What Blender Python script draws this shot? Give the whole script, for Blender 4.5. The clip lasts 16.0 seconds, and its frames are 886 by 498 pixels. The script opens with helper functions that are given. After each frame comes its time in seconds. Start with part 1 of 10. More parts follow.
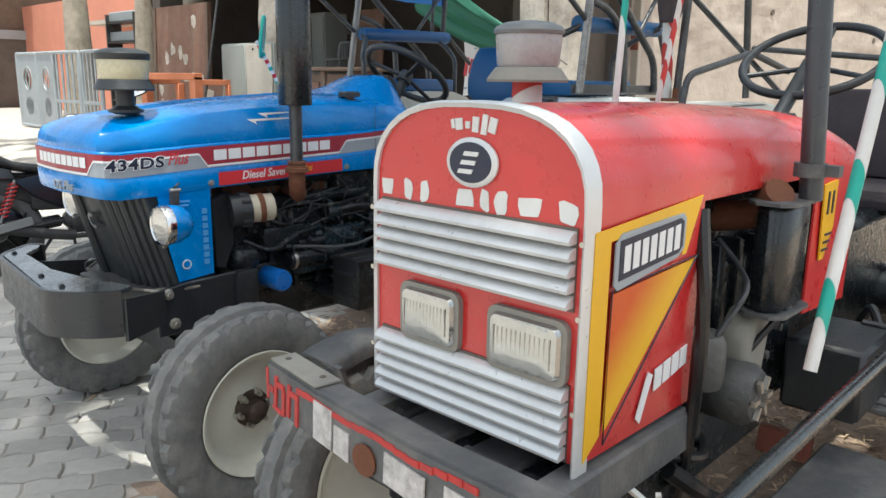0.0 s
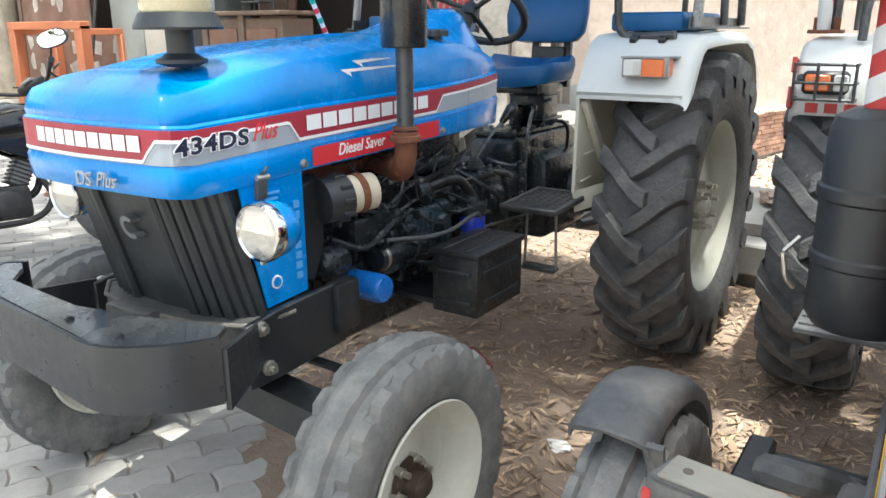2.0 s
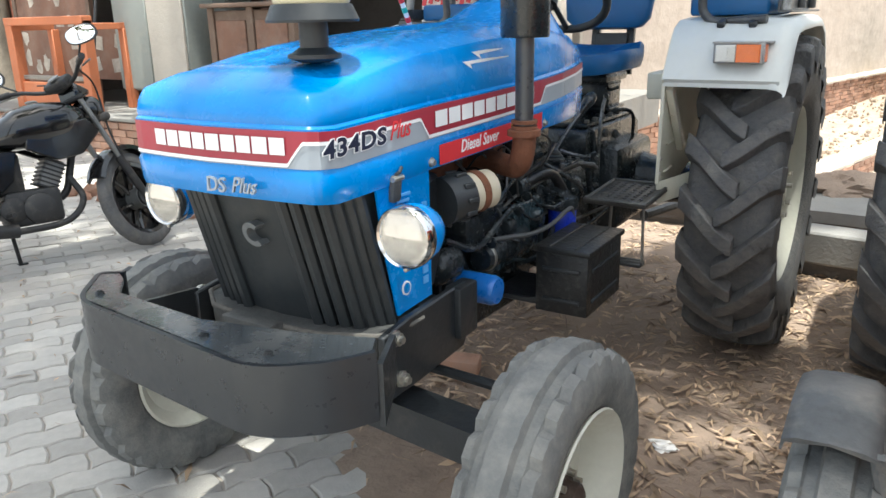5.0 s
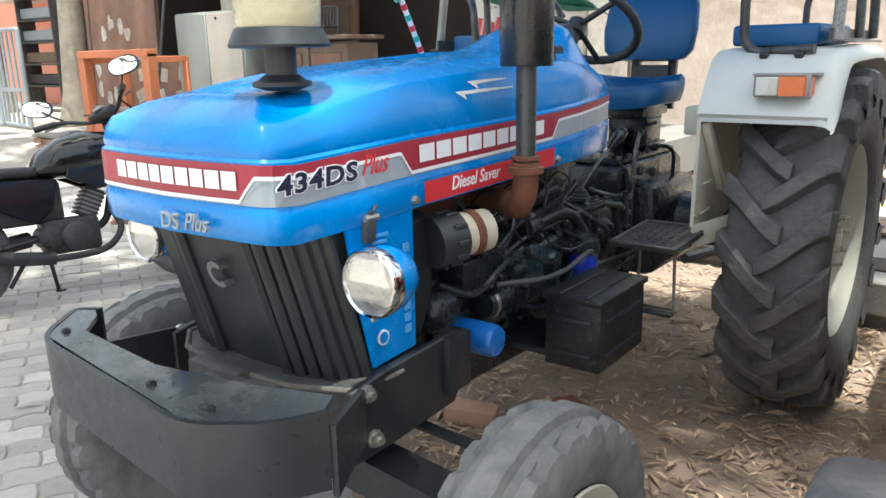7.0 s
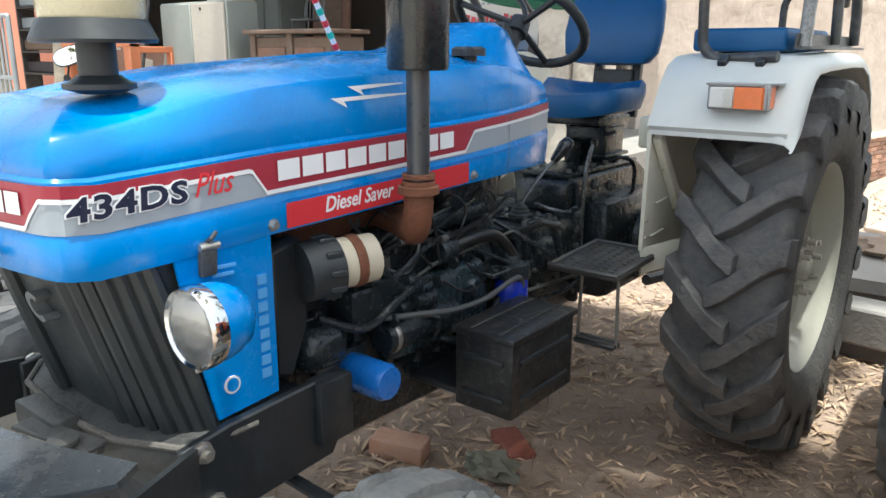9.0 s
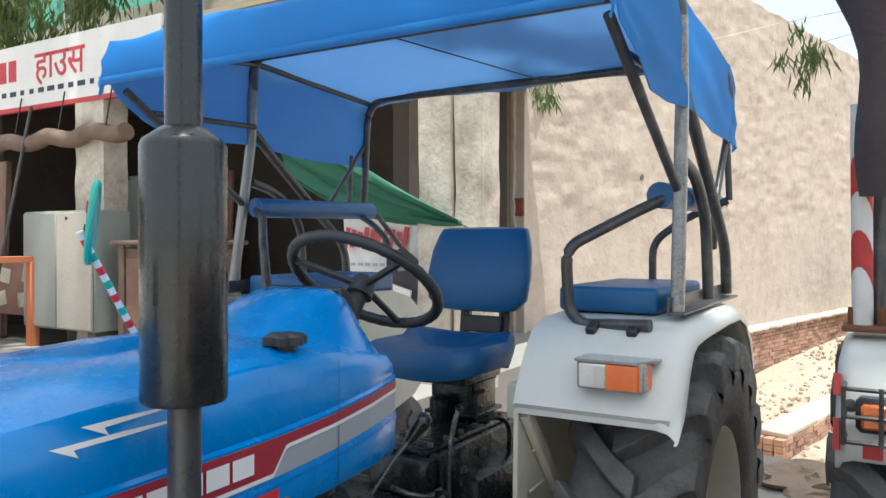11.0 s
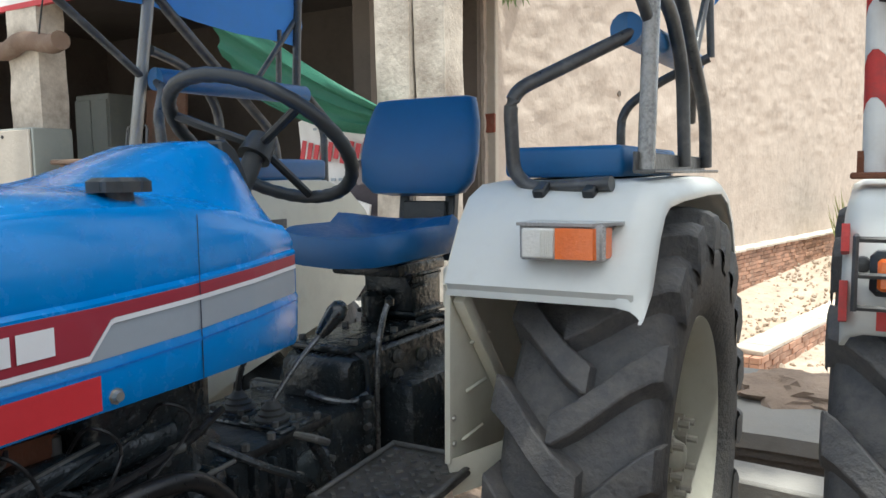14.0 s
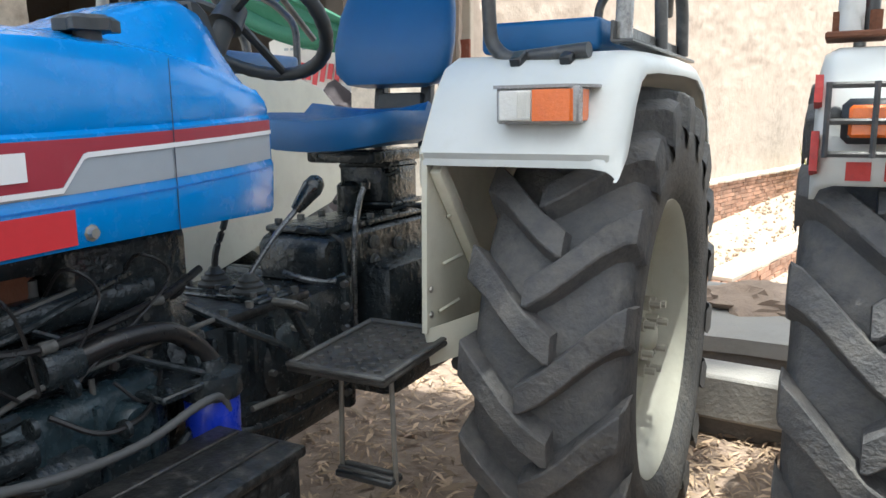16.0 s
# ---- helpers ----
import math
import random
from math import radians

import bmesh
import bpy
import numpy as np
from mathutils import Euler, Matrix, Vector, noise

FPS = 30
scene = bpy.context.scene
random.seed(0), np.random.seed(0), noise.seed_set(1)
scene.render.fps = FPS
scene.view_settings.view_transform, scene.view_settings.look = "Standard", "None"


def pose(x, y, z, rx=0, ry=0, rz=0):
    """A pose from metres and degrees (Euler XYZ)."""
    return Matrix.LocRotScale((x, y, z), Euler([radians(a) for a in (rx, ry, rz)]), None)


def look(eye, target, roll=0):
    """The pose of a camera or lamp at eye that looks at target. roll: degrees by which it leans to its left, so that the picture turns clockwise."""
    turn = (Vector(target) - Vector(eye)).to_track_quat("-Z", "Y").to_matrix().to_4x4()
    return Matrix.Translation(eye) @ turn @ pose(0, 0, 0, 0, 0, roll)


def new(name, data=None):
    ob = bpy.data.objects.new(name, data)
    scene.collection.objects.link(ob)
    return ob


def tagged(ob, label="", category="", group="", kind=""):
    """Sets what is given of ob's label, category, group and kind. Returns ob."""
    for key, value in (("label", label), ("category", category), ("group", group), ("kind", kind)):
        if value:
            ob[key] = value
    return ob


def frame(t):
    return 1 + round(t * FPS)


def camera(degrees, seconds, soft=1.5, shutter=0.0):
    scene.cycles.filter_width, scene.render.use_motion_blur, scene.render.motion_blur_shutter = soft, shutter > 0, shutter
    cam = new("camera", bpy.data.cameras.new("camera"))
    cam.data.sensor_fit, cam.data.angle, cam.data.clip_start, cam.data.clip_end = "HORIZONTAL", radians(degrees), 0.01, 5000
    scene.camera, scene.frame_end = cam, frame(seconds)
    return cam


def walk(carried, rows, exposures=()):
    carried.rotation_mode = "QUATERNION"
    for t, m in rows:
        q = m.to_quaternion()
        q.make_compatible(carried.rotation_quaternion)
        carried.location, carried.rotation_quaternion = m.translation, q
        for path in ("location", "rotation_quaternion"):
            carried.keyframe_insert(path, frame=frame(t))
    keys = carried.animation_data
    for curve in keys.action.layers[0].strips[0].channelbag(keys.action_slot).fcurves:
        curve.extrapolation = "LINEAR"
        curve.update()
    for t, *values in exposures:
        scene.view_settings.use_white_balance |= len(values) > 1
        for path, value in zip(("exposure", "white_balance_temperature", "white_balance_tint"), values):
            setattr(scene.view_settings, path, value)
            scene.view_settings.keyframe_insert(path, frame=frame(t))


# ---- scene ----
cam = camera(61.0, 16.0)
EXPOSURES = [(0, 0.95, 6350, 3), (1, 1.25, 6350, 3), (2, 1.55, 6350, 3), (3, 1.5, 6350, 3), (6, 1.35, 6350, 3), (9, 1.38, 6350, 3), (10, 1.2, 6350, 3), (12.5, 1.04, 6350, 3), (13.5, 1.08, 6350, 3), (15, 1.32, 6350, 3), (16, 1.58, 6350, 3)]
PATH = [
    (0, (2.699, -3.209, 1.38), (1.359, -1.79, 0.947), 0.9),
    (0.5, (2.396, -3.151, 1.367), (1.019, -1.774, 0.912), 0.0),
    (1, (2.093, -3.156, 1.369), (0.678, -1.821, 0.903), 0.9),
    (1.5, (1.81, -3.21, 1.38), (0.655, -1.656, 0.881), 0.5),
    (2, (1.594, -3.195, 1.334), (0.532, -1.595, 0.775), -0.2),
    (2.5, (1.384, -3.183, 1.361), (0.287, -1.582, 0.876), -3.2),
    (3, (1.219, -3.22, 1.36), (0.184, -1.605, 0.794), -2.3),
    (3.2, (1.147, -3.243, 1.364), (0.149, -1.606, 0.795), -3.1),
    (5.3, (1.283, -3.306, 1.339), (0.251, -1.699, 0.744), -0.9),
    (5.5, (1.311, -3.303, 1.345), (0.265, -1.71, 0.736), -1.1),
    (6, (1.325, -3.258, 1.328), (0.225, -1.704, 0.717), -2.6),
    (6.5, (1.286, -3.162, 1.322), (0.151, -1.592, 0.827), -1.5),
    (7, (1.298, -3.068, 1.318), (0.119, -1.531, 0.818), -1.1),
    (7.5, (1.36, -2.947, 1.32), (0.116, -1.452, 0.855), 2.2),
    (8, (1.417, -2.863, 1.326), (0.125, -1.407, 0.864), 0.9),
    (8.5, (1.421, -2.806, 1.334), (0.101, -1.385, 0.845), -0.5),
    (9, (1.359, -2.711, 1.326), (0.163, -1.191, 0.817), 0.2),
    (9.5, (1.274, -2.583, 1.347), (0.18, -0.98, 0.864), 1.4),
    (10, (1.248, -2.457, 1.422), (0.289, -0.723, 1.149), 0.0),
    (10.2, (1.25, -2.416, 1.442), (0.289, -0.674, 1.233), -0.8),
    (12.3, (1.269, -2.134, 1.594), (0.171, -0.469, 1.742), 1.6),
    (12.5, (1.259, -2.097, 1.581), (0.144, -0.444, 1.74), 0.1),
    (13, (1.231, -1.996, 1.505), (0.155, -0.313, 1.599), -1.4),
    (13.5, (1.212, -1.935, 1.405), (0.227, -0.194, 1.396), -1.0),
    (14, (1.192, -1.916, 1.332), (0.221, -0.178, 1.141), -0.7),
    (14.5, (1.193, -1.893, 1.292), (0.279, -0.131, 1.051), 1.5),
    (15, (1.196, -1.885, 1.259), (0.281, -0.128, 0.98), 0.5),
    (15.5, (1.198, -1.891, 1.228), (0.31, -0.122, 0.938), 0.4),
    (16, (1.196, -1.937, 1.189), (0.293, -0.186, 0.842), -0.6),
]
walk(cam, [(t, look(eye, target, roll)) for t, eye, target, roll in PATH], EXPOSURES)

# ---- light ----
SUN_EL, SUN_AZ = radians(79), radians(135)     # azimuth from +y, clockwise
world = bpy.data.worlds.new("sky")
scene.world = world
world.use_nodes = True
wn = world.node_tree.nodes
sky = wn.new("ShaderNodeTexSky")
sky.sky_type, sky.sun_disc = "NISHITA", False
sky.sun_elevation, sky.sun_rotation = SUN_EL, SUN_AZ
sky.dust_density, sky.air_density = 4.0, 0.8
haze = wn.new("ShaderNodeMix")                  # a bright hazy sky: half blue, half white
haze.data_type = "RGBA"
haze.inputs[0].default_value = 0.58
haze.inputs[7].default_value = (4.1, 4.2, 4.3, 1)
world.node_tree.links.new(sky.outputs[0], haze.inputs[6])
world.node_tree.links.new(haze.outputs[2], wn["Background"].inputs[0])
wn["Background"].inputs[1].default_value = 0.15
sun_data = bpy.data.lights.new("sun", "SUN")
sun_data.energy, sun_data.angle, sun_data.color = 3.3, radians(0.6), (1.0, 0.965, 0.91)
sun = new("sun", sun_data)
sun_dir = Vector((math.sin(SUN_AZ) * math.cos(SUN_EL), math.cos(SUN_AZ) * math.cos(SUN_EL), math.sin(SUN_EL)))
sun.matrix_world = look(sun_dir * 30, (0, 0, 0))


# ---- materials ----
def mat(name, col, rough=0.6, metal=0.0, var=0.15, scale=5.0, bump=0.1, bscale=80.0, dust=0.0, dustcol=(0.36, 0.31, 0.25),
        dscale=9.0, coat=0.0, piece=0.0, island=0.0, rvar=0.1):
    """A surface with two scales of variation, an uneven film of dust, and fine relief."""
    m = bpy.data.materials.new(name)
    m.use_nodes = True
    nt = m.node_tree
    n, l = nt.nodes, nt.links
    b = n["Principled BSDF"]
    tc = n.new("ShaderNodeTexCoord")

    def noise_tex(s, detail=5.0, rg=0.6):
        t = n.new("ShaderNodeTexNoise")
        t.inputs["Scale"].default_value, t.inputs["Detail"].default_value, t.inputs["Roughness"].default_value = s, detail, rg
        l.new(tc.outputs["Object"], t.inputs["Vector"])
        return t

    def mixc(fac, a, c, kind="MIX"):
        x = n.new("ShaderNodeMix")
        x.data_type, x.blend_type = "RGBA", kind
        for sock, v in ((x.inputs[0], fac), (x.inputs[6], a), (x.inputs[7], c)):
            if isinstance(v, (tuple, list)):
                sock.default_value = (*v[:3], 1)
            elif isinstance(v, (int, float)):
                sock.default_value = v
            else:
                l.new(v, sock)
        return x.outputs[2]

    def ramp(src, lo, hi):
        r = n.new("ShaderNodeMapRange")
        r.inputs[1].default_value, r.inputs[2].default_value = lo, hi
        l.new(src, r.inputs[0])
        return r.outputs[0]

    big, fine = noise_tex(scale), noise_tex(scale * 9, 6.0)
    dark = tuple(c * (1 - var) for c in col)
    light = tuple(min(1.0, c * (1 + var)) for c in col)
    c = mixc(ramp(big.outputs[0], 0.3, 0.7), dark, light)
    c = mixc(ramp(fine.outputs[0], 0.35, 0.7), c, tuple(min(1, x * (1 + var * 0.6)) for x in col))
    if piece or island:
        src = n.new("ShaderNodeObjectInfo").outputs["Random"] if piece else n.new("ShaderNodeNewGeometry").outputs["Random Per Island"]
        v = n.new("ShaderNodeMapRange")
        amt = piece or island
        v.inputs[3].default_value, v.inputs[4].default_value = 1 - amt, 1 + amt
        l.new(src, v.inputs[0])
        h = n.new("ShaderNodeHueSaturation")
        l.new(v.outputs[0], h.inputs["Value"])
        l.new(c, h.inputs["Color"])
        c = h.outputs[0]
    rr = None
    if dust:
        dn = noise_tex(dscale, 8.0, 0.7)
        f = ramp(dn.outputs[0], 0.62 - 0.35 * dust, 0.85 - 0.25 * dust)
        fm = n.new("ShaderNodeMath")
        fm.operation = "MULTIPLY"
        fm.inputs[1].default_value = min(1.0, dust * 1.2)
        l.new(f, fm.inputs[0])
        c = mixc(fm.outputs[0], c, dustcol)
        rr = fm.outputs[0]
    l.new(c, b.inputs["Base Color"])
    r = n.new("ShaderNodeMapRange")
    r.inputs[1].default_value, r.inputs[2].default_value = 0.3, 0.7
    r.inputs[3].default_value, r.inputs[4].default_value = max(0.03, rough - rvar), min(1, rough + rvar)
    l.new(fine.outputs[0], r.inputs[0])
    if rr is not None:
        mx = n.new("ShaderNodeMix")
        l.new(rr, mx.inputs[0])
        l.new(r.outputs[0], mx.inputs[2])
        mx.inputs[3].default_value = 0.9
        l.new(mx.outputs[0], b.inputs["Roughness"])
    else:
        l.new(r.outputs[0], b.inputs["Roughness"])
    b.inputs["Metallic"].default_value = metal
    b.inputs["Coat Weight"].default_value = coat
    b.inputs["Coat Roughness"].default_value = 0.08
    if bump:
        bn = noise_tex(bscale, 4.0)
        bp = n.new("ShaderNodeBump")
        bp.inputs["Strength"].default_value, bp.inputs["Distance"].default_value = bump, 0.01
        l.new(bn.outputs[0], bp.inputs["Height"])
        l.new(bp.outputs[0], b.inputs["Normal"])
    return m


def clear(name, gloss=0.14, rough=0.05):
    """Thin clear glass: most light goes straight through, a share is mirrored."""
    m = bpy.data.materials.new(name)
    m.use_nodes = True
    n, l = m.node_tree.nodes, m.node_tree.links
    n.remove(n["Principled BSDF"])
    tr, gl, mx = n.new("ShaderNodeBsdfTransparent"), n.new("ShaderNodeBsdfGlossy"), n.new("ShaderNodeMixShader")
    tex, bp = n.new("ShaderNodeTexWave"), n.new("ShaderNodeBump")
    tex.inputs["Scale"].default_value = 40.0
    bp.inputs["Strength"].default_value, bp.inputs["Distance"].default_value = 0.5, 0.003
    gl.inputs["Roughness"].default_value = rough
    mx.inputs[0].default_value = gloss
    l.new(n.new("ShaderNodeTexCoord").outputs["Object"], tex.inputs["Vector"])
    l.new(tex.outputs["Fac"], bp.inputs["Height"])
    l.new(bp.outputs[0], gl.inputs["Normal"])
    l.new(tr.outputs[0], mx.inputs[1])
    l.new(gl.outputs[0], mx.inputs[2])
    l.new(mx.outputs[0], n["Material Output"].inputs[0])
    return m


def thin(name, col, through_col, share=0.4, rough=0.7, bump=0.15, bscale=40, island=0.0, scale=3.0):
    """Cloth or leaf: light passes through a share of it."""
    m = mat(name, col, rough, 0, 0.12, scale, bump, bscale, island=island)
    n, l = m.node_tree.nodes, m.node_tree.links
    tr = n.new("ShaderNodeBsdfTranslucent")
    tr.inputs[0].default_value = (*through_col, 1)
    mx = n.new("ShaderNodeMixShader")
    mx.inputs[0].default_value = share
    l.new(n["Principled BSDF"].outputs[0], mx.inputs[1])
    l.new(tr.outputs[0], mx.inputs[2])
    l.new(mx.outputs[0], n["Material Output"].inputs[0])
    return m


M = dict(
    blue=mat("blue_paint", (0.001, 0.215, 0.62), 0.24, 0, 0.03, 3, 0.003, 40, coat=0.2),
    bootgrey=mat("dusty_boot_rubber", (0.045, 0.046, 0.044), 0.55, 0, 0.4, 14, 0.2, 90, dust=0.4, dustcol=(0.19, 0.18, 0.155), dscale=20),
    leversteel=mat("worn_lever_steel", (0.12, 0.125, 0.13), 0.3, 0.6, 0.4, 14, 0.1, 60, dust=0.2),
    footplate=mat("worn_chequer_plate", (0.055, 0.052, 0.048), 0.45, 0.3, 0.6, 9, 0.3, 60, dust=0.5, dustcol=(0.2, 0.185, 0.16), dscale=12),
    lipdust=mat("pale_road_dust", (0.13, 0.12, 0.105), 0.9, 0, 0.6, 14, 0.4, 60),
    # base and pale patches are lifted to stand in for reflected sky
    topplate=mat("black_paint_with_sky_sheen", (0.045, 0.052, 0.058), 0.2, 0, 0.2, 6, 0.04, 40, dust=0.4, dustcol=(0.2, 0.19, 0.175), dscale=7, coat=0.5),
    blueiron=mat("dark_blue_oily_casting", (0.022, 0.04, 0.05), 0.24, 0.1, 0.45, 7, 0.35, 45, dust=0.28, dustcol=(0.15, 0.145, 0.135), dscale=11),
    greyhose=mat("grey_rubber_hose", (0.075, 0.078, 0.08), 0.6, 0, 0.2, 12, 0.1, 90, dust=0.2),
    white=mat("white_paint", (0.60, 0.615, 0.585), 0.4, 0, 0.05, 4, 0.04, 60, dust=0.2, dustcol=(0.5, 0.47, 0.4), coat=0.2),
    cream=mat("cream_paint", (0.66, 0.64, 0.53), 0.4, 0, 0.06, 4, 0.05, 60, dust=0.3, coat=0.15),
    rim=mat("rim_paint", (0.62, 0.61, 0.53), 0.5, 0, 0.08, 5, 0.05, 60, dust=0.3, dustcol=(0.42, 0.37, 0.29)),
    black=mat("black_paint", (0.02, 0.023, 0.026), 0.38, 0, 0.3, 6, 0.12, 70, dust=0.22, dustcol=(0.16, 0.14, 0.12)),
    grime=mat("oily_cast_iron", (0.018, 0.024, 0.028), 0.2, 0.15, 0.5, 9, 0.5, 45, dust=0.24, dustcol=(0.17, 0.155, 0.135), dscale=16),
    grimegrey=mat("dusty_iron", (0.085, 0.086, 0.083), 0.55, 0.2, 0.4, 9, 0.4, 60, dust=0.35, dustcol=(0.2, 0.18, 0.15)),
    bumper=mat("bumper_paint", (0.019, 0.023, 0.028), 0.33, 0, 0.1, 3, 0.015, 50, dust=0.06, dustcol=(0.12, 0.115, 0.105), dscale=12, coat=0.15),
    satin=mat("satin_black", (0.012, 0.016, 0.018), 0.28, 0, 0.2, 5, 0.02, 50, dust=0.06, dustcol=(0.1, 0.1, 0.1), coat=0.3),
    pipe=mat("grey_black_pipe", (0.055, 0.06, 0.065), 0.35, 0.2, 0.15, 5, 0.03, 50, dust=0.12, coat=0.2),
    tube=mat("worn_tube", (0.065, 0.066, 0.067), 0.36, 0.3, 0.3, 8, 0.1, 60, dust=0.36, dustcol=(0.26, 0.25, 0.235), dscale=16),
    steeltube=mat("bare_tube", (0.27, 0.26, 0.24), 0.4, 0.6, 0.2, 8, 0.1, 60, dust=0.25),
    wrap=mat("plastic_wrapped_tube", (0.22, 0.215, 0.20), 0.14, 0, 0.7, 16, 1.0, 22, coat=0.9),
    tyre=mat("tyre_rubber", (0.08, 0.08, 0.082), 0.66, 0, 0.42, 7, 0.6, 70, dust=0.55, dustcol=(0.19, 0.175, 0.155), dscale=16),
    tyregrey=mat("dusty_tyre_rubber", (0.15, 0.153, 0.15), 0.9, 0, 0.25, 7, 0.35, 90, dust=0.5, dustcol=(0.30, 0.29, 0.26), dscale=14),
    plastic=mat("grey_black_plastic", (0.028, 0.032, 0.035), 0.42, 0, 0.12, 6, 0.04, 70, dust=0.2, dustcol=(0.14, 0.13, 0.12)),
    grille=mat("grille_plastic", (0.036, 0.04, 0.042), 0.4, 0, 0.12, 6, 0.05, 70, dust=0.25, dustcol=(0.13, 0.12, 0.1)),
    chrome=mat("chrome", (0.75, 0.75, 0.74), 0.1, 1.0, 0.05, 6, 0.02, 30, rvar=0.05),
    reflector=mat("silvered_reflector", (0.62, 0.63, 0.62), 0.12, 0.9, 0.2, 30, 0.5, 30),
    steel=mat("zinc_steel", (0.5, 0.48, 0.43), 0.38, 0.85, 0.15, 12, 0.1, 60, dust=0.2),
    lens=clear("lamp_glass", 0.09),
    lensclear=mat("ribbed_clear_plastic", (0.72, 0.71, 0.66), 0.2, 0, 0.05, 20, 0.25, 140, coat=0.6),
    amber=mat("amber_plastic", (0.78, 0.16, 0.025), 0.2, 0, 0.1, 20, 0.2, 140, coat=0.6),
    seat=mat("blue_vinyl", (0.006, 0.095, 0.25), 0.42, 0, 0.12, 6, 0.12, 300, dust=0.06, dustcol=(0.15, 0.2, 0.28)),
    rust=mat("rusty_casting", (0.15, 0.058, 0.03), 0.8, 0.1, 0.4, 14, 0.5, 80, dust=0.2, dustcol=(0.3, 0.16, 0.1)),
    hubrust=mat("greasy_rusty_hub", (0.055, 0.036, 0.028), 0.6, 0.3, 0.4, 14, 0.4, 80, dust=0.3),
    gasketgrey=mat("dull_grey_plastic", (0.17, 0.18, 0.185), 0.45, 0.2, 0.1, 8, 0.05, 60, dust=0.2),
    red=mat("red_decal", (0.60, 0.035, 0.045), 0.4, 0, 0.08, 5, 0.0, 40, dust=0.15, dustcol=(0.45, 0.2, 0.18)),
    maroon=mat("dark_red_decal", (0.33, 0.03, 0.05), 0.4, 0, 0.08, 5, 0.0, 40, dust=0.12, dustcol=(0.4, 0.22, 0.2)),
    grey=mat("silver_decal", (0.33, 0.37, 0.41), 0.4, 0, 0.06, 5, 0.0, 40, dust=0.15),
    whitedecal=mat("white_decal", (0.78, 0.79, 0.8), 0.4, 0, 0.04, 5, 0.0, 40, dust=0.08),
    navy=mat("navy_decal", (0.015, 0.02, 0.045), 0.4, 0, 0.1, 5, 0.0, 40),
    yellowd=mat("yellow_decal", (0.8, 0.48, 0.03), 0.4, 0, 0.05, 5, 0.0, 40),
    palebl=mat("pale_blue_decal", (0.10, 0.36, 0.72), 0.4, 0, 0.05, 5, 0.0, 40),
    filterblue=mat("blue_filter", (0.012, 0.15, 0.52), 0.3, 0, 0.08, 6, 0.03, 60, dust=0.15, dustcol=(0.1, 0.18, 0.35), coat=0.3),
    royal=mat("royal_blue_filter", (0.01, 0.035, 0.42), 0.3, 0, 0.1, 6, 0.03, 60, coat=0.3),
    beige=mat("beige_plastic", (0.52, 0.47, 0.36), 0.5, 0, 0.08, 8, 0.06, 60, dust=0.3),
    bowl=mat("clear_yellowed_bowl", (0.60, 0.54, 0.36), 0.25, 0, 0.06, 6, 0.04, 40, dust=0.3, dustcol=(0.42, 0.38, 0.28), coat=0.4),
    bowlgrey=mat("clear_dusty_bowl", (0.36, 0.345, 0.34), 0.3, 0, 0.1, 6, 0.04, 40, dust=0.35, coat=0.3),
    hose=mat("rubber_hose", (0.013, 0.013, 0.014), 0.34, 0, 0.2, 12, 0.1, 90, dust=0.1, dustcol=(0.12, 0.11, 0.1)),
)


# ---- mesh tools ----
def thing(name, at=(0, 0, 0), label="", category="", group="", kind="", rz=0.0):
    ob = new(name)
    ob.matrix_basis = pose(*at, 0, 0, rz)
    ob.empty_display_size = 0.1
    return tagged(ob, label, category, group, kind)


def part(name, bm, material, parent=None, label="", smooth=40):
    me = bpy.data.meshes.new(name)
    bm.normal_update()
    ang = radians(smooth)
    for e in bm.edges:
        e.smooth = len(e.link_faces) == 2 and e.calc_face_angle(0) < ang
    for f in bm.faces:
        f.smooth = True
    bm.to_mesh(me)
    bm.free()
    for m in material if isinstance(material, (list, tuple)) else (material,):
        me.materials.append(m)
    ob = new(name, me)
    if parent is not None:
        ob.parent = parent
    return tagged(ob, label)


def bx(bm, c, s, rot=(0, 0, 0), bev=0.0, seg=1, mi=0):
    m = pose(*c, *rot) @ Matrix.Diagonal((*s, 1))
    vs = bmesh.ops.create_cube(bm, size=1, matrix=m)["verts"]
    fs = {f for v in vs for f in v.link_faces}
    if bev:
        es = list({e for v in vs for e in v.link_edges})
        fs |= set(bmesh.ops.bevel(bm, geom=es, offset=bev, segments=seg, profile=0.5, affect="EDGES")["faces"])
    if mi:
        for f in fs:
            if f.is_valid:
                f.material_index = mi
    return bm


def box(c, s, rot=(0, 0, 0), bev=0.0, seg=1):
    return bx(bmesh.new(), c, s, rot, bev, seg)


def cy(bm, p0, p1, r0, r1=None, n=16, caps=True):
    p0, p1 = Vector(p0), Vector(p1)
    d = p1 - p0
    m = Matrix.Translation((p0 + p1) / 2) @ d.to_track_quat("Z", "Y").to_matrix().to_4x4()
    bmesh.ops.create_cone(bm, cap_ends=caps, cap_tris=False, segments=n, radius1=r0, radius2=r0 if r1 is None else r1, depth=d.length, matrix=m)
    return bm


def cyl(p0, p1, r0, r1=None, n=16):
    return cy(bmesh.new(), p0, p1, r0, r1, n)


def rings(bm, loops, close=True, cap0=True, cap1=True):
    """A skin over loops of points, each with the same count."""
    rows = [[bm.verts.new(p) for p in lp] for lp in loops]
    k = len(rows[0])
    for a, b in zip(rows, rows[1:]):
        for i in range(k if close else k - 1):
            j = (i + 1) % k
            bm.faces.new((a[i], a[j], b[j], b[i]))
    if cap0:
        bm.faces.new(rows[0][::-1])
    if cap1:
        bm.faces.new(rows[-1])
    return bm


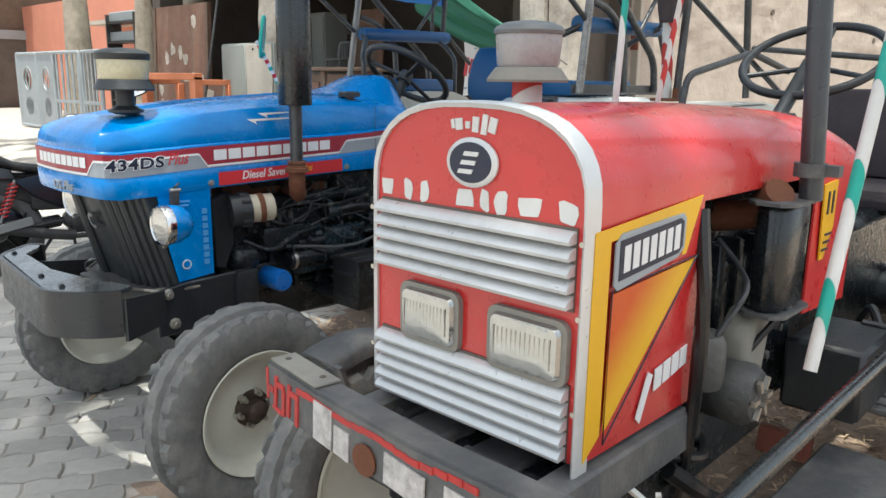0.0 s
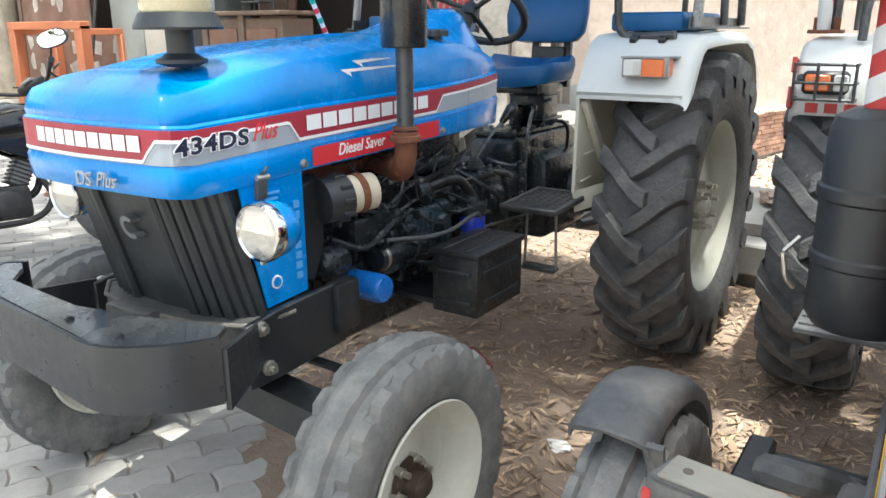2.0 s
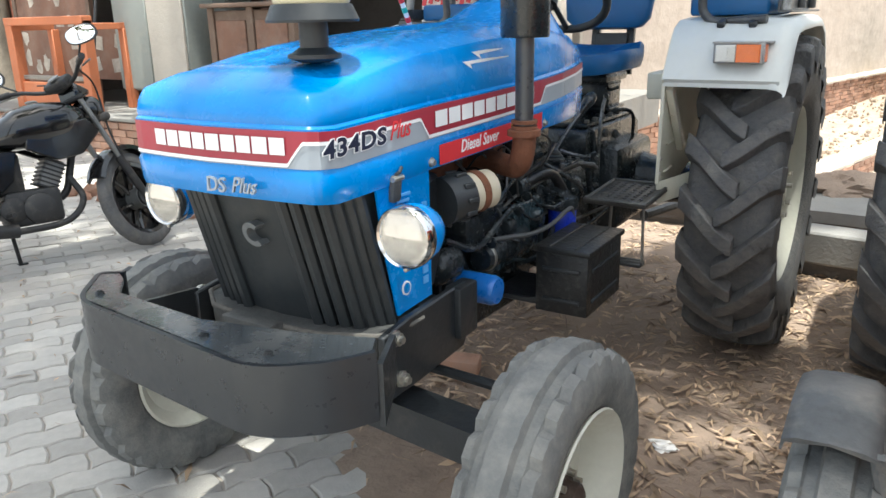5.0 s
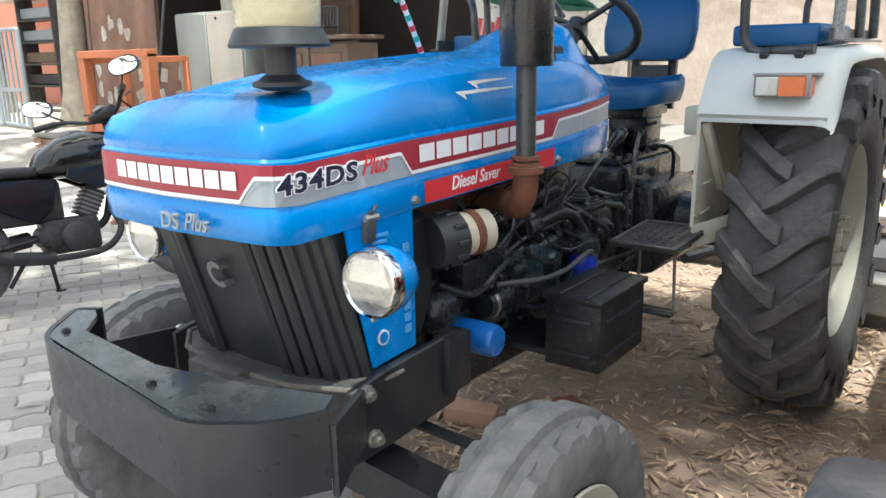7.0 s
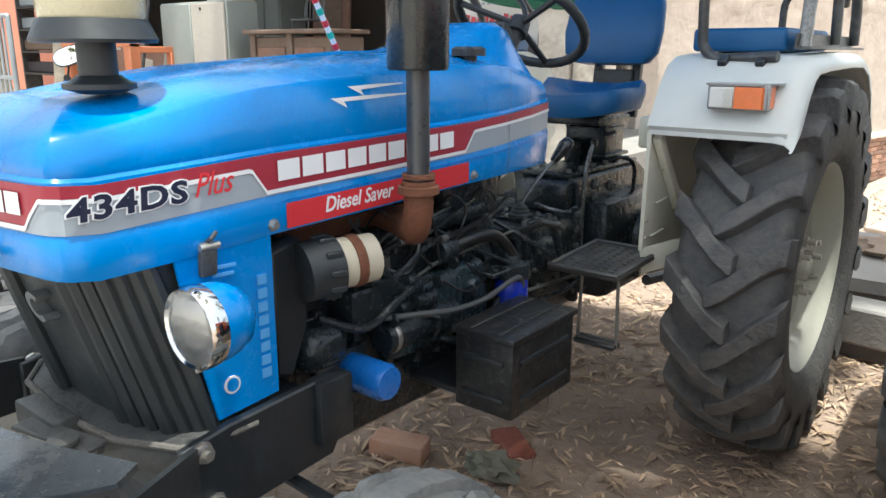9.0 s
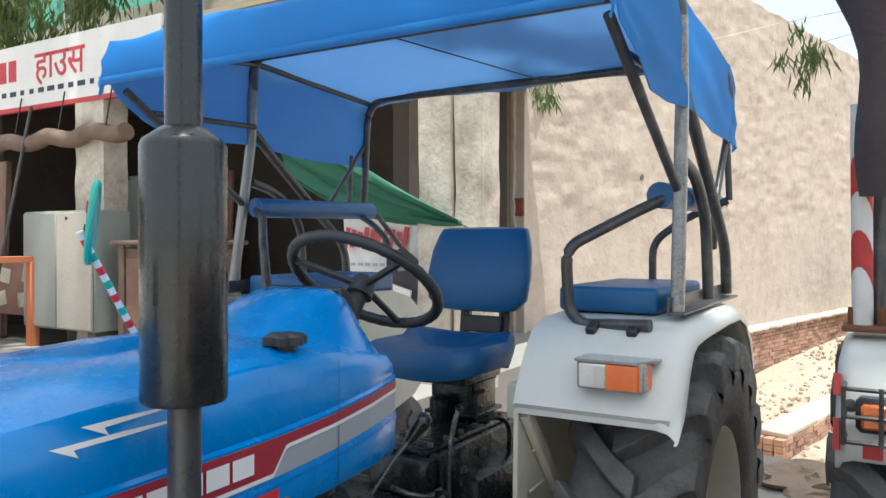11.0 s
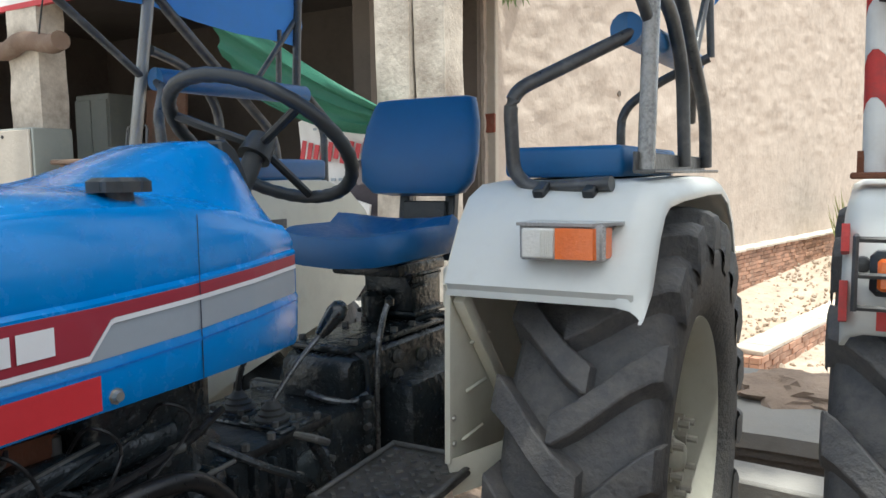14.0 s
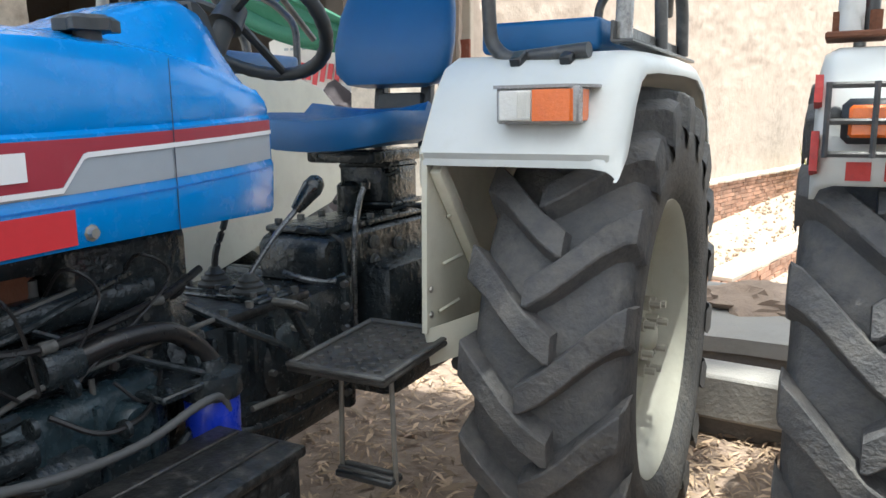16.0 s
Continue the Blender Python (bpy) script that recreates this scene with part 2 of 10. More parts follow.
def tidy(bm):
    bmesh.ops.recalc_face_normals(bm, faces=bm.faces)
    return bm


def smooth_path(pts, n=6):
    pts = [Vector(p) for p in pts]
    if len(pts) < 3:
        return pts
    ext = [2 * pts[0] - pts[1], *pts, 2 * pts[-1] - pts[-2]]
    out = []
    for i in range(1, len(ext) - 2):
        a, b, c, d = ext[i - 1:i + 3]
        for k in range(n):
            t = k / n
            out.append(0.5 * (2 * b + (c - a) * t + (2 * a - 5 * b + 4 * c - d) * t * t + (3 * b - a - 3 * c + d) * t ** 3))
    out.append(pts[-1])
    return out


def round_path(pts, r, n=5):
    """A polyline with its corners rounded, as a bent tube has."""
    pts = [Vector(p) for p in pts]
    out = [pts[0]]
    for a, b, c in zip(pts, pts[1:], pts[2:]):
        u, v = (a - b), (c - b)
        q = min(r, u.length * 0.45, v.length * 0.45)
        s, e = b + u.normalized() * q, b + v.normalized() * q
        for k in range(n + 1):
            t = k / n
            out.append((1 - t) ** 2 * s + 2 * t * (1 - t) * b + t * t * e)
    out.append(pts[-1])
    return out


def tb(bm, pts, r, n=10, ribs=0.0):
    """A tube along points; ribs gives a corrugated hose."""
    pts = [Vector(p) for p in pts]
    up = Vector((0.13, 0.21, 0.97))
    loops = []
    for i, p in enumerate(pts):
        d = (pts[min(i + 1, len(pts) - 1)] - pts[max(i - 1, 0)]).normalized()
        x = d.cross(up)
        if x.length < 0.1:
            x = d.cross(Vector((1, 0.2, 0)))
        x.normalize()
        y = x.cross(d)
        rad = r * (1 + (ribs if i % 2 else 0))
        loops.append([p + rad * (x * math.cos(2 * math.pi * k / n) + y * math.sin(2 * math.pi * k / n)) for k in range(n)])
    return rings(bm, loops)


def tube(pts, r, n=10, bend=0.0):
    return tidy(tb(bmesh.new(), round_path(pts, bend) if bend else pts, r, n))


def hose(pts, r, n=8, steps=6):
    return tidy(tb(bmesh.new(), smooth_path(pts, steps), r, n))


def lathe(bm, prof, c, axis="z", n=32):
    """prof: (radius, height) along the axis, from one end to the other."""
    loops = []
    for r, h in prof:
        lp = []
        for k in range(n):
            a = 2 * math.pi * k / n
            u, v = r * math.cos(a), r * math.sin(a)
            lp.append({"z": (c[0] + u, c[1] + v, c[2] + h), "x": (c[0] + h, c[1] + u, c[2] + v), "y": (c[0] + u, c[1] + h, c[2] + v)}[axis])
        loops.append(lp)
    return tidy(rings(bm, loops))


def turned(prof, c=(0, 0, 0), axis="z", n=32):
    return lathe(bmesh.new(), prof, c, axis, n)


def prism(bm, poly, axis, a, b):
    """A plate: a polygon in the two other axes, from a to b along the axis."""
    def at(p, h):
        return {"x": (h, p[0], p[1]), "y": (p[0], h, p[1]), "z": (p[0], p[1], h)}[axis]
    return tidy(rings(bm, [[at(p, a) for p in poly], [at(p, b) for p in poly]]))


def plate(poly, axis, a, b, bev=0.0):
    bm = prism(bmesh.new(), poly, axis, a, b)
    if bev:
        bmesh.ops.bevel(bm, geom=list(bm.edges), offset=bev, segments=1, affect="EDGES")
    return bm


def lettering(name, text, size, at, xdir, up, material, parent, shear=0.0, wide=1.0, depth=0.0006, label="", bold=0.0, gap=1.0):
    cu = bpy.data.curves.new(name, "FONT")
    cu.body, cu.size, cu.shear, cu.extrude, cu.align_x, cu.resolution_u = text, size, shear, depth, "LEFT", 3
    cu.offset, cu.space_character = bold, gap
    tmp = bpy.data.objects.new(name, cu)
    scene.collection.objects.link(tmp)
    me = bpy.data.meshes.new_from_object(tmp.evaluated_get(bpy.context.evaluated_depsgraph_get()))
    bpy.data.objects.remove(tmp)
    x, z = Vector(xdir).normalized(), Vector(up).normalized()
    nrm = x.cross(z)
    z = nrm.cross(x)
    me.transform(Matrix.Translation(at) @ Matrix((x, z, nrm)).transposed().to_4x4() @ Matrix.Diagonal((wide, 1, 1, 1)))
    me.materials.clear()
    me.materials.append(material)
    ob = new(name, me)
    ob.parent = parent
    return tagged(ob, label)


def lerp_table(tab):
    xs, ys = [p[0] for p in tab], [p[1] for p in tab]
    return lambda v: float(np.interp(v, xs, ys))


# ---- wheels ----
def tractor_tyre(radius, width, rim_r, seg=72, lug_h=0.046):
    """The carcass of a drive tyre, axle along x; the lugs are added by wheel()."""
    bm = bmesh.new()
    w, R = width / 2, radius - lug_h
    prof = [(rim_r, -w * 0.66), (rim_r + 0.02, -w * 0.80), (rim_r + 0.06, -w * 0.93), ((rim_r + R) / 2 + 0.02, -w), (R - 0.07, -w * 0.985), (R - 0.035, -w * 0.93), (R - 0.012, -w * 0.80), (R - 0.003, -w * 0.45), (R, 0)]
    prof += [(r, -h) for r, h in prof[-2::-1]] + [(rim_r - 0.01, w * 0.6), (rim_r - 0.01, -w * 0.6)]
    loops = [[(h, -r * math.sin(2 * math.pi * k / seg), r * math.cos(2 * math.pi * k / seg)) for k in range(seg)] for r, h in prof]
    rings(bm, loops + [loops[0]], cap0=False, cap1=False)
    bmesh.ops.remove_doubles(bm, verts=bm.verts, dist=1e-5)
    return tidy(bm)


def lug_bar(radius, width, side, lug_h=0.046):
    """One slanted lug, from past the middle of the tread out over the shoulder."""
    w, R = width / 2, radius - lug_h
    bm = bmesh.new()
    # across, turn, half width along the turn, root and crown radius
    st = [(-0.20 * w, 0.262, 0.052, R - 0.012, radius - 0.003), (-0.13 * w, 0.255, 0.060, R - 0.012, radius), (0.12 * w, 0.212, 0.060, R - 0.012, radius + 0.001), (0.38 * w, 0.150, 0.061, R - 0.014, radius - 0.001),
          (0.66 * w, 0.075, 0.064, R - 0.022, radius - 0.007), (0.90 * w, 0.02, 0.070, R - 0.04, radius - 0.016), (1.02 * w, 0.0, 0.074, R - 0.06, radius - 0.028), (1.05 * w, -0.006, 0.070, R - 0.075, R - 0.012), (1.025 * w, -0.012, 0.060, R - 0.105, R - 0.075)]
    loops = []
    for x, turn, hw, r0, r1 in st:
        d, dt = hw / 2 / R * 1.42, hw / 2 / R * 0.98
        loops.append([(side * x, -r * math.sin(turn + q), r * math.cos(turn + q)) for r, q in ((r0, -d), (r1 - 0.003, -dt), (r1, -dt * 0.86), (r1, dt * 0.86), (r1 - 0.003, dt), (r0, d))])
    rings(bm, loops)
    return tidy(bm)


def rib_tyre(radius, width, rim_r, seg=104):
    """A steering tyre with three ribs and notched shoulders."""
    bm = bmesh.new()
    w, R = width / 2, radius
    g = 0.012
    prof = [(rim_r, -0.7), (rim_r + 0.02, -0.86), ((rim_r + R) / 2, -1.0), (R - 0.045, -0.97), (R - 0.018, -0.86), (R - 0.008, -0.62), (R - 0.008 - g, -0.56),
            (R - 0.006 - g, -0.34), (R, -0.27), (R, 0.27), (R - 0.006 - g, 0.34), (R - 0.008 - g, 0.56), (R - 0.008, 0.62), (R - 0.018, 0.86), (R - 0.045, 0.97),
            ((rim_r + R) / 2, 1.0), (rim_r + 0.02, 0.86), (rim_r, 0.7), (rim_r - 0.01, 0.5), (rim_r - 0.01, -0.5)]
    loops = []
    for r, h in prof:
        lp = []
        for k in range(seg):
            a = 2 * math.pi * k / seg
            q = r - (0.017 if r > R - 0.06 and abs(h) in (0.62, 0.86, 0.97) and (k + (2 if h > 0 else 0)) % 4 == 0 else 0) - (0.004 if abs(h) == 0.27 and k % 3 == 0 else 0)
            lp.append((h * w, -q * math.sin(a), q * math.cos(a)))
        loops.append(lp)
    rings(bm, loops + [loops[0]], cap0=False, cap1=False)
    bmesh.ops.remove_doubles(bm, verts=bm.verts, dist=1e-5)
    return tidy(bm)


def wheel(parent, name, c, side, radius, width, rim_r, drive, rim_mat, tyre_mat, bolts=8, dish=0.06, turn=0.0):
    """side: +1 where the outside of the wheel looks to +x."""
    w = width / 2
    o = side
    fl = 0.86 if drive else 1.0
    prof = [(0.001, dish * 0.35), (0.05, dish * 0.35), (0.06, dish * 0.15), (rim_r * 0.36, dish * 0.1), (rim_r * 0.5, -0.2 * dish), (rim_r * 0.8, -0.5 * dish), (rim_r * 0.88, -0.3 * dish),
            (rim_r * 0.90, w * 0.55 * fl), (rim_r * 0.96, w * 0.72 * fl), (rim_r * 1.0, w * 0.86 * fl), (rim_r * 1.05, w * 0.93 * fl), (rim_r * 1.065, w * 0.87 * fl), (rim_r * 0.985, w * 0.68 * fl),
            (rim_r * 0.97, -w * 0.7), (rim_r * 1.04, -w * 0.8), (rim_r * 1.0, -w * 0.84), (rim_r * 0.86, -w * 0.5), (rim_r * 0.84, -dish), (0.001, -dish * 0.8)]
    out = 0.055 if drive else 0.0
    prof = [(r, h + (out if i < 7 or i > 16 else 0)) for i, (r, h) in enumerate(prof)]
    rim = part(name, turned([(r, h * o) for r, h in prof], axis="x", n=48), rim_mat, parent)
    rim.matrix_basis = pose(*c, 0, 0, turn)
    part("tyre", tractor_tyre(radius, width, rim_r) if drive else rib_tyre(radius, width, rim_r), tyre_mat, rim, "ribbed black rubber tyre" if not drive else "lugged black rubber tyre")
    if drive:
        lugs = 19
        first = {}
        for sd in (-1, 1):
            for k in range(lugs):
                if sd not in first:
                    first[sd] = part("tread_lug", lug_bar(radius, width, sd), tyre_mat, rim, "", 30)
                    lug = first[sd]
                else:
                    lug = new("tread_lug", first[sd].data)
                    lug.parent = rim
                lug.matrix_basis = Matrix.Rotation(2 * math.pi * (k + (0.5 if sd > 0 else 0)) / lugs + 0.11, 4, "X")
    rb = rim_r * 0.27
    for k in range(bolts):
        a = 2 * math.pi * k / bolts + 0.2
        x0 = (dish * 0.1 + out) * o
        bm = cyl((x0, rb * math.cos(a), rb * math.sin(a)), (x0 + (0.034 if drive else 0.022) * o, rb * math.cos(a), rb * math.sin(a)), 0.018 if drive else 0.014, n=6)
        cy(bm, (x0 + 0.02 * o, rb * math.cos(a), rb * math.sin(a)), (x0 + (0.06 if drive else 0.04) * o, rb * math.cos(a), rb * math.sin(a)), 0.010 if drive else 0.008, n=8)
        part("wheel_bolt", bm, M["steel"], rim)
    hub = turned([(0.001, 0), (0.042, 0), (0.042, 0.008), (0.034, 0.03), (0.026, 0.036), (0.001, 0.038)] if drive else [(0.001, 0), (0.062, 0), (0.06, 0.012), (0.036, 0.016), (0.034, 0.045), (0.022, 0.055), (0.001, 0.057)], axis="x", n=20)
    for v in hub.verts:
        v.co.x = (v.co.x + out + dish * 0.3) * o
    part("hub_cap", hub, rim_mat if drive else M["hubrust"], rim)
    return rim


# ---- blue tractor ----
HOOD = [(0, -2.264), (0.13, -2.257), (0.220, -2.247), (0.248, -2.239), (0.262, -2.222), (0.268, -2.180), (0.278, -2.00), (0.288, -1.86), (0.300, -1.6), (0.306, -1.3),
        (0.299, -1.12), (0.275, -0.95), (0.240, -0.80), (0.225, -0.775), (0.12, -0.765), (0, -0.765)]
hood_low = lerp_table([(-2.25, 0.998), (-2.17, 0.986), (-2.0, 0.993), (-1.86, 1.003), (-1.25, 1.020), (-1.0, 1.018), (-0.76, 1.008)])
strip_lo = lerp_table([(-2.25, 1.067), (-2.17, 1.060), (-1.86, 1.076), (-1.25, 1.094), (-0.76, 1.114)])
strip_hi = lerp_table([(-2.25, 1.140), (-2.17, 1.134), (-1.86, 1.150), (-1.25, 1.166), (-0.76, 1.188)])
ridge_z = lerp_table([(-2.25, 1.205), (-2.17, 1.207), (-1.93, 1.255), (-1.7, 1.275), (-1.4, 1.295), (-1.15, 1.295), (-0.95, 1.275), (-0.76, 1.232)])
top_z = lerp_table([(-2.25, 1.25), (-2.1, 1.265), (-1.93, 1.292), (-1.7, 1.304), (-1.4, 1.322), (-1.15, 1.328), (-0.95, 1.315), (-0.76, 1.268)])


def inset_loop(outline, d):
    """Both halves of the plan outline, moved in by d, as one closed loop."""
    pts = [Vector((x, y)) for x, y in outline]
    out = []
    for i, p in enumerate(pts):
        if i in (0, len(pts) - 1):
            t = Vector((1, 0)) if i == 0 else Vector((-1, 0))
        else:
            t = (pts[i + 1] - pts[i - 1]).normalized()
        nrm = Vector((t.y, -t.x))
        q = p - nrm * d
        out.append((max(q.x, 0.0) if i not in (0, len(pts) - 1) else 0.0, q.y))
    return out + [(-x, y) for x, y in out[-2:0:-1]]


def side_x(y):
    tab = sorted((p[1], p[0]) for p in HOOD[4:14])
    return float(np.interp(y, [a for a, _ in tab], [b for _, b in tab]))


def hood_skin():
    levels = [(0.012, lambda y: hood_low(y) + 0.012), (0.004, hood_low), (0.0, lambda y: hood_low(y) + 0.012), (-0.004, lambda y: strip_lo(y) - 0.012), (0.0, lambda y: strip_lo(y) - 0.004),
              (0.0, lambda y: strip_hi(y) + 0.004), (0.006, lambda y: strip_hi(y) + 0.010), (0.004, lambda y: strip_hi(y) + 0.018), (0.010, lambda y: (strip_hi(y) + ridge_z(y)) / 2 + 0.01),
              (0.020, lambda y: ridge_z(y) - 0.007), (0.027, lambda y: ridge_z(y) + 0.001)]
    loops = [[(x, y, zf(y)) for x, y in inset_loop(HOOD, d)] for d, zf in levels]
    last = loops[-1]
    for kx, ky, up in ((0.90, 0.975, 0.26), (0.76, 0.935, 0.6), (0.5, 0.88, 0.92), (0.25, 0.8, 1.02)):
        loops.append([(x * kx, -1.5 + (y + 1.5) * ky, ridge_z(y) + (top_z(y) - ridge_z(y)) * up) for x, y, _ in last])
    return tidy(rings(bmesh.new(), loops, cap0=False))


def band(s0, s1, lo, hi, z_lo, z_hi, off=0.003, n=24, sign=1, path=None):
    """A decal along the side (runs over y) or round the front (runs over x)."""
    bm = bmesh.new()
    a, b = [], []
    for i in range(n + 1):
        s = s0 + (s1 - s0) * i / n
        if path == "front":
            y = float(np.interp(abs(s), [p[0] for p in HOOD[:5]], [p[1] for p in HOOD[:5]])) - off
            x = s
        else:
            y, x = s, sign * (side_x(s) + off)
        zl, zh = z_lo(y), z_hi(y)
        a.append(bm.verts.new((x, y, zl + (zh - zl) * lo(s))))
        b.append(bm.verts.new((x, y, zl + (zh - zl) * hi(s))))
    for i in range(n):
        bm.faces.new((a[i], a[i + 1], b[i + 1], b[i]))
    if sign < 0:
        bmesh.ops.reverse_faces(bm, faces=bm.faces)
    return bm


tractor = thing("tractor", (0, 0, 0), "blue tractor with white fenders and blue canopy on bare ground", "tractor")

def blocks(parent, name, label, s0, s1, count, lo, hi, z_lo, z_hi, material, path=None, narrow=()):
    """Plain letter-sized blocks in a row, each a decal of its own."""
    step = (s1 - s0) / count
    for i in range(count):
        a, b = s0 + step * (i + 0.06), s0 + step * (i + 0.90)
        w = (b - a) * 1.04
        bm = band(a, a + w, lambda s: lo, lambda s: hi, z_lo, z_hi, 0.0062, 3, 1, path)
        part(name, bm, material, parent, label if i == 0 else "")


def build_body():
    t = tractor
    hood = part("hood", hood_skin(), M["blue"], t, "glossy blue sheet-metal hood", smooth=33)
    # stripes
    for sg in (1, -1):
        part("stripe", band(-2.2235, -0.79, lambda s: 0, lambda s: 1, strip_lo, strip_hi, 0.0015, 170, sg), M["grey"], hood, "silver stripe")
        low = lerp_table([(-2.2, 0.74), (-1.905, 0.74), (-1.875, 0.14), (-1.30, 0.14), (-1.262, 0.74), (-0.7, 0.74)])
        part("stripe", band(-2.225, -0.79, low, lambda s: 1, strip_lo, strip_hi, 0.003, 200, sg), M["maroon"], hood, "dark red stripe")
        part("stripe", band(-2.2265, -0.79, lambda s: low(s) - 0.10, low, strip_lo, strip_hi, 0.0045, 200, sg), M["whitedecal"], hood, "white pinstripe")
        part("panel_gap", band(-1.0960, -1.0935, lambda s: 0, lambda s: 1, hood_low, lambda y: ridge_z(y) - 0.01, 0.004, 2, sg), M["navy"], hood)
        part("panel_gap", band(-1.84, -0.80, lambda s: 0, lambda s: 1, lambda y: strip_lo(y) - 0.016, lambda y: strip_lo(y) - 0.013, 0.006, 20, sg), M["filterblue"], hood)
        part("label_plate", band(-1.835, -1.285, lambda s: 0, lambda s: 1, lambda y: hood_low(y) + 0.006, lambda y: strip_lo(y) - 0.020, 0.004, 12, sg), M["red"], hood, "red label panel")
    lowf = lerp_table([(-0.262, 0.14), (0.205, 0.14), (0.240, 0.74), (0.262, 0.74)])
    part("stripe", band(-0.2635, 0.2635, lambda s: 0, lambda s: 1, strip_lo, strip_hi, 0.0015, 140, 1, "front"), M["grey"], hood, "silver stripe")
    part("stripe", band(-0.2650, 0.2650, lowf, lambda s: 1, strip_lo, strip_hi, 0.003, 150, 1, "front"), M["maroon"], hood, "dark red stripe")
    part("stripe", band(-0.2665, 0.2665, lambda s: lowf(s) - 0.10, lowf, strip_lo, strip_hi, 0.0045, 150, 1, "front"), M["whitedecal"], hood, "white pinstripe")
    blocks(hood, "maker_mark", "white maker's mark in plain blocks", -0.165, 0.205, 9, 0.36, 0.82, strip_lo, strip_hi, M["whitedecal"], "front")
    blocks(hood, "maker_mark", "white maker's mark in plain blocks", -1.855, -1.345, 9, 0.32, 0.82, strip_lo, strip_hi, M["whitedecal"])
    d = Vector((side_x(-1.95) - side_x(-2.15), 0.20, 0.007)).normalized()
    o = Vector((side_x(-2.22) + 0.0085, -2.222, strip_lo(-2.22) + 0.019))
    lettering("lettering_edge", "434DS", 0.049, o - Vector((0.001, 0, 0)), d, (0, 0, 1), M["whitedecal"], hood, 0.08, 1.37, label="white outline", gap=1.08, bold=0.0034)
    lettering("lettering", "434DS", 0.049, o, d, (0, 0, 1), M["navy"], hood, 0.08, 1.37, label="dark model number", gap=1.08, bold=0.0014)
    lettering("lettering", "Plus", 0.056, o + d * 0.203 + Vector((0.0005, 0, 0.003)), d, (0, 0, 1), M["red"], hood, 0.45, 0.80, label="red script")
    e = Vector((side_x(-1.4) - side_x(-1.75), 0.35, 0.008)).normalized()
    o2 = Vector((side_x(-1.75) + 0.006, -1.745, hood_low(-1.745) + 0.020))
    lettering("lettering", "Diesel Saver", 0.042, o2, e, (0, 0, 1), M["whitedecal"], hood, 0.25, 0.9, label="white slogan", bold=0.0006)
    lettering("lettering", "Plus", 0.038, o2 + e * 0.255 + Vector((0.0005, 0, 0.004)), e, (0, 0, 1), M["yellowd"], hood, 0.35, 0.85, label="yellow script")
    lettering("badge", "DS", 0.044, (0.005, -2.282, 1.012), (1, 0.05, 0), (0, -0.03, 1), M["grey"], hood, 0.1, 1.0, 0.003, "grey moulded badge")
    lettering("badge", "Plus", 0.046, (0.072, -2.278, 1.014), (1, 0.06, 0), (0, -0.03, 1), M["grey"], hood, 0.4, 0.85, 0.003, "grey moulded badge")
    # two white flashes on the flank
    for z0, ya, yb in ((1.238, -1.707, -1.475), (1.259, -1.658, -1.50)):
        bm = bmesh.new()
        pts = [(ya, z0), (ya + 0.040, z0 - 0.019), (ya + 0.034, z0 - 0.007), ((ya + yb) / 2, z0 - 0.004), (yb, z0 + 0.001), (yb, z0 + 0.003), ((ya + yb) / 2, z0 + 0.003)]
        vs = []
        for y, z in pts:
            inset = float(np.interp(z, (strip_hi(y) + 0.018, (strip_hi(y) + ridge_z(y)) / 2 + 0.01, ridge_z(y) - 0.007), (0.004, 0.010, 0.020)))
            vs.append(bm.verts.new((side_x(y) - inset + 0.0025, y, z)))
        bm.faces.new(vs)
        part("flash_decal", bm, M["whitedecal"], hood, "white arrow flash")
    # the hood sits slightly askew on its hinge
    hood.matrix_basis = Matrix.Translation((0, -1.2, 0)) @ Matrix.Rotation(0.015, 4, "Z") @ Matrix.Translation((0, 1.2, 0))
    # the raised cowl before the wheel
    loops = []
    for y, wt, z1 in ((-1.26, 0.13, 1.318), (-1.20, 0.125, 1.324), (-1.12, 0.12, 1.338), (-1.04, 0.12, 1.362), (-0.97, 0.12, 1.388), (-0.92, 0.12, 1.403), (-0.875, 0.12, 1.408), (-0.845, 0.12, 1.398), (-0.82, 0.122, 1.370), (-0.79, 0.126, 1.315), (-0.768, 0.13, 1.262)):
        zb = ridge_z(y) - 0.012
        wb = min(0.225, side_x(y) - 0.035)
        half = [(wb, zb), (wb - (wb - wt) * 0.35, zb + (z1 - zb) * 0.30), (wt + (wb - wt) * 0.22, zb + (z1 - zb) * 0.66), (wt, z1 - (z1 - zb) * 0.10), (wt * 0.8, z1 - 0.003)]
        loops.append([(x, y, z) for x, z in half] + [(0, y, z1)] + [(-x, y, z) for x, z in half[::-1]])
    part("cowl", tidy(rings(bmesh.new(), loops)), M["blue"], t, "raised blue dash cowl", smooth=50)
    part("dash", plate([(-0.862, 1.404), (-0.842, 1.410), (-0.812, 1.388), (-0.778, 1.318), (-0.758, 1.262), (-0.76, 1.2), (-0.80, 1.2)], "x", -0.117, 0.117, 0.005), M["plastic"], t, "black dash panel")
    cap = turned([(0.001, 0), (0.028, 0), (0.03, 0.012), (0.02, 0.016), (0.02, 0.03), (0.001, 0.032)], (0.225, -1.17, 1.285), n=20)
    part("fuel_cap_neck", cap, M["plastic"], t)
    bm = bmesh.new()
    lp = []
    for k in range(36):
        a = 2 * math.pi * k / 36
        r = 0.040 + 0.006 * math.cos(6 * a)
        lp.append((0.225 + r * math.cos(a), -1.17 + r * math.sin(a)))
    rings(bm, [[(x, y, 1.315) for x, y in lp], [(x, y, 1.331) for x, y in lp], [(0.225 + (x - 0.225) * 0.8, -1.17 + (y + 1.17) * 0.8, 1.337) for x, y in lp]])
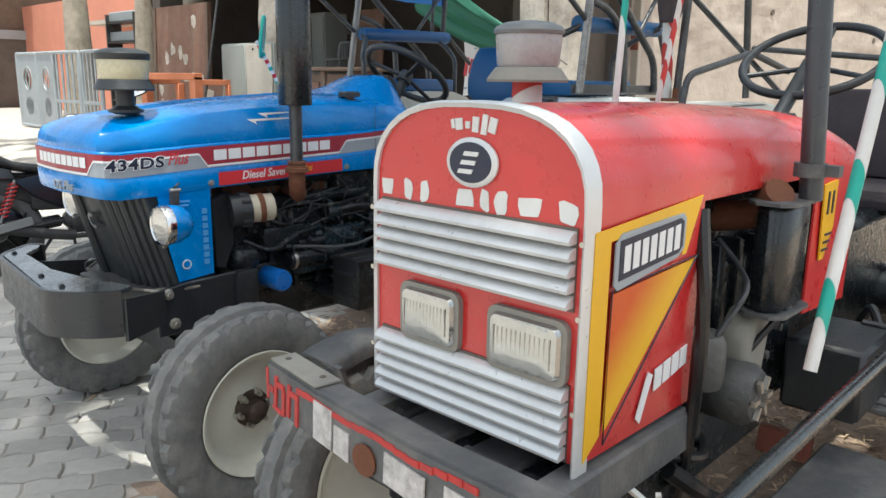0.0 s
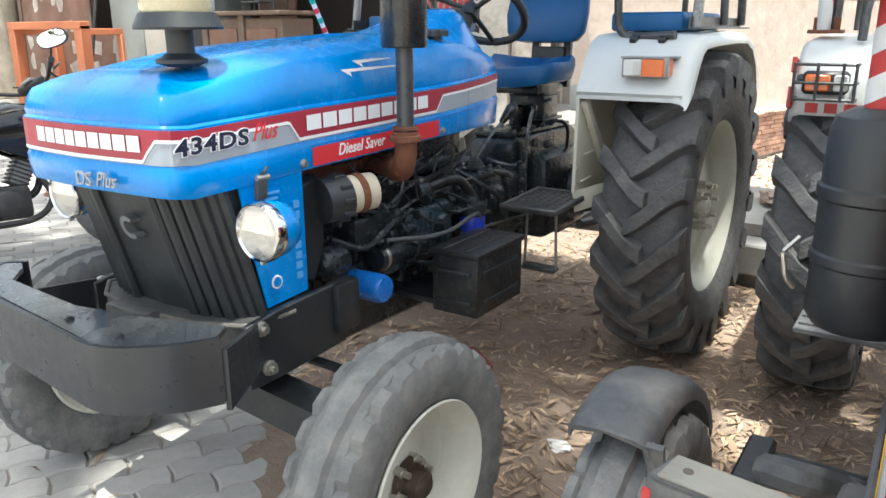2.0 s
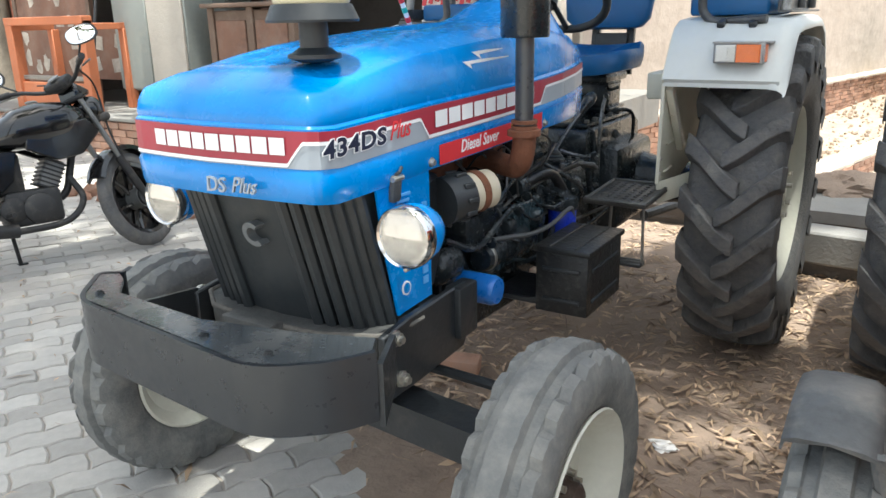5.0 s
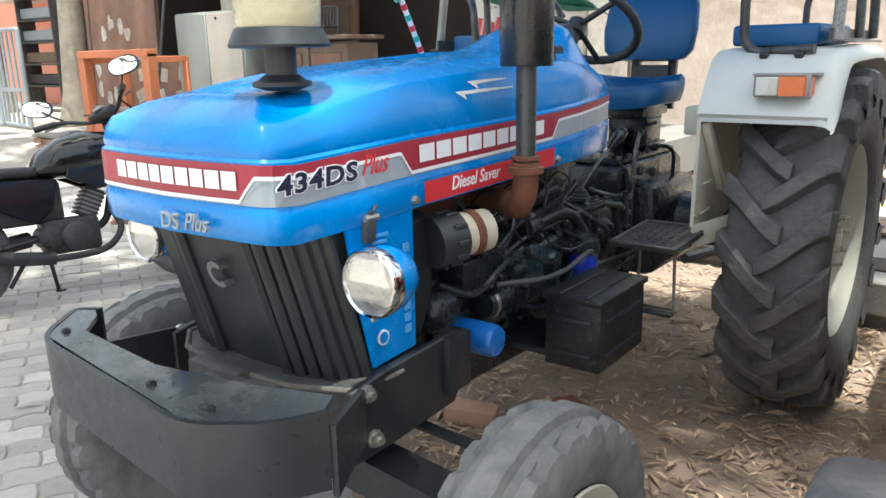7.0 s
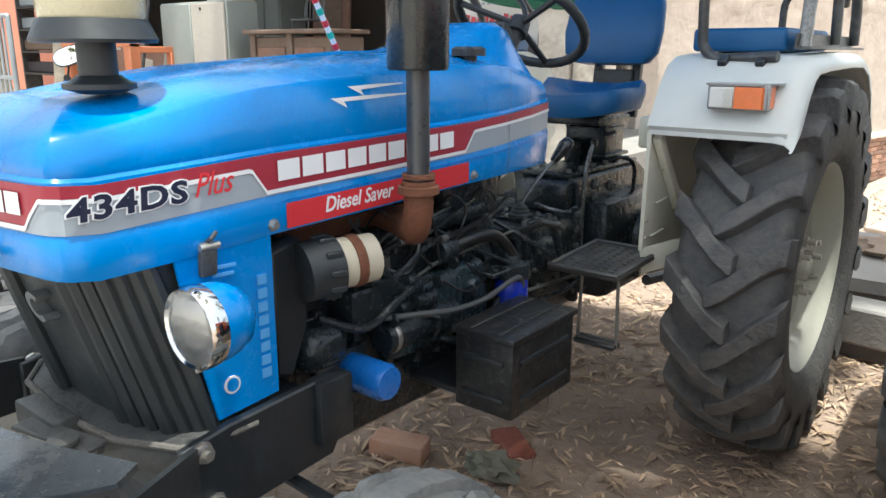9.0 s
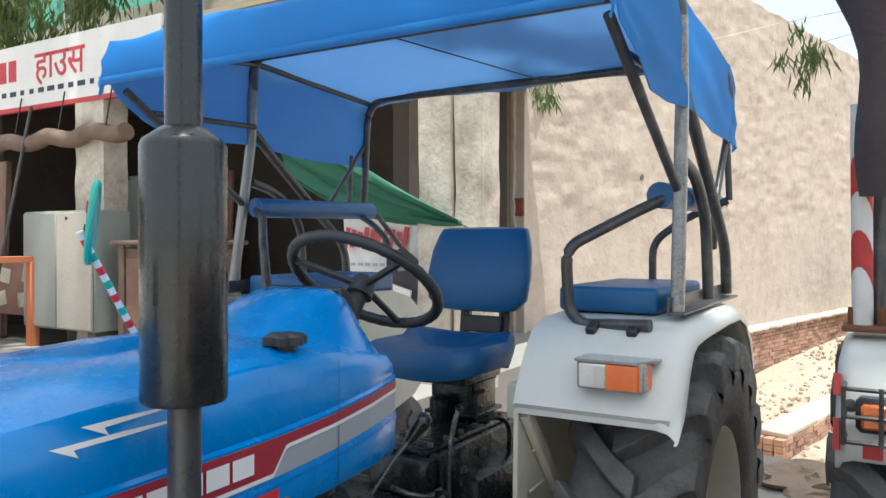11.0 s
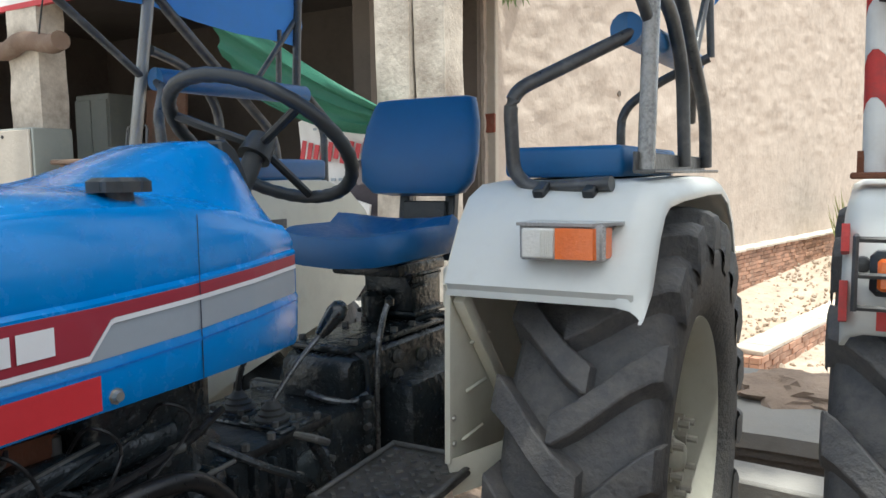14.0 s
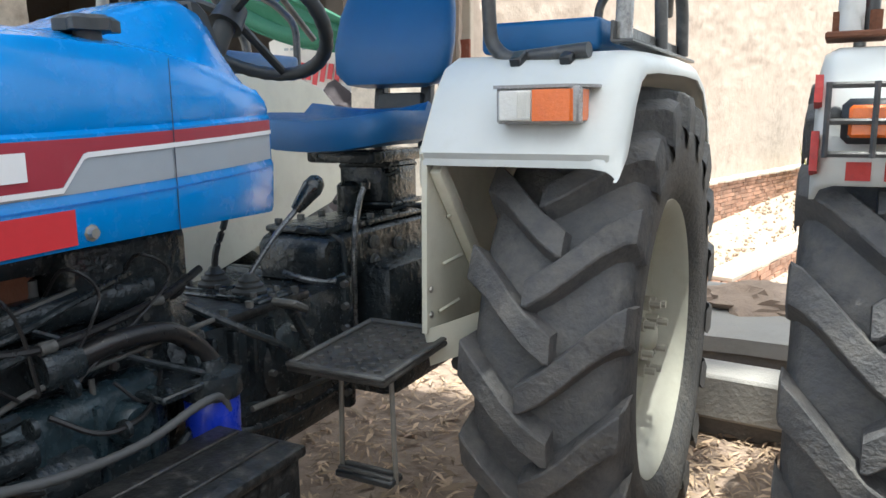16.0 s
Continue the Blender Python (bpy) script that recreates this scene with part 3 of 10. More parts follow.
    part("fuel_cap", tidy(bm), M["plastic"], t, "black lobed fuel cap")
    # grille
    def gx(s, k):
        """Plan of the grille at height share k: 0 bottom, 1 top."""
        w = 0.232 + 0.008 * (1 - k)
        pts = [(-w - 0.03, -1.98), (-w - 0.012, -2.08), (-w + 0.03, -2.135), (-w * 0.5, -2.162), (0, -2.172), (w * 0.5, -2.162), (w - 0.03, -2.135), (w + 0.012, -2.08), (w + 0.03, -1.98)]
        u = s * (len(pts) - 1)
        i = min(int(u), len(pts) - 2)
        f = u - i
        p = Vector(pts[i]).lerp(Vector(pts[i + 1]), f)
        return Vector((p.x, p.y + 0.10 * (1 - k), 0.64 + 0.35 * k))
    cols = [i / 48 for i in range(49)]
    g = part("grille", tidy(rings(bmesh.new(), [[gx(s, k) for s in cols] for k in (0, 0.5, 1)], close=False, cap0=False, cap1=False)), M["grille"], t, "black fluted plastic grille")
    for s in [0.09, 0.15, 0.205, 0.255, 0.30, 0.345, 0.385, 0.615, 0.655, 0.70, 0.745, 0.79, 0.835, 0.875]:
        pts = [gx(s, k / 6) + Vector(((gx(s, 0.5).x) * 0.04, -0.006, 0)) for k in range(7)]
        part("flute", tidy(tb(bmesh.new(), pts, 0.0155, 8)), M["grille"], g)
    bm = bmesh.new()
    for k in range(12):
        a0, a1 = math.radians(50 + 260 * k / 12), math.radians(50 + 260 * (k + 1) / 12)
        q = [Vector((0.018 + r * math.cos(a), -2.160 + (r * math.sin(a)) * -0.28, 0.887 + r * math.sin(a))) for r, a in ((0.03, a0), (0.03, a1), (0.017, a1), (0.017, a0))]
        rings(bm, [[p + Vector((0, 0.02, 0)) for p in q], [p + Vector((0, -0.008, 0)) for p in q]])
    bmesh.ops.remove_doubles(bm, verts=bm.verts, dist=1e-4)
    part("badge", tidy(bm), M["gasketgrey"], g, "grey ring badge")
    lip = [(-0.30, -1.93), (-0.285, -2.05), (-0.20, -2.115), (0, -2.140), (0.17, -2.128), (0.285, -2.075), (0.308, -1.98), (0.308, -1.93)]
    lp = part("grille_lip", plate(lip, "z", 0.60, 0.662, 0.006), M["grimegrey"], t, "dusty cast lip under the grille")
    part("lip_edge", tube([(x * 1.0, y, 0.662) for x, y in lip], 0.007, 8), M["lipdust"], lp, "pale dusty raised edge")
    for x, y in ((-0.14, -2.128), (0.02, -2.142), (0.12, -2.136)):
        part("bolt", turned([(0.001, -0.008), (0.010, -0.008), (0.011, 0.004)], (x, y, 0.632), "y", 6), M["grimegrey"], lp)
    # side sheets behind the lamps
    for sg in (1, -1):
        poly = [(-2.052, 0.995), (-2.032, 0.86), (-1.992, 0.682), (-1.862, 0.695), (-1.862, 1.02), (-2.0, 1.0)]
        bm = plate(poly, "x", 0.0, 0.006)
        for v in bm.verts:
            v.co.x = sg * (v.co.x + side_x(min(-1.86, v.co.y + 0.02)) - 0.002)
        sh = part("side_sheet", tidy(bm), M["blue"], t, "blue sheet beside the grille")
        if sg > 0:
            for k in range(8):
                zc = 0.742 + k * 0.026
                part("mark", box((0.2925, -1.888, zc), (0.003, 0.020, 0.018)), M["palebl"], sh, "pale maker's mark" if k == 0 else "")
            for k, w in ((0, 0.05), (1, 0.04)):
                part("mark", box((0.2885, -1.965, 0.965 - k * 0.014), (0.003, w, 0.006), (0, 0, -6)), M["palebl"], sh)
            part("emblem", turned([(0.017, -0.001), (0.017, 0.002), (0.013, 0.002), (0.013, -0.001)], (0.2865, -1.962, 0.742), "x", 20), M["whitedecal"], sh, "round pale emblem")
            part("emblem", turned([(0.001, 0.003), (0.0125, 0.003), (0.0125, 0)], (0.2865, -1.962, 0.742), "x", 20), M["blue"], sh)
        part("latch", box((sg * 0.29, -1.995, 0.985), (0.016, 0.032, 0.060), (0, 6 * sg, 0), 0.005, 2), M["grimegrey"], t, "dark steel hood latch")
        part("latch_pin", cyl((sg * 0.297, -2.014, 1.008), (sg * 0.297, -1.976, 1.008), 0.0065, n=10), M["steel"], t)
        part("latch_hook", tube([(sg * 0.292, -1.995, 1.015), (sg * 0.303, -1.995, 1.022), (sg * 0.298, -1.98, 1.03)], 0.004, 6), M["pipe"], t)
        for y in (-1.859, -1.255):
            part("bolt", turned([(0.001, 0.008), (0.007, 0.008), (0.009, 0.0), (0.012, 0.0), (0.012, -0.006)], (sg * (side_x(y) + 0.002) + 0.015 * (-1.2 - y), y, hood_low(y) + 0.018), "x", 8), M["steel"], t)
        # headlamp
        c = Vector((sg * 0.375, -2.085, 0.908))
        lamp = part("headlamp", turned([(0.063, 0.004), (0.066, 0.02), (0.064, 0.045), (0.052, 0.075), (0.03, 0.095), (0.001, 0.1)], c, "y", 32), M["blue"], t, "round headlamp in a blue shell")
        part("bezel", turned([(0.060, -0.008), (0.064, -0.012), (0.068, -0.006), (0.069, 0.006), (0.067, 0.018), (0.063, 0.020)], c, "y", 40), M["chrome"], lamp, "chrome bezel")
        part("reflector", turned([(0.061, -0.004), (0.056, 0.012), (0.046, 0.028), (0.033, 0.040), (0.018, 0.048), (0.001, 0.050)], c, "y", 18), M["reflector"], lamp, "faceted silver reflector", smooth=5)
        part("lens", turned([(0.061, -0.008), (0.048, -0.016), (0.03, -0.021), (0.001, -0.024), (0.001, -0.021), (0.03, -0.018), (0.048, -0.013), (0.061, -0.005)], c, "y", 32), M["lens"], lamp, "clear glass lens").visible_shadow = False
        part("bulb", turned([(0.001, 0.0), (0.010, 0.002), (0.0125, 0.008), (0.0125, 0.022), (0.008, 0.025), (0.008, 0.05)], c, "y", 16), M["gasketgrey"], lamp, "grey bulb cap")
        part("bracket", tube([c + Vector((-0.03 * sg, 0.075, 0.0)), c + Vector((-0.07 * sg, 0.085, 0.0))], 0.014, 8), M["black"], lamp)
        part("screw", turned([(0.001, -0.004), (0.005, -0.003), (0.005, 0.01)], c + Vector((0.0, 0.0, -0.071)), "y", 8), M["steel"], lamp)


def build_front():
    t = tractor
    b = part("front_support", box((0, -1.90, 0.575), (0.56, 0.30, 0.15), (0, 0, 0), 0.012, 2), M["black"], t, "black cast front support")
    for sg in (1, -1):
        poly = [(-2.09, 0.505), (-2.09, 0.668), (-1.99, 0.682), (-1.80, 0.690), (-1.73, 0.692), (-1.70, 0.665), (-1.70, 0.585), (-1.745, 0.515), (-1.95, 0.505)]
        bm = plate(poly, "x", 0.292, 0.312, 0.004)
        for v in bm.verts:
            v.co.x *= sg
        part("side_rail", tidy(bm), M["black"], t, "black side rail plate")
        part("side_rail", box((sg * 0.305, -1.745, 0.62), (0.05, 0.09, 0.14), (0, 0, 0), 0.008, 2), M["black"], t)
        for y, z in ((-2.052, 0.655), (-2.033, 0.547)):
            bm = turned([(0.02, 0.0), (0.021, 0.005), (0.016, 0.007), (0.016, 0.017), (0.009, 0.018), (0.009, 0.026), (0.001, 0.026)], (0, y, z), "x", 8)
            for v in bm.verts:
                v.co.x = sg * (v.co.x + 0.312)
            part("bolt", tidy(bm), M["steel"], t)
    # bumper
    plan = round_path([(-0.455, -2.175, 0), (-0.515, -2.215, 0), (-0.375, -2.372, 0), (0.255, -2.432, 0), (0.375, -2.335, 0), (0.418, -2.255, 0)], 0.075, 6)
    z0, z1, th = 0.578, 0.728, 0.012
    rows = [[], [], [], []]
    for i, p in enumerate(plan):
        d = (plan[min(i + 1, len(plan) - 1)] - plan[max(i - 1, 0)]).normalized()
        nrm = Vector((d.y, -d.x, 0))
        q = p - nrm * th
        for r, (v, z) in zip(rows, ((p, z0), (p, z1), (q, z1), (q, z0))):
            r.append((v.x, v.y, z))
    bp = part("bumper", tidy(rings(bmesh.new(), [list(c) for c in zip(*rows)])), M["bumper"], t, "dark bent-plate front bumper", smooth=30)
    inner = [(-0.452, -2.195), (-0.495, -2.22), (-0.372, -2.352), (0.252, -2.416), (0.362, -2.326), (0.404, -2.25), (0.375, -2.20), (0.22, -2.255), (-0.02, -2.305), (-0.33, -2.285), (-0.41, -2.215)]
    part("top_plate", plate(inner, "z", 0.714, 0.7265), M["topplate"], bp, "glossy black top plate, grime and sky reflection in its colour")
    for sg in (1, -1):
        a, b = Vector((sg * 0.414, -2.25, 0)), Vector((sg * 0.318, -2.075, 0))
        if sg < 0:
            a, b = Vector((-0.30, -2.27, 0)), Vector((-0.315, -2.075, 0))
        n = Vector((b.y - a.y, a.x - b.x, 0)).normalized() * 0.012
        bm = bmesh.new()
        rings(bm, [[(p.x, p.y, 0.56), (p.x + n.x, p.y + n.y, 0.56), (p.x + n.x, p.y + n.y, zt), (p.x, p.y, zt)] for p, zt in ((a, 0.70), (b, 0.675))])
        part("bumper_arm", tidy(bm), M["black"], bp, "black welded bumper arm")
    part("tow_eye", turned([(0.014, 0), (0.026, 0.002), (0.026, 0.010), (0.014, 0.012)], (0.13, -2.20, 0.672), "z", 18), M["grimegrey"], bp, "worn steel eye")
    part("tow_strap", box((0.08, -2.185, 0.666), (0.20, 0.045, 0.010), (0, 0, 12), 0.003), M["grimegrey"], bp, "dusty steel strap")
    for x, y in ((-0.36, -2.315), (0.06, -2.365), (0.24, -2.365)):
        part("bolt", turned([(0.010, 0), (0.010, 0.005), (0.006, 0.006), (0.006, 0.009), (0.001, 0.009)], (x, y, 0.7265), "z", 6), M["black"], bp)
    part("tow_bracket", box((-0.02, -2.16, 0.655), (0.16, 0.05, 0.05), (0, 0, 0), 0.008, 2), M["grimegrey"], t, "dusty tow bracket")
    # axle
    part("front_axle", tidy(rings(bmesh.new(), [[(x, y - 0.05, z - 0.045), (x, y - 0.05, z + 0.045), (x, y + 0.05, z + 0.045), (x, y + 0.05, z - 0.045)] for x, y, z in ((-0.47, -1.925, 0.40), (0.0, -1.945, 0.43), (0.51, -1.968, 0.40))])), M["black"], t, "black box-section front axle")
    for sg, y in ((1, -1.97), (-1, -1.92)):
        x = 0.535 if sg > 0 else -0.495
        part("steering_knuckle", turned([(0.04, -0.11), (0.045, -0.09), (0.04, -0.02), (0.045, 0.03), (0.05, 0.05), (0.035, 0.07), (0.02, 0.09), (0.001, 0.09)], (x, y, 0.40), "z", 18), M["grime"], t, "greasy steering knuckle")
        part("spindle", tube([(x, y, 0.34), (x + sg * 0.11, y, 0.335)], 0.032, 10), M["grime"], t)
        part("steering_arm", tube([(x, y, 0.48), (x - sg * 0.02, y + 0.14, 0.47)], 0.018, 8), M["grime"], t)
    part("tie_rod", tube([(-0.475, -1.78, 0.47), (0.515, -1.83, 0.47)], 0.014, 8), M["black"], t)
    part("rod_end", turned([(0.001, -0.03), (0.026, -0.026), (0.03, 0.0), (0.024, 0.03), (0.001, 0.034)], (0.515, -1.825, 0.475), "z", 14), M["grime"], t)
    part("oil_pan", plate([(-1.70, 0.56), (-1.66, 0.42), (-1.05, 0.40), (-1.0, 0.56)], "x", -0.16, 0.16, 0.015), M["grime"], t, "oily black sump")


def build_precleaner():
    c = (0.162, -2.082, 0)
    p = part("pre_cleaner", turned([(0.030, 1.262), (0.030, 1.340), (0.05, 1.35), (0.094, 1.337), (0.096, 1.342), (0.082, 1.372), (0.07, 1.374), (0.03, 1.376), (0.001, 1.376)], c, n=40), M["plastic"], tractor, "air pre-cleaner with a yellowed bowl")
    part("flange", turned([(0.030, 1.258), (0.056, 1.266), (0.056, 1.274), (0.045, 1.278), (0.033, 1.287)], c, n=32), M["plastic"], p)
    part("bowl", turned([(0.076, 1.372), (0.079, 1.378), (0.082, 1.435), (0.080, 1.44), (0.001, 1.442)], c, n=40), M["bowl"], p, "yellowed clear dust bowl")
    part("lid", turned([(0.084, 1.436), (0.087, 1.44), (0.087, 1.456), (0.078, 1.464), (0.05, 1.472), (0.045, 1.468), (0.02, 1.474), (0.001, 1.475)], c, n=40), M["plastic"], p, "black lid")


def build_exhaust():
    c = (0.388, -1.558, 0)
    ex = part("muffler", turned([(0.022, 1.292), (0.058, 1.290), (0.061, 1.296), (0.061, 1.655), (0.058, 1.664), (0.036, 1.680), (0.030, 1.684), (0.001, 1.686)], c, n=36), M["satin"], tractor, "satin black upright muffler")
    part("exhaust_pipe", tidy(tb(bmesh.new(), round_path([(c[0], c[1], 1.675), (c[0], c[1], 1.97), (c[0] - 0.03, c[1] - 0.10, 2.10)], 0.10, 8), 0.0265, 18)), M["satin"], ex, "black exhaust stack bent at the top")
    part("down_pipe", tube([(c[0], c[1], 1.06), (c[0], c[1], 1.30)], 0.0235, 18), M["pipe"], ex, "dull black exhaust pipe")
    for z in (1.064, 1.078):
        part("clamp", turned([(0.024, z), (0.034, z), (0.034, z + 0.009), (0.024, z + 0.009)], c, n=18), M["rust"], ex)
    el = part("exhaust_elbow", tidy(tb(bmesh.new(), smooth_path([(c[0], c[1], 1.07), (c[0], c[1], 1.02), (c[0] - 0.015, c[1] + 0.01, 0.978), (c[0] - 0.05, c[1] + 0.04, 0.955), (0.25, -1.47, 0.955), (0.14, -1.45, 0.96)], 5), 0.031, 14)), M["rust"], tractor, "rusty cast exhaust elbow")
    part("flange", turned([(0.03, 1.045), (0.043, 1.047), (0.043, 1.062), (0.03, 1.064)], c, n=12), M["rust"], el)
    part("manifold", box((0.13, -1.50, 0.96), (0.09, 0.5, 0.08), (0, 0, 0), 0.02, 2), M["rust"], tractor, "rusty exhaust manifold")


build_body()
build_front()
build_precleaner()
build_exhaust()
wheel(tractor, "rear_wheel", (0.715, -0.02, 0.622), 1, 0.636, 0.325, 0.34, True, M["rim"], M["tyre"], 8, 0.06)
wheel(tractor, "rear_wheel", (-0.715, -0.02, 0.622), -1, 0.636, 0.325, 0.34, True, M["rim"], M["tyre"], 8, 0.06)
wheel(tractor, "front_wheel", (0.672, -1.973, 0.335), 1, 0.343, 0.184, 0.196, False, M["rim"], M["tyregrey"], 6, 0.04, turn=-1)
wheel(tractor, "front_wheel", (-0.622, -1.915, 0.335), -1, 0.345, 0.175, 0.196, False, M["rim"], M["tyregrey"], 6, 0.04, turn=-2)


def build_engine():
    t = tractor
    rnd = random.Random(7)
    part("engine_block", box((0, -1.36, 0.70), (0.34, 0.72, 0.42), (0, 0, 0), 0.02, 2), M["grime"], t, "oily black engine block")
    part("cylinder_head", box((0.0, -1.36, 0.945), (0.26, 0.70, 0.09), (0, 0, 0), 0.015, 2), M["grime"], t)
    part("radiator", box((0, -1.97, 0.82), (0.46, 0.07, 0.34), (0, 0, 0), 0.006), M["black"], t, "black radiator")
    part("fan_shroud", box((0, -1.87, 0.82), (0.42, 0.08, 0.36), (0, 0, 0), 0.02, 2), M["black"], t)
    part("bell_housing", turned([(0.001, -1.02), (0.19, -1.02), (0.20, -0.98), (0.17, -0.93), (0.15, -0.86), (0.001, -0.86)], (0, 0, 0.70), "y", 24), M["grime"], t)
    part("timing_cover", box((0.03, -1.745, 0.74), (0.30, 0.06, 0.34), (0, 0, 0), 0.02, 2), M["grime"], t)
    part("injection_pump", box((0.20, -1.52, 0.77), (0.10, 0.20, 0.10), (0, 0, 0), 0.015, 2), M["grime"], t, "oily injection pump")
    for k in range(3):
        y = -1.58 + k * 0.055
        part("delivery_valve", cyl((0.215, y, 0.82), (0.215, y, 0.865), 0.011, 0.009, 8), M["grimegrey"], t)
        part("fuel_pipe", hose([(0.215, y, 0.865), (0.225, y + 0.03, 0.91), (0.19, -1.55 + k * 0.2, 0.95), (0.13, -1.55 + k * 0.22, 0.99)], 0.0042, 6), M["grimegrey"], t)
    # oil-bath canister beside the fan
    ax = [Vector((0.270, -1.775, 0.906)), Vector((0.292, -1.705, 0.912)), Vector((0.318, -1.625, 0.915))]
    c = part("air_filter", cyl(ax[0], ax[1], 0.060, 0.060, 28), M["plastic"], t, "black and beige air filter canister")
    dirv = (ax[1] - ax[0]).normalized()
    for k in range(10):
        a = 2 * math.pi * k / 10
        u = dirv.cross(Vector((0, 0, 1))).normalized()
        v = u.cross(dirv)
        off = (u * math.cos(a) + v * math.sin(a)) * 0.060
        part("rib", box(ax[1] - dirv * 0.02 + off, (0.012, 0.034, 0.012), (0, 0, -17), 0.002), M["plastic"], c)
    part("end_cap", cyl(ax[1], ax[2], 0.052, 0.050, 28), M["beige"], c, "beige end cap")
    m = ax[1].lerp(ax[2], 0.35)
    part("band", cyl(m, m + dirv * 0.02, 0.0545, 0.0545, 28), M["rust"], c, "rusty clamp band")
    part("end_plate", cyl(ax[2], ax[2] + dirv * 0.006, 0.046, 0.040, 24), M["beige"], c)
    part("fan_guard", plate([(-1.84, 0.70), (-1.84, 0.96), (-1.76, 0.98), (-1.735, 0.93), (-1.745, 0.78), (-1.79, 0.68)], "x", 0.215, 0.255, 0.012), M["black"], t)
    part("pulley", turned([(0.05, -0.012), (0.062, -0.008), (0.05, 0.0), (0.062, 0.008), (0.05, 0.012), (0.02, 0.016), (0.001, 0.016)], (0.15, -1.80, 0.78), "y", 24), M["grimegrey"], t)
    # filters and starter
    part("oil_filter", turned([(0.001, 0.0), (0.030, 0.0), (0.041, 0.004), (0.0425, 0.012), (0.0425, 0.12), (0.036, 0.134), (0.001, 0.137)], (0.195, -1.588, 0.62), "x", 32), M["filterblue"], t, "bright blue spin-on oil filter")
    part("filter_base", box((0.17, -1.588, 0.62), (0.08, 0.11, 0.11), (0, 0, 0), 0.015, 2), M["grime"], t)
    part("starter_motor", turned([(0.001, -1.50), (0.034, -1.50), (0.040, -1.49), (0.040, -1.34), (0.046, -1.335), (0.046, -1.25), (0.001, -1.25)], (0.225, 0, 0.672), "y", 24), M["grime"], t, "dark starter motor")
    part("starter_end", turned([(0.041, -1.485), (0.043, -1.478), (0.041, -1.47)], (0.225, 0, 0.672), "y", 24), M["steel"], t)
    part("solenoid", turned([(0.001, -1.46), (0.022, -1.46), (0.024, -1.45), (0.024, -1.33), (0.001, -1.33)], (0.235, 0, 0.735), "y", 16), M["grime"], t)
    part("fuel_filter", turned([(0.001, 0.600), (0.038, 0.602), (0.046, 0.612), (0.047, 0.715), (0.043, 0.724), (0.001, 0.725)], (0.272, -1.022, 0.0), "z", 28), M["royal"], t, "royal blue fuel filter")
    part("filter_head", turned([(0.001, 0.722), (0.050, 0.722), (0.055, 0.732), (0.050, 0.762), (0.026, 0.768), (0.022, 0.785), (0.001, 0.788)], (0.272, -1.022, 0.0), "z", 20), M["grime"], t)
    part("filter_bracket", box((0.25, -1.06, 0.755), (0.10, 0.18, 0.012), (0, 0, 0), 0.003), M["grime"], t)
    # hoses and lines
    part("grey_hose", tidy(tb(bmesh.new(), smooth_path([(0.25, -1.52, 0.735), (0.285, -1.43, 0.728), (0.30, -1.32, 0.712), (0.31, -1.20, 0.712), (0.318, -1.10, 0.735), (0.315, -1.045, 0.732), (0.312, -1.025, 0.70)], 9), 0.0068, 10, 0.12)), M["greyhose"], t, "grey rubber hose")
    part("intake_hose", hose([(0.24, -1.27, 0.845), (0.26, -1.19, 0.862), (0.265, -1.10, 0.852), (0.265, -1.04, 0.81), (0.275, -1.01, 0.765)], 0.0165, 12), M["hose"], t, "thick black hose")
    part("hose_joint", turned([(0.03, 0), (0.032, 0.01), (0.03, 0.06), (0.026, 0.065)], (0.235, -1.31, 0.845), "y", 16), M["grime"], t)
    for pts, r in (([(0.25, -1.62, 0.86), (0.27, -1.52, 0.83), (0.26, -1.40, 0.87), (0.24, -1.30, 0.88)], 0.008),
                   ([(0.23, -1.70, 0.78), (0.27, -1.60, 0.74), (0.28, -1.48, 0.79), (0.26, -1.36, 0.80)], 0.010),
                   ([(0.20, -1.30, 0.62), (0.26, -1.24, 0.60), (0.27, -1.12, 0.64), (0.24, -1.0, 0.70)], 0.009),
                   ([(0.19, -1.45, 0.92), (0.24, -1.38, 0.90), (0.24, -1.25, 0.93), (0.20, -1.1, 0.95)], 0.006),
                   ([(0.285, -1.05, 0.77), (0.25, -1.15, 0.82), (0.22, -1.3, 0.90)], 0.006),
                   ([(0.22, -1.66, 0.95), (0.27, -1.58, 0.90), (0.29, -1.52, 0.83), (0.27, -1.44, 0.78)], 0.005),
                   ([(0.18, -0.98, 0.86), (0.24, -0.90, 0.80), (0.25, -0.80, 0.74), (0.20, -0.70, 0.66)], 0.008)):
        part("fuel_line", hose(pts, r, 8), M["grime"], t)
    # ribbed flank of the block, covers with their bolts
    for k in range(6):
        part("block_rib", box((0.175, -1.66 + 0.115 * k, 0.66), (0.035, 0.028, 0.24), (0, 0, 0), 0.010, 2), M["grime"], t)
    cover = part("tappet_cover", box((0.182, -1.36, 0.835), (0.036, 0.60, 0.085), (0, 0, 0), 0.014, 2), M["grime"], t, "oily black side cover")
    for k in range(9):
        for z in (0.803, 0.868):
            part("bolt_head", cyl((0.198, -1.63 + 0.0675 * k, z), (0.207, -1.63 + 0.0675 * k, z), 0.0075, n=6), M["grimegrey"], cover)
    part("sump_flange", box((0.0, -1.36, 0.565), (0.37, 0.70, 0.022), (0, 0, 0), 0.005), M["grime"], t)
    for k in range(8):
        part("bolt_head", cyl((0.178, -1.66 + 0.085 * k, 0.545), (0.178, -1.66 + 0.085 * k, 0.556), 0.009, n=6), M["grimegrey"], t)
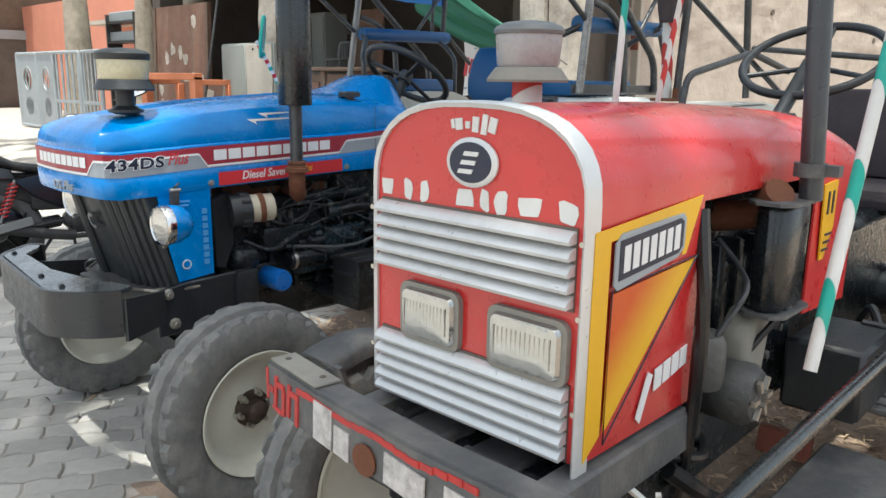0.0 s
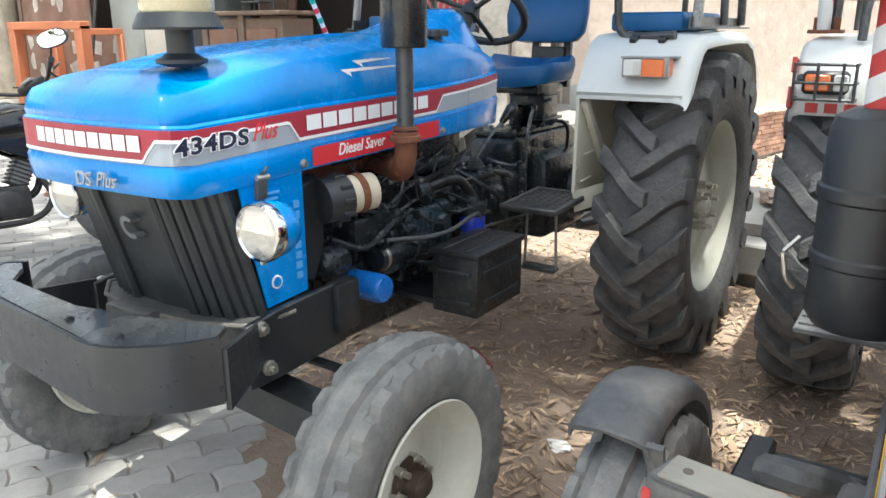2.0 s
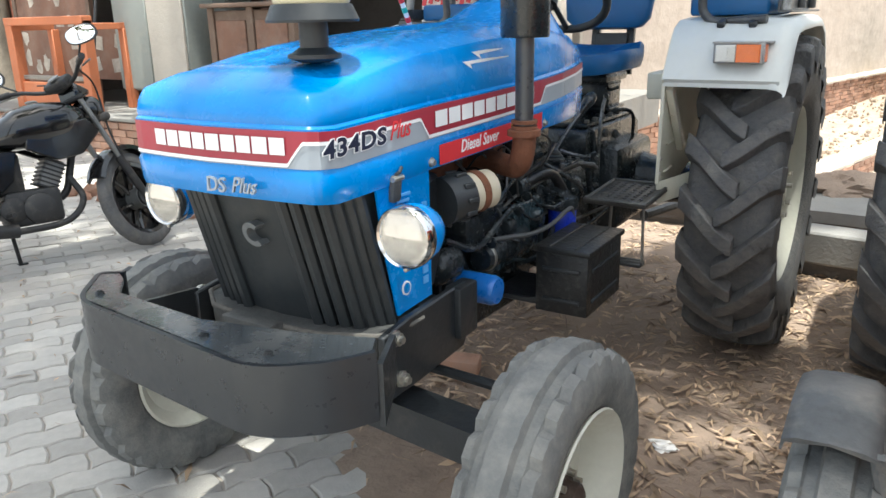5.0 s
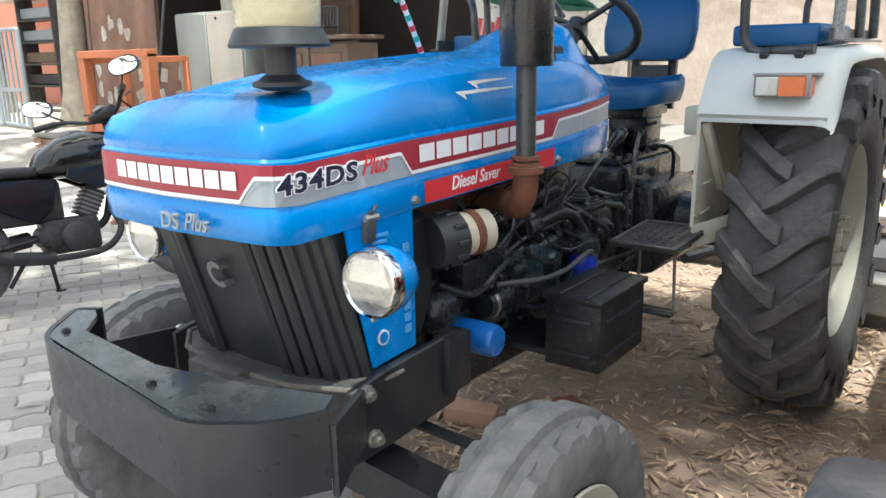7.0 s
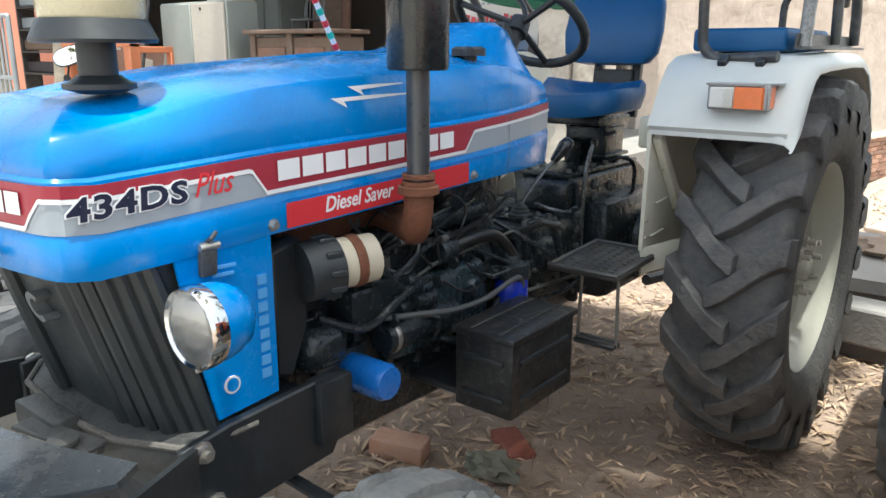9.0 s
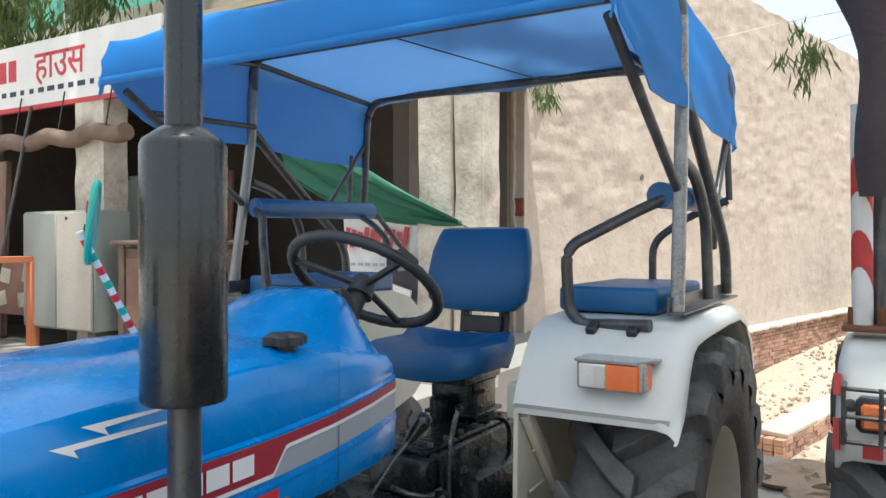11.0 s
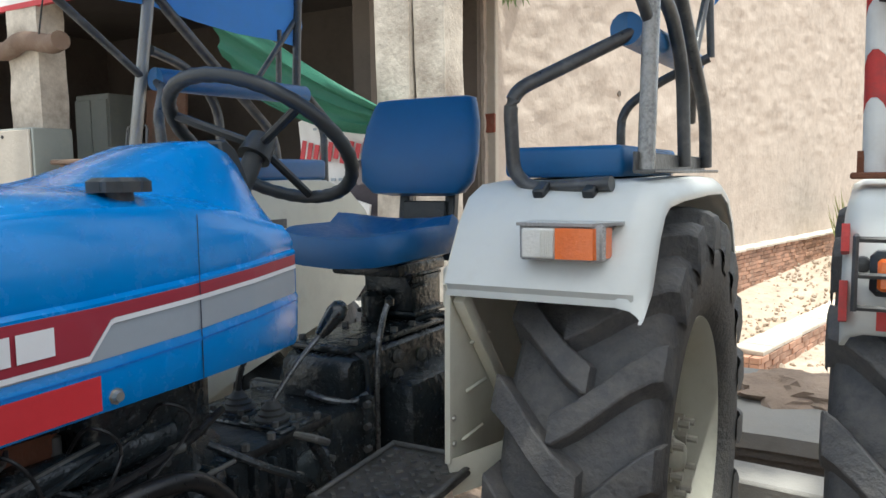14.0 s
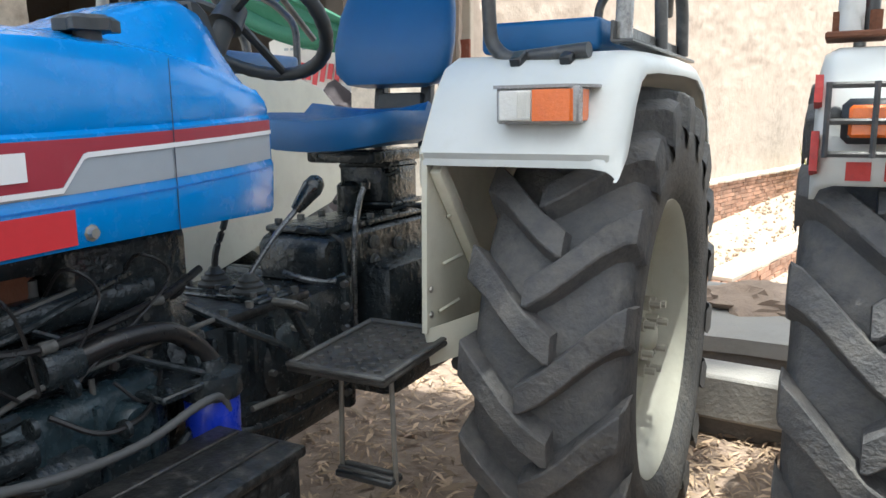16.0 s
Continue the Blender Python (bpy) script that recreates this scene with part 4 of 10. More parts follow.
    cast = part("side_casting", box((0.195, -1.27, 0.69), (0.085, 0.40, 0.19), (0, 0, 0), 0.035, 3), M["blueiron"], t, "oily dark blue engine casting")
    for k in range(4):
        part("casting_rib", box((0.237, -1.42 + 0.10 * k, 0.69), (0.02, 0.018, 0.15), (0, 0, 0), 0.008, 2), M["blueiron"], cast)
    part("casting_boss", turned([(0.001, 0.03), (0.028, 0.03), (0.034, 0.022), (0.038, 0.0)], (0.235, -1.17, 0.72), "x", 20), M["blueiron"], cast)
    part("head_cover", box((0.06, -1.33, 0.985), (0.24, 0.62, 0.05), (0, 0, 0), 0.02, 2), M["grime"], t, "black rocker cover")
    part("tank_bottom", box((0.0, -1.105, 0.95), (0.42, 0.25, 0.15), (0, 0, 0), 0.035, 3), M["grime"], t, "black tank underside below the hood")
    part("tank_bracket", box((0.18, -1.08, 0.87), (0.05, 0.10, 0.10), (0, 0, 0), 0.012, 2), M["grime"], t)
    man = part("intake_manifold", tube([(0.185, -1.60, 0.905), (0.195, -1.50, 0.91), (0.195, -1.08, 0.915)], 0.027, 14, 0.04), M["grime"], t, "black intake pipe along the head")
    for y in (-1.52, -1.33, -1.14):
        part("runner", cyl((0.10, y, 0.93), (0.195, y, 0.912), 0.024, 0.026, 14), M["grime"], man)
        part("flange", box((0.128, y, 0.93), (0.014, 0.085, 0.06), (0, 0, 0), 0.006, 2), M["grime"], man)
    alt = part("alternator", turned([(0.001, -1.755), (0.030, -1.755), (0.046, -1.745), (0.054, -1.73), (0.054, -1.665), (0.046, -1.65), (0.001, -1.645)], (0.215, 0, 0.715), "y", 28), M["grime"], t, "oily dark alternator")
    for k in range(12):
        a = 2 * math.pi * k / 12
        part("fin", box((0.215 + 0.054 * math.cos(a), -1.70, 0.715 + 0.054 * math.sin(a)), (0.008, 0.05, 0.008), (0, -math.degrees(a), 0)), M["grime"], alt)
    part("pulley", turned([(0.02, -1.80), (0.036, -1.798), (0.030, -1.79), (0.036, -1.782), (0.02, -1.78)], (0.215, 0, 0.715), "y", 20), M["grime"], alt)
    gov = part("governor", turned([(0.001, -1.43), (0.035, -1.43), (0.047, -1.42), (0.05, -1.395), (0.044, -1.375), (0.001, -1.37)], (0.205, 0, 0.775), "y", 22), M["grime"], t, "round black governor housing")
    for k in range(6):
        a = 2 * math.pi * k / 6
        part("bolt_head", cyl((0.205 + 0.04 * math.cos(a), -1.435, 0.775 + 0.04 * math.sin(a)), (0.205 + 0.04 * math.cos(a), -1.422, 0.775 + 0.04 * math.sin(a)), 0.006, n=6), M["grimegrey"], gov)
    part("throttle_rod", tube([(0.24, -1.40, 0.80), (0.25, -1.33, 0.825), (0.245, -0.98, 0.84)], 0.0045, 8, 0.02), M["grimegrey"], t, "thin steel throttle rod")
    part("dipstick", tube([(0.20, -1.22, 0.62), (0.225, -1.215, 0.74), (0.215, -1.21, 0.80)], 0.005, 8, 0.03), M["grimegrey"], t)
    for k, y in enumerate((-1.60, -1.24)):
        part("drain_plug", cyl((0.165, y, 0.615 + 0.03 * k), (0.196, y, 0.615 + 0.03 * k), 0.022, 0.02, 8), M["grimegrey"], t)
    for k in range(7):
        part("p_clip", turned([(0.010, -0.005), (0.0155, -0.004), (0.0155, 0.004), (0.010, 0.005)], (0.262 + 0.006 * (k % 3), -1.50 + 0.075 * k, 0.725 + 0.03 * ((k * 5) % 4)), "y", 12), M["grime"], t)
    # battery box on its bracket
    bb = part("battery_box", box((0.4155, -1.215, 0.582), (0.165, 0.285, 0.19), (0, 0, 0), 0.006, 2), M["scuffbox"], t, "black steel battery box with scuffed edges")
    part("lid", box((0.4155, -1.215, 0.683), (0.180, 0.302, 0.018), (0, 0, 0), 0.005, 2), M["scuffbox"], bb, "black lid, dusty and scuffed")
    for x in (0.375, 0.455):
        part("lid_ridge", box((x, -1.215, 0.693), (0.010, 0.28, 0.006), (0, 0, 0), 0.002), M["scuffbox"], bb)
    for z in (0.53, 0.625):
        part("pressed_rib", box((0.4155, -1.359, z), (0.12, 0.010, 0.014), (0, 0, 0), 0.004, 2), M["black"], bb)
        part("pressed_rib", box((0.4995, -1.215, z), (0.010, 0.22, 0.014), (0, 0, 0), 0.004, 2), M["black"], bb)
    part("bracket", box((0.27, -1.215, 0.50), (0.30, 0.22, 0.02), (0, 0, 0), 0.004), M["black"], t)


def build_transmission():
    t = tractor
    part("gearbox", box((0, -0.72, 0.642), (0.36, 0.50, 0.322), (0, 0, 0), 0.03, 2), M["grime"], t, "oily black gearbox")
    part("gearbox_cover", box((0.045, -0.765, 0.806), (0.29, 0.27, 0.02), (0, 0, 0), 0.006, 2), M["scuffbox"], t, "bolted black gearbox cover, edges worn bright")
    part("cover_step", box((0.06, -0.735, 0.818), (0.25, 0.11, 0.012), (0, 0, 0), 0.004), M["grime"], t)
    part("lift_housing", plate([(-0.525, 0.79), (-0.53, 0.89), (-0.50, 0.914), (0.08, 0.914), (0.14, 0.88), (0.15, 0.78)], "x", -0.05, 0.148, 0.016), M["grime"], t, "black lift housing")
    part("rear_axle_case", box((0, -0.12, 0.64), (0.46, 0.46, 0.36), (0, 0, 0), 0.04, 2), M["grime"], t)
    for sg in (1, -1):
        part("axle_trumpet", turned([(0.13, 0.2), (0.10, 0.3), (0.085, 0.5), (0.12, 0.56), (0.12, 0.60), (0.001, 0.60)] if sg > 0 else [(0.13, -0.2), (0.10, -0.3), (0.085, -0.5), (0.12, -0.56), (0.12, -0.60), (0.001, -0.60)], (0, -0.02, 0.635), "x", 20), M["grime"], t)
        part("lower_link", tube([(sg * 0.24, 0.0, 0.46), (sg * 0.36, 0.75, 0.42)], 0.022, 8), M["black"], t)
    part("drawbar", box((0, 0.5, 0.36), (0.09, 0.6, 0.03), (0, 0, 0), 0.004), M["black"], t)
    for x, y in ((0.0, -0.72), (0.12, -0.745)):
        prof = [(0.047, 0.818)]
        for k in range(4):
            r = 0.044 - 0.007 * k
            prof += [(r, 0.822 + k * 0.011), (r - 0.008, 0.828 + k * 0.011)]
        prof += [(0.011, 0.868), (0.001, 0.869)]
        boot = part("gear_boot", turned(prof, (x, y, 0), n=24), M["bootgrey"], t, "ribbed dusty rubber gear boot")
        part("boot_flange", box((x, y, 0.824), (0.104, 0.092, 0.009), (0, 0, 0), 0.003), M["grime"], boot)
        for dx in (-0.042, 0.042):
            for dy in (-0.036, 0.036):
                part("bolt_head", cyl((x + dx, y + dy, 0.828), (x + dx, y + dy, 0.838), 0.007, n=6), M["grimegrey"], boot)
    part("gear_lever", hose([(0.12, -0.745, 0.862), (0.128, -0.73, 0.885), (0.152, -0.69, 0.945), (0.18, -0.645, 1.0)], 0.0062, 8), M["leversteel"], t, "worn steel gear lever")
    part("lever_knob", turned([(0.001, 0), (0.012, 0.002), (0.015, 0.016), (0.019, 0.040), (0.023, 0.062), (0.019, 0.082), (0.009, 0.091), (0.001, 0.092)], (0, 0, 0)), M["satin"], t, "black pear-shaped knob").matrix_basis = look((0.176, -0.652, 0.992), (0.145, -0.70, 0.925))
    part("gear_lever", hose([(0.0, -0.72, 0.862), (0.002, -0.715, 0.90), (0.012, -0.70, 0.95), (0.02, -0.685, 1.0)], 0.0075, 8), M["black"], t)
    part("lever_knob", turned([(0.001, -0.012), (0.014, -0.008), (0.016, 0.004), (0.010, 0.014), (0.001, 0.016)], (0.02, -0.684, 1.005), n=16), M["satin"], t)
    for pts, r in (([(0.165, -0.42, 0.66), (0.168, -0.42, 0.88), (0.165, -0.39, 0.975), (0.166, -0.363, 1.02)], 0.0075),
                   ([(0.06, -0.56, 0.83), (0.11, -0.545, 0.815), (0.15, -0.50, 0.803), (0.168, -0.465, 0.815)], 0.008)):
        part("control_lever", hose(pts, r, 8), M["leversteel"], t, "thin worn control lever")
    part("lever_knob", turned([(0.001, -0.01), (0.011, -0.006), (0.012, 0.01), (0.001, 0.02)], (0.167, -0.36, 1.02), n=12), M["satin"], t)
    part("clutch_pedal", plate([(-1.02, 0.72), (-0.92, 0.63), (-0.86, 0.63), (-0.86, 0.645), (-0.91, 0.65), (-1.0, 0.735)], "x", 0.22, 0.245, 0.003), M["grime"], t, "worn black pedal")
    # flanges, covers, pipes and bolts of the gearbox and the lift
    part("bell_flange", box((0, -0.975, 0.65), (0.42, 0.03, 0.33), (0, 0, 0), 0.012, 2), M["grime"], t)
    part("gearbox_flange", box((0, -0.475, 0.65), (0.38, 0.035, 0.33), (0, 0, 0), 0.010, 2), M["grime"], t)
    for k in range(6):
        part("bolt_head", cyl((0.197, -1.0, 0.53 + 0.054 * k), (0.197, -0.985, 0.53 + 0.054 * k), 0.009, n=6), M["grimegrey"], t)
        part("bolt_head", cyl((0.188, -0.502, 0.53 + 0.054 * k), (0.188, -0.487, 0.53 + 0.054 * k), 0.009, n=6), M["grimegrey"], t)
    sc = part("side_cover", turned([(0.001, 0.012), (0.07, 0.012), (0.082, 0.006), (0.09, 0.0), (0.09, -0.02)], (0.186, -0.70, 0.67), "x", 28), M["grime"], t, "round oily side cover")
    for k in range(8):
        a = 2 * math.pi * k / 8
        part("bolt_head", cyl((0.186, -0.70 + 0.076 * math.cos(a), 0.67 + 0.076 * math.sin(a)), (0.205, -0.70 + 0.076 * math.cos(a), 0.67 + 0.076 * math.sin(a)), 0.0075, n=6), M["grimegrey"], sc)
    for k in range(4):
        part("casting_rib", box((0.183, -0.93 + 0.055 * k, 0.735), (0.03, 0.016, 0.10), (0, 0, 0), 0.006, 2), M["grime"], t)
    lid = part("lift_cover", box((0.05, -0.22, 0.921), (0.185, 0.56, 0.018), (0, 0, 0), 0.008, 2), M["grime"], t, "bolted black lift cover")
    for k in range(6):
        for x in (-0.03, 0.128):
            part("bolt_head", cyl((x, -0.46 + 0.09 * k, 0.927), (x, -0.46 + 0.09 * k, 0.941), 0.010, n=6), M["grimegrey"], lid)
    for y, z in ((-0.30, 0.87), (-0.30, 0.82), (-0.18, 0.85)):
        part("plug", turned([(0.001, 0.016), (0.010, 0.016), (0.012, 0.010), (0.018, 0.008), (0.019, 0)], (0.147, y, z), "x", 12), M["grimegrey"], t)
    for pts, r in (([(0.06, -0.50, 0.925), (0.10, -0.485, 0.922), (0.142, -0.455, 0.90), (0.155, -0.445, 0.86), (0.157, -0.445, 0.66)], 0.0085), ([(0.19, -0.93, 0.62), (0.235, -0.90, 0.60), (0.24, -0.70, 0.585), (0.24, -0.50, 0.60)], 0.008), ([(0.10, -0.12, 0.93), (0.155, -0.10, 0.945), (0.185, -0.06, 0.91), (0.18, -0.05, 0.78)], 0.008)):
        part("oil_line", hose(pts, r, 10), M["grime"], t, "bent black oil pipe")
    part("brake_rod", tube([(0.25, -0.90, 0.645), (0.255, -0.20, 0.60)], 0.006, 8), M["grimegrey"], t, "steel brake rod")
    pd = part("brake_pedal", tube([(0.225, -0.64, 0.62), (0.25, -0.70, 0.70), (0.265, -0.78, 0.80), (0.27, -0.80, 0.82)], 0.011, 8, 0.03), M["grime"], t, "black pedal arm")
    part("pedal_pad", box((0.275, -0.805, 0.83), (0.06, 0.05, 0.014), (-28, 0, 0), 0.004), M["grimegrey"], pd)
    for k in range(8):
        part("nut", cyl((0.178 - 0.26 * (k % 2), -0.885 + 0.036 * (k // 2 * 2), 0.815), (0.178 - 0.26 * (k % 2), -0.885 + 0.036 * (k // 2 * 2), 0.829), 0.009, n=6), M["grimegrey"], t)
    # footboard with studs, stirrup step below
    for sg in (1, -1):
        fb = part("footboard", box((sg * 0.375, -0.655, 0.706), (0.23, 0.31, 0.014), (2.5, 0, 0), 0.006, 2), M["footplate"], t, "black chequered steel footboard, worn and dusty")
        for s in ((0.0, -0.151, 0.23, 0.016), (0.0, 0.151, 0.23, 0.012)):
            part("rim", box((sg * 0.375, -0.655 + s[1], 0.716 + 0.0065 * (1 if s[1] > 0 else -1)), (s[2], s[3], 0.012), (2.5, 0, 0), 0.004), M["grimegrey"], fb)
        for s in (-0.108, 0.108):
            part("rim", box((sg * 0.375 + s, -0.655, 0.716), (0.013, 0.30, 0.011), (2.5, 0, 0), 0.004), M["grimegrey"], fb)
        bm = bmesh.new()
        for i in range(6):
            for j in range(9):
                x, y = sg * 0.375 - 0.078 + i * 0.031, -0.655 - 0.118 + j * 0.0295
                bx(bm, (x, y, 0.7145 + (y + 0.655) * 0.0436), (0.014, 0.0075, 0.006), (0, 0, 40 if (i + j) % 2 else -40))
        tagged(part("studs", bm, M["grimegrey"], fb), kind="stuff")
        st = part("stirrup_step", box((sg * 0.40, -0.735, 0.47), (0.135, 0.05, 0.016), (0, 0, 0), 0.004), M["black"], t, "black stirrup step on thin rods")
        for dy in (-0.012, 0.012):
            part("tread", box((sg * 0.40, -0.735 + dy, 0.48), (0.13, 0.010, 0.008), (0, 0, 0), 0.002), M["grimegrey"], st)
        for dx in (-0.065, 0.065):
            part("rod", tube([(sg * 0.40 + dx, -0.735, 0.465), (sg * 0.40 + dx * 0.9, -0.735, 0.70)], 0.0055, 8), M["steeltube"], st)


FEN = [(-0.585, 1.095), (-0.598, 1.118), (-0.578, 1.155), (-0.53, 1.235), (-0.48, 1.29), (-0.42, 1.314), (-0.30, 1.322), (0.0, 1.328), (0.20, 1.325), (0.33, 1.29), (0.43, 1.215), (0.50, 1.11)]


def build_fender(sg):
    t = tractor
    x0, x1 = 0.458, 0.865
    loops = []
    for i, (y, z) in enumerate(FEN):
        d = Vector(FEN[min(i + 1, len(FEN) - 1)]) - Vector(FEN[max(i - 1, 0)])
        nrm = Vector((-d.y, d.x)).normalized() * -1
        if nrm.y > 0:
            nrm = -nrm
        def at(x, k):
            return (sg * x, y + nrm.x * k, z + nrm.y * k)
        lp = [at(x0, 0), at(x0 + 0.10, 0), at(x1 - 0.055, 0), at(x1 - 0.025, 0.006), at(x1 - 0.006, 0.022), at(x1, 0.036), at(x1 - 0.002, 0.048), at(x1 - 0.008, 0.048), at(x1 - 0.008, 0.036), at(x1 - 0.016, 0.026), at(x1 - 0.03, 0.014), at(x1 - 0.06, 0.006), at(x0 + 0.1, 0.006), at(x0, 0.006)]
        loops.append(lp)
    top = part("fender", tidy(rings(bmesh.new(), loops)), M["white"], t, "white sheet-metal rear fender, lightly dusty")
    inner = [(y, z - 0.003) for y, z in FEN] + [(0.45, 0.95), (0.36, 0.88), (-0.28, 0.72), (-0.44, 0.675), (-0.56, 0.665), (-0.59, 0.74), (-0.585, 0.92)]
    bm = prism(bmesh.new(), inner, "x", sg * (x0 - 0.004), sg * (x0 + 0.003))
    part("inner_sheet", bm, M["cream"], top, "cream inner sheet")
    part("flange", plate([(-0.598, 0.74), (-0.590, 1.10), (-0.584, 1.10), (-0.590, 0.74)], "x", sg * (x0 - 0.004), sg * (x0 + 0.008)), M["cream"], top)
    bm = bmesh.new()
    rings(bm, [[(sg * (x0 + dx), -0.592 + dy, z) for dx, dy in ((0, 0), (0.05, 0.045), (0.10, 0.10), (0.10, 0.106), (0.05, 0.051), (0, 0.006))] for z in (0.66, 0.70, 0.745)])
    for v in bm.verts:
        v.co.y += (0.745 - v.co.z) * 0.25
        v.co.z -= (abs(v.co.x) - x0) * -0.35
    part("flange", tidy(bm), M["cream"], top, "bent cream flange with bolts")
    for z in (0.76, 0.86, 0.96):
        part("pressed_rib", box((sg * (x0 + 0.012), -0.50 + (z - 0.76) * 0.2, z + 0.02), (0.008, 0.10, 0.010), (3, 0, 0), 0.004), M["cream"], top)
    for z in (0.745, 0.80):
        part("rivet", turned([(0.001, 0.006), (0.006, 0.004), (0.008, 0)], (sg * (x0 + 0.004), -0.572, z + 0.03), "x", 8), M["steel"], top)
    part("brace", box((sg * 0.476, -0.46, 0.965), (0.026, 0.035, 0.32), (40, 0, 0), 0.004, 2), M["cream"], top)
    # lamp
    lp = part("side_lamp", plate([(-0.604, 1.174), (-0.606, 1.238), (-0.600, 1.243), (-0.46, 1.243), (-0.46, 1.18), (-0.52, 1.172)], "x", sg * 0.625, sg * 0.785, 0.004), M["lampshell"], t, "white and amber side lamp in a grey shell")
    part("lens", box((sg * 0.666, -0.609, 1.207), (0.066, 0.012, 0.056), (0, 0, 0), 0.003), M["lensclear"], lp, "clear ribbed lens")
    for k in range(8):
        part("lens_rib", box((sg * (0.672 + k * 0.0035), -0.616, 1.207), (0.001, 0.002, 0.046)), M["lensclear"], lp)
    part("lens", plate([(sg * 0.701, -0.617), (sg * 0.701, -0.597), (sg * 0.786, -0.545), (sg * 0.791, -0.56), (sg * 0.772, -0.615)], "z", 1.179, 1.236), M["amber"], lp, "amber lens")
    part("shell_top", plate([(sg * 0.622, -0.612), (sg * 0.770, -0.612), (sg * 0.806, -0.545), (sg * 0.80, -0.46), (sg * 0.622, -0.49)], "z", 1.239, 1.245), M["lampshell"], lp)
    # seat cushion on the fender and the guard round it
    part("fender_cushion", box((sg * 0.60, -0.05, 1.362), (0.28, 0.52, 0.07), (0, 0, 0), 0.014, 3), M["seat"], t, "blue vinyl cushion on the fender")
    ang = part("angle_bar", box((sg * 0.80, 0.01, 1.338), (0.045, 0.76, 0.008), (0, 0, 0), 0.002), M["tube"], t, "dark angle bar bolted to the fender")
    part("web", box((sg * 0.78, 0.01, 1.358), (0.008, 0.76, 0.042), (0, 0, 0), 0.002), M["tube"], ang)
    g = part("guard_rail", tube([(sg * 0.76, -0.46, 1.315), (sg * 0.575, -0.43, 1.305), (sg * 0.535, -0.425, 1.34), (sg * 0.535, -0.445, 1.505), (sg * 0.70, -0.28, 1.615), (sg * 0.775, -0.25, 1.65)], 0.0155, 12, 0.045), M["tube"], t, "bent black tube guard")
    for x in (0.585, 0.69):
        part("clamp", box((sg * (x + 0.03), -0.462, 1.294), (0.026, 0.045, 0.04), (25, 0, 0), 0.004), M["black"], g)
    part("guard_rail", tube([(sg * 0.555, 0.32, 1.31), (sg * 0.555, 0.32, 1.52), (sg * 0.66, 0.34, 1.60), (sg * 0.795, 0.36, 1.66)], 0.0135, 12, 0.05), M["tube"], t, "bent black tube guard")
    arm = part("arm_pad", hose([(sg * 0.735, -0.25, 1.645), (sg * 0.735, -0.23, 1.645), (sg * 0.735, 0.38, 1.655), (sg * 0.735, 0.40, 1.655)], 0.036, 14, 3), M["seat"], t, "blue vinyl arm pad on a tube")
    part("pad_tube", tube([(sg * 0.735, -0.27, 1.645), (sg * 0.735, 0.46, 1.655), (sg * 0.70, 0.62, 1.50)], 0.013, 10), M["tube"], arm)
    # canopy legs
    part("canopy_post", tube([(sg * 0.795, -0.335, 1.335), (sg * 0.785, -0.25, 1.89), (sg * 0.78, -0.245, 2.12)], 0.0185, 12), M["wrap"] if sg > 0 else M["steeltube"], t, "tube post in clear plastic wrap" if sg > 0 else "bare steel tube post")
    part("canopy_post", tube([(sg * 0.795, 0.34, 1.35), (sg * 0.795, 0.32, 1.50), (sg * 0.79, -0.15, 1.86), (sg * 0.785, -0.24, 1.93)], 0.0175, 12, 0.1), M["tube"], t, "bent black tube post")
    part("canopy_post", tube([(sg * 0.795, 0.05, 1.35), (sg * 0.79, 0.03, 1.60), (sg * 0.79, -0.11, 1.71), (sg * 0.785, -0.25, 1.74)], 0.0165, 12, 0.08), M["tube"], t, "bent black tube brace")
    part("canopy_strut", tube([(sg * 0.785, -0.29, 1.655), (sg * 0.765, -0.80, 1.985)], 0.0125, 10), M["tube"], t, "dark diagonal strut")
    part("canopy_strut", tube([(sg * 0.80, 0.36, 1.66), (sg * 0.79, 0.36, 1.90)], 0.011, 10), M["tube"], t)
    part("canopy_strut", tube([(sg * 0.79, 0.16, 1.62), (sg * 0.785, 0.45, 1.95)], 0.011, 10), M["tube"], t)


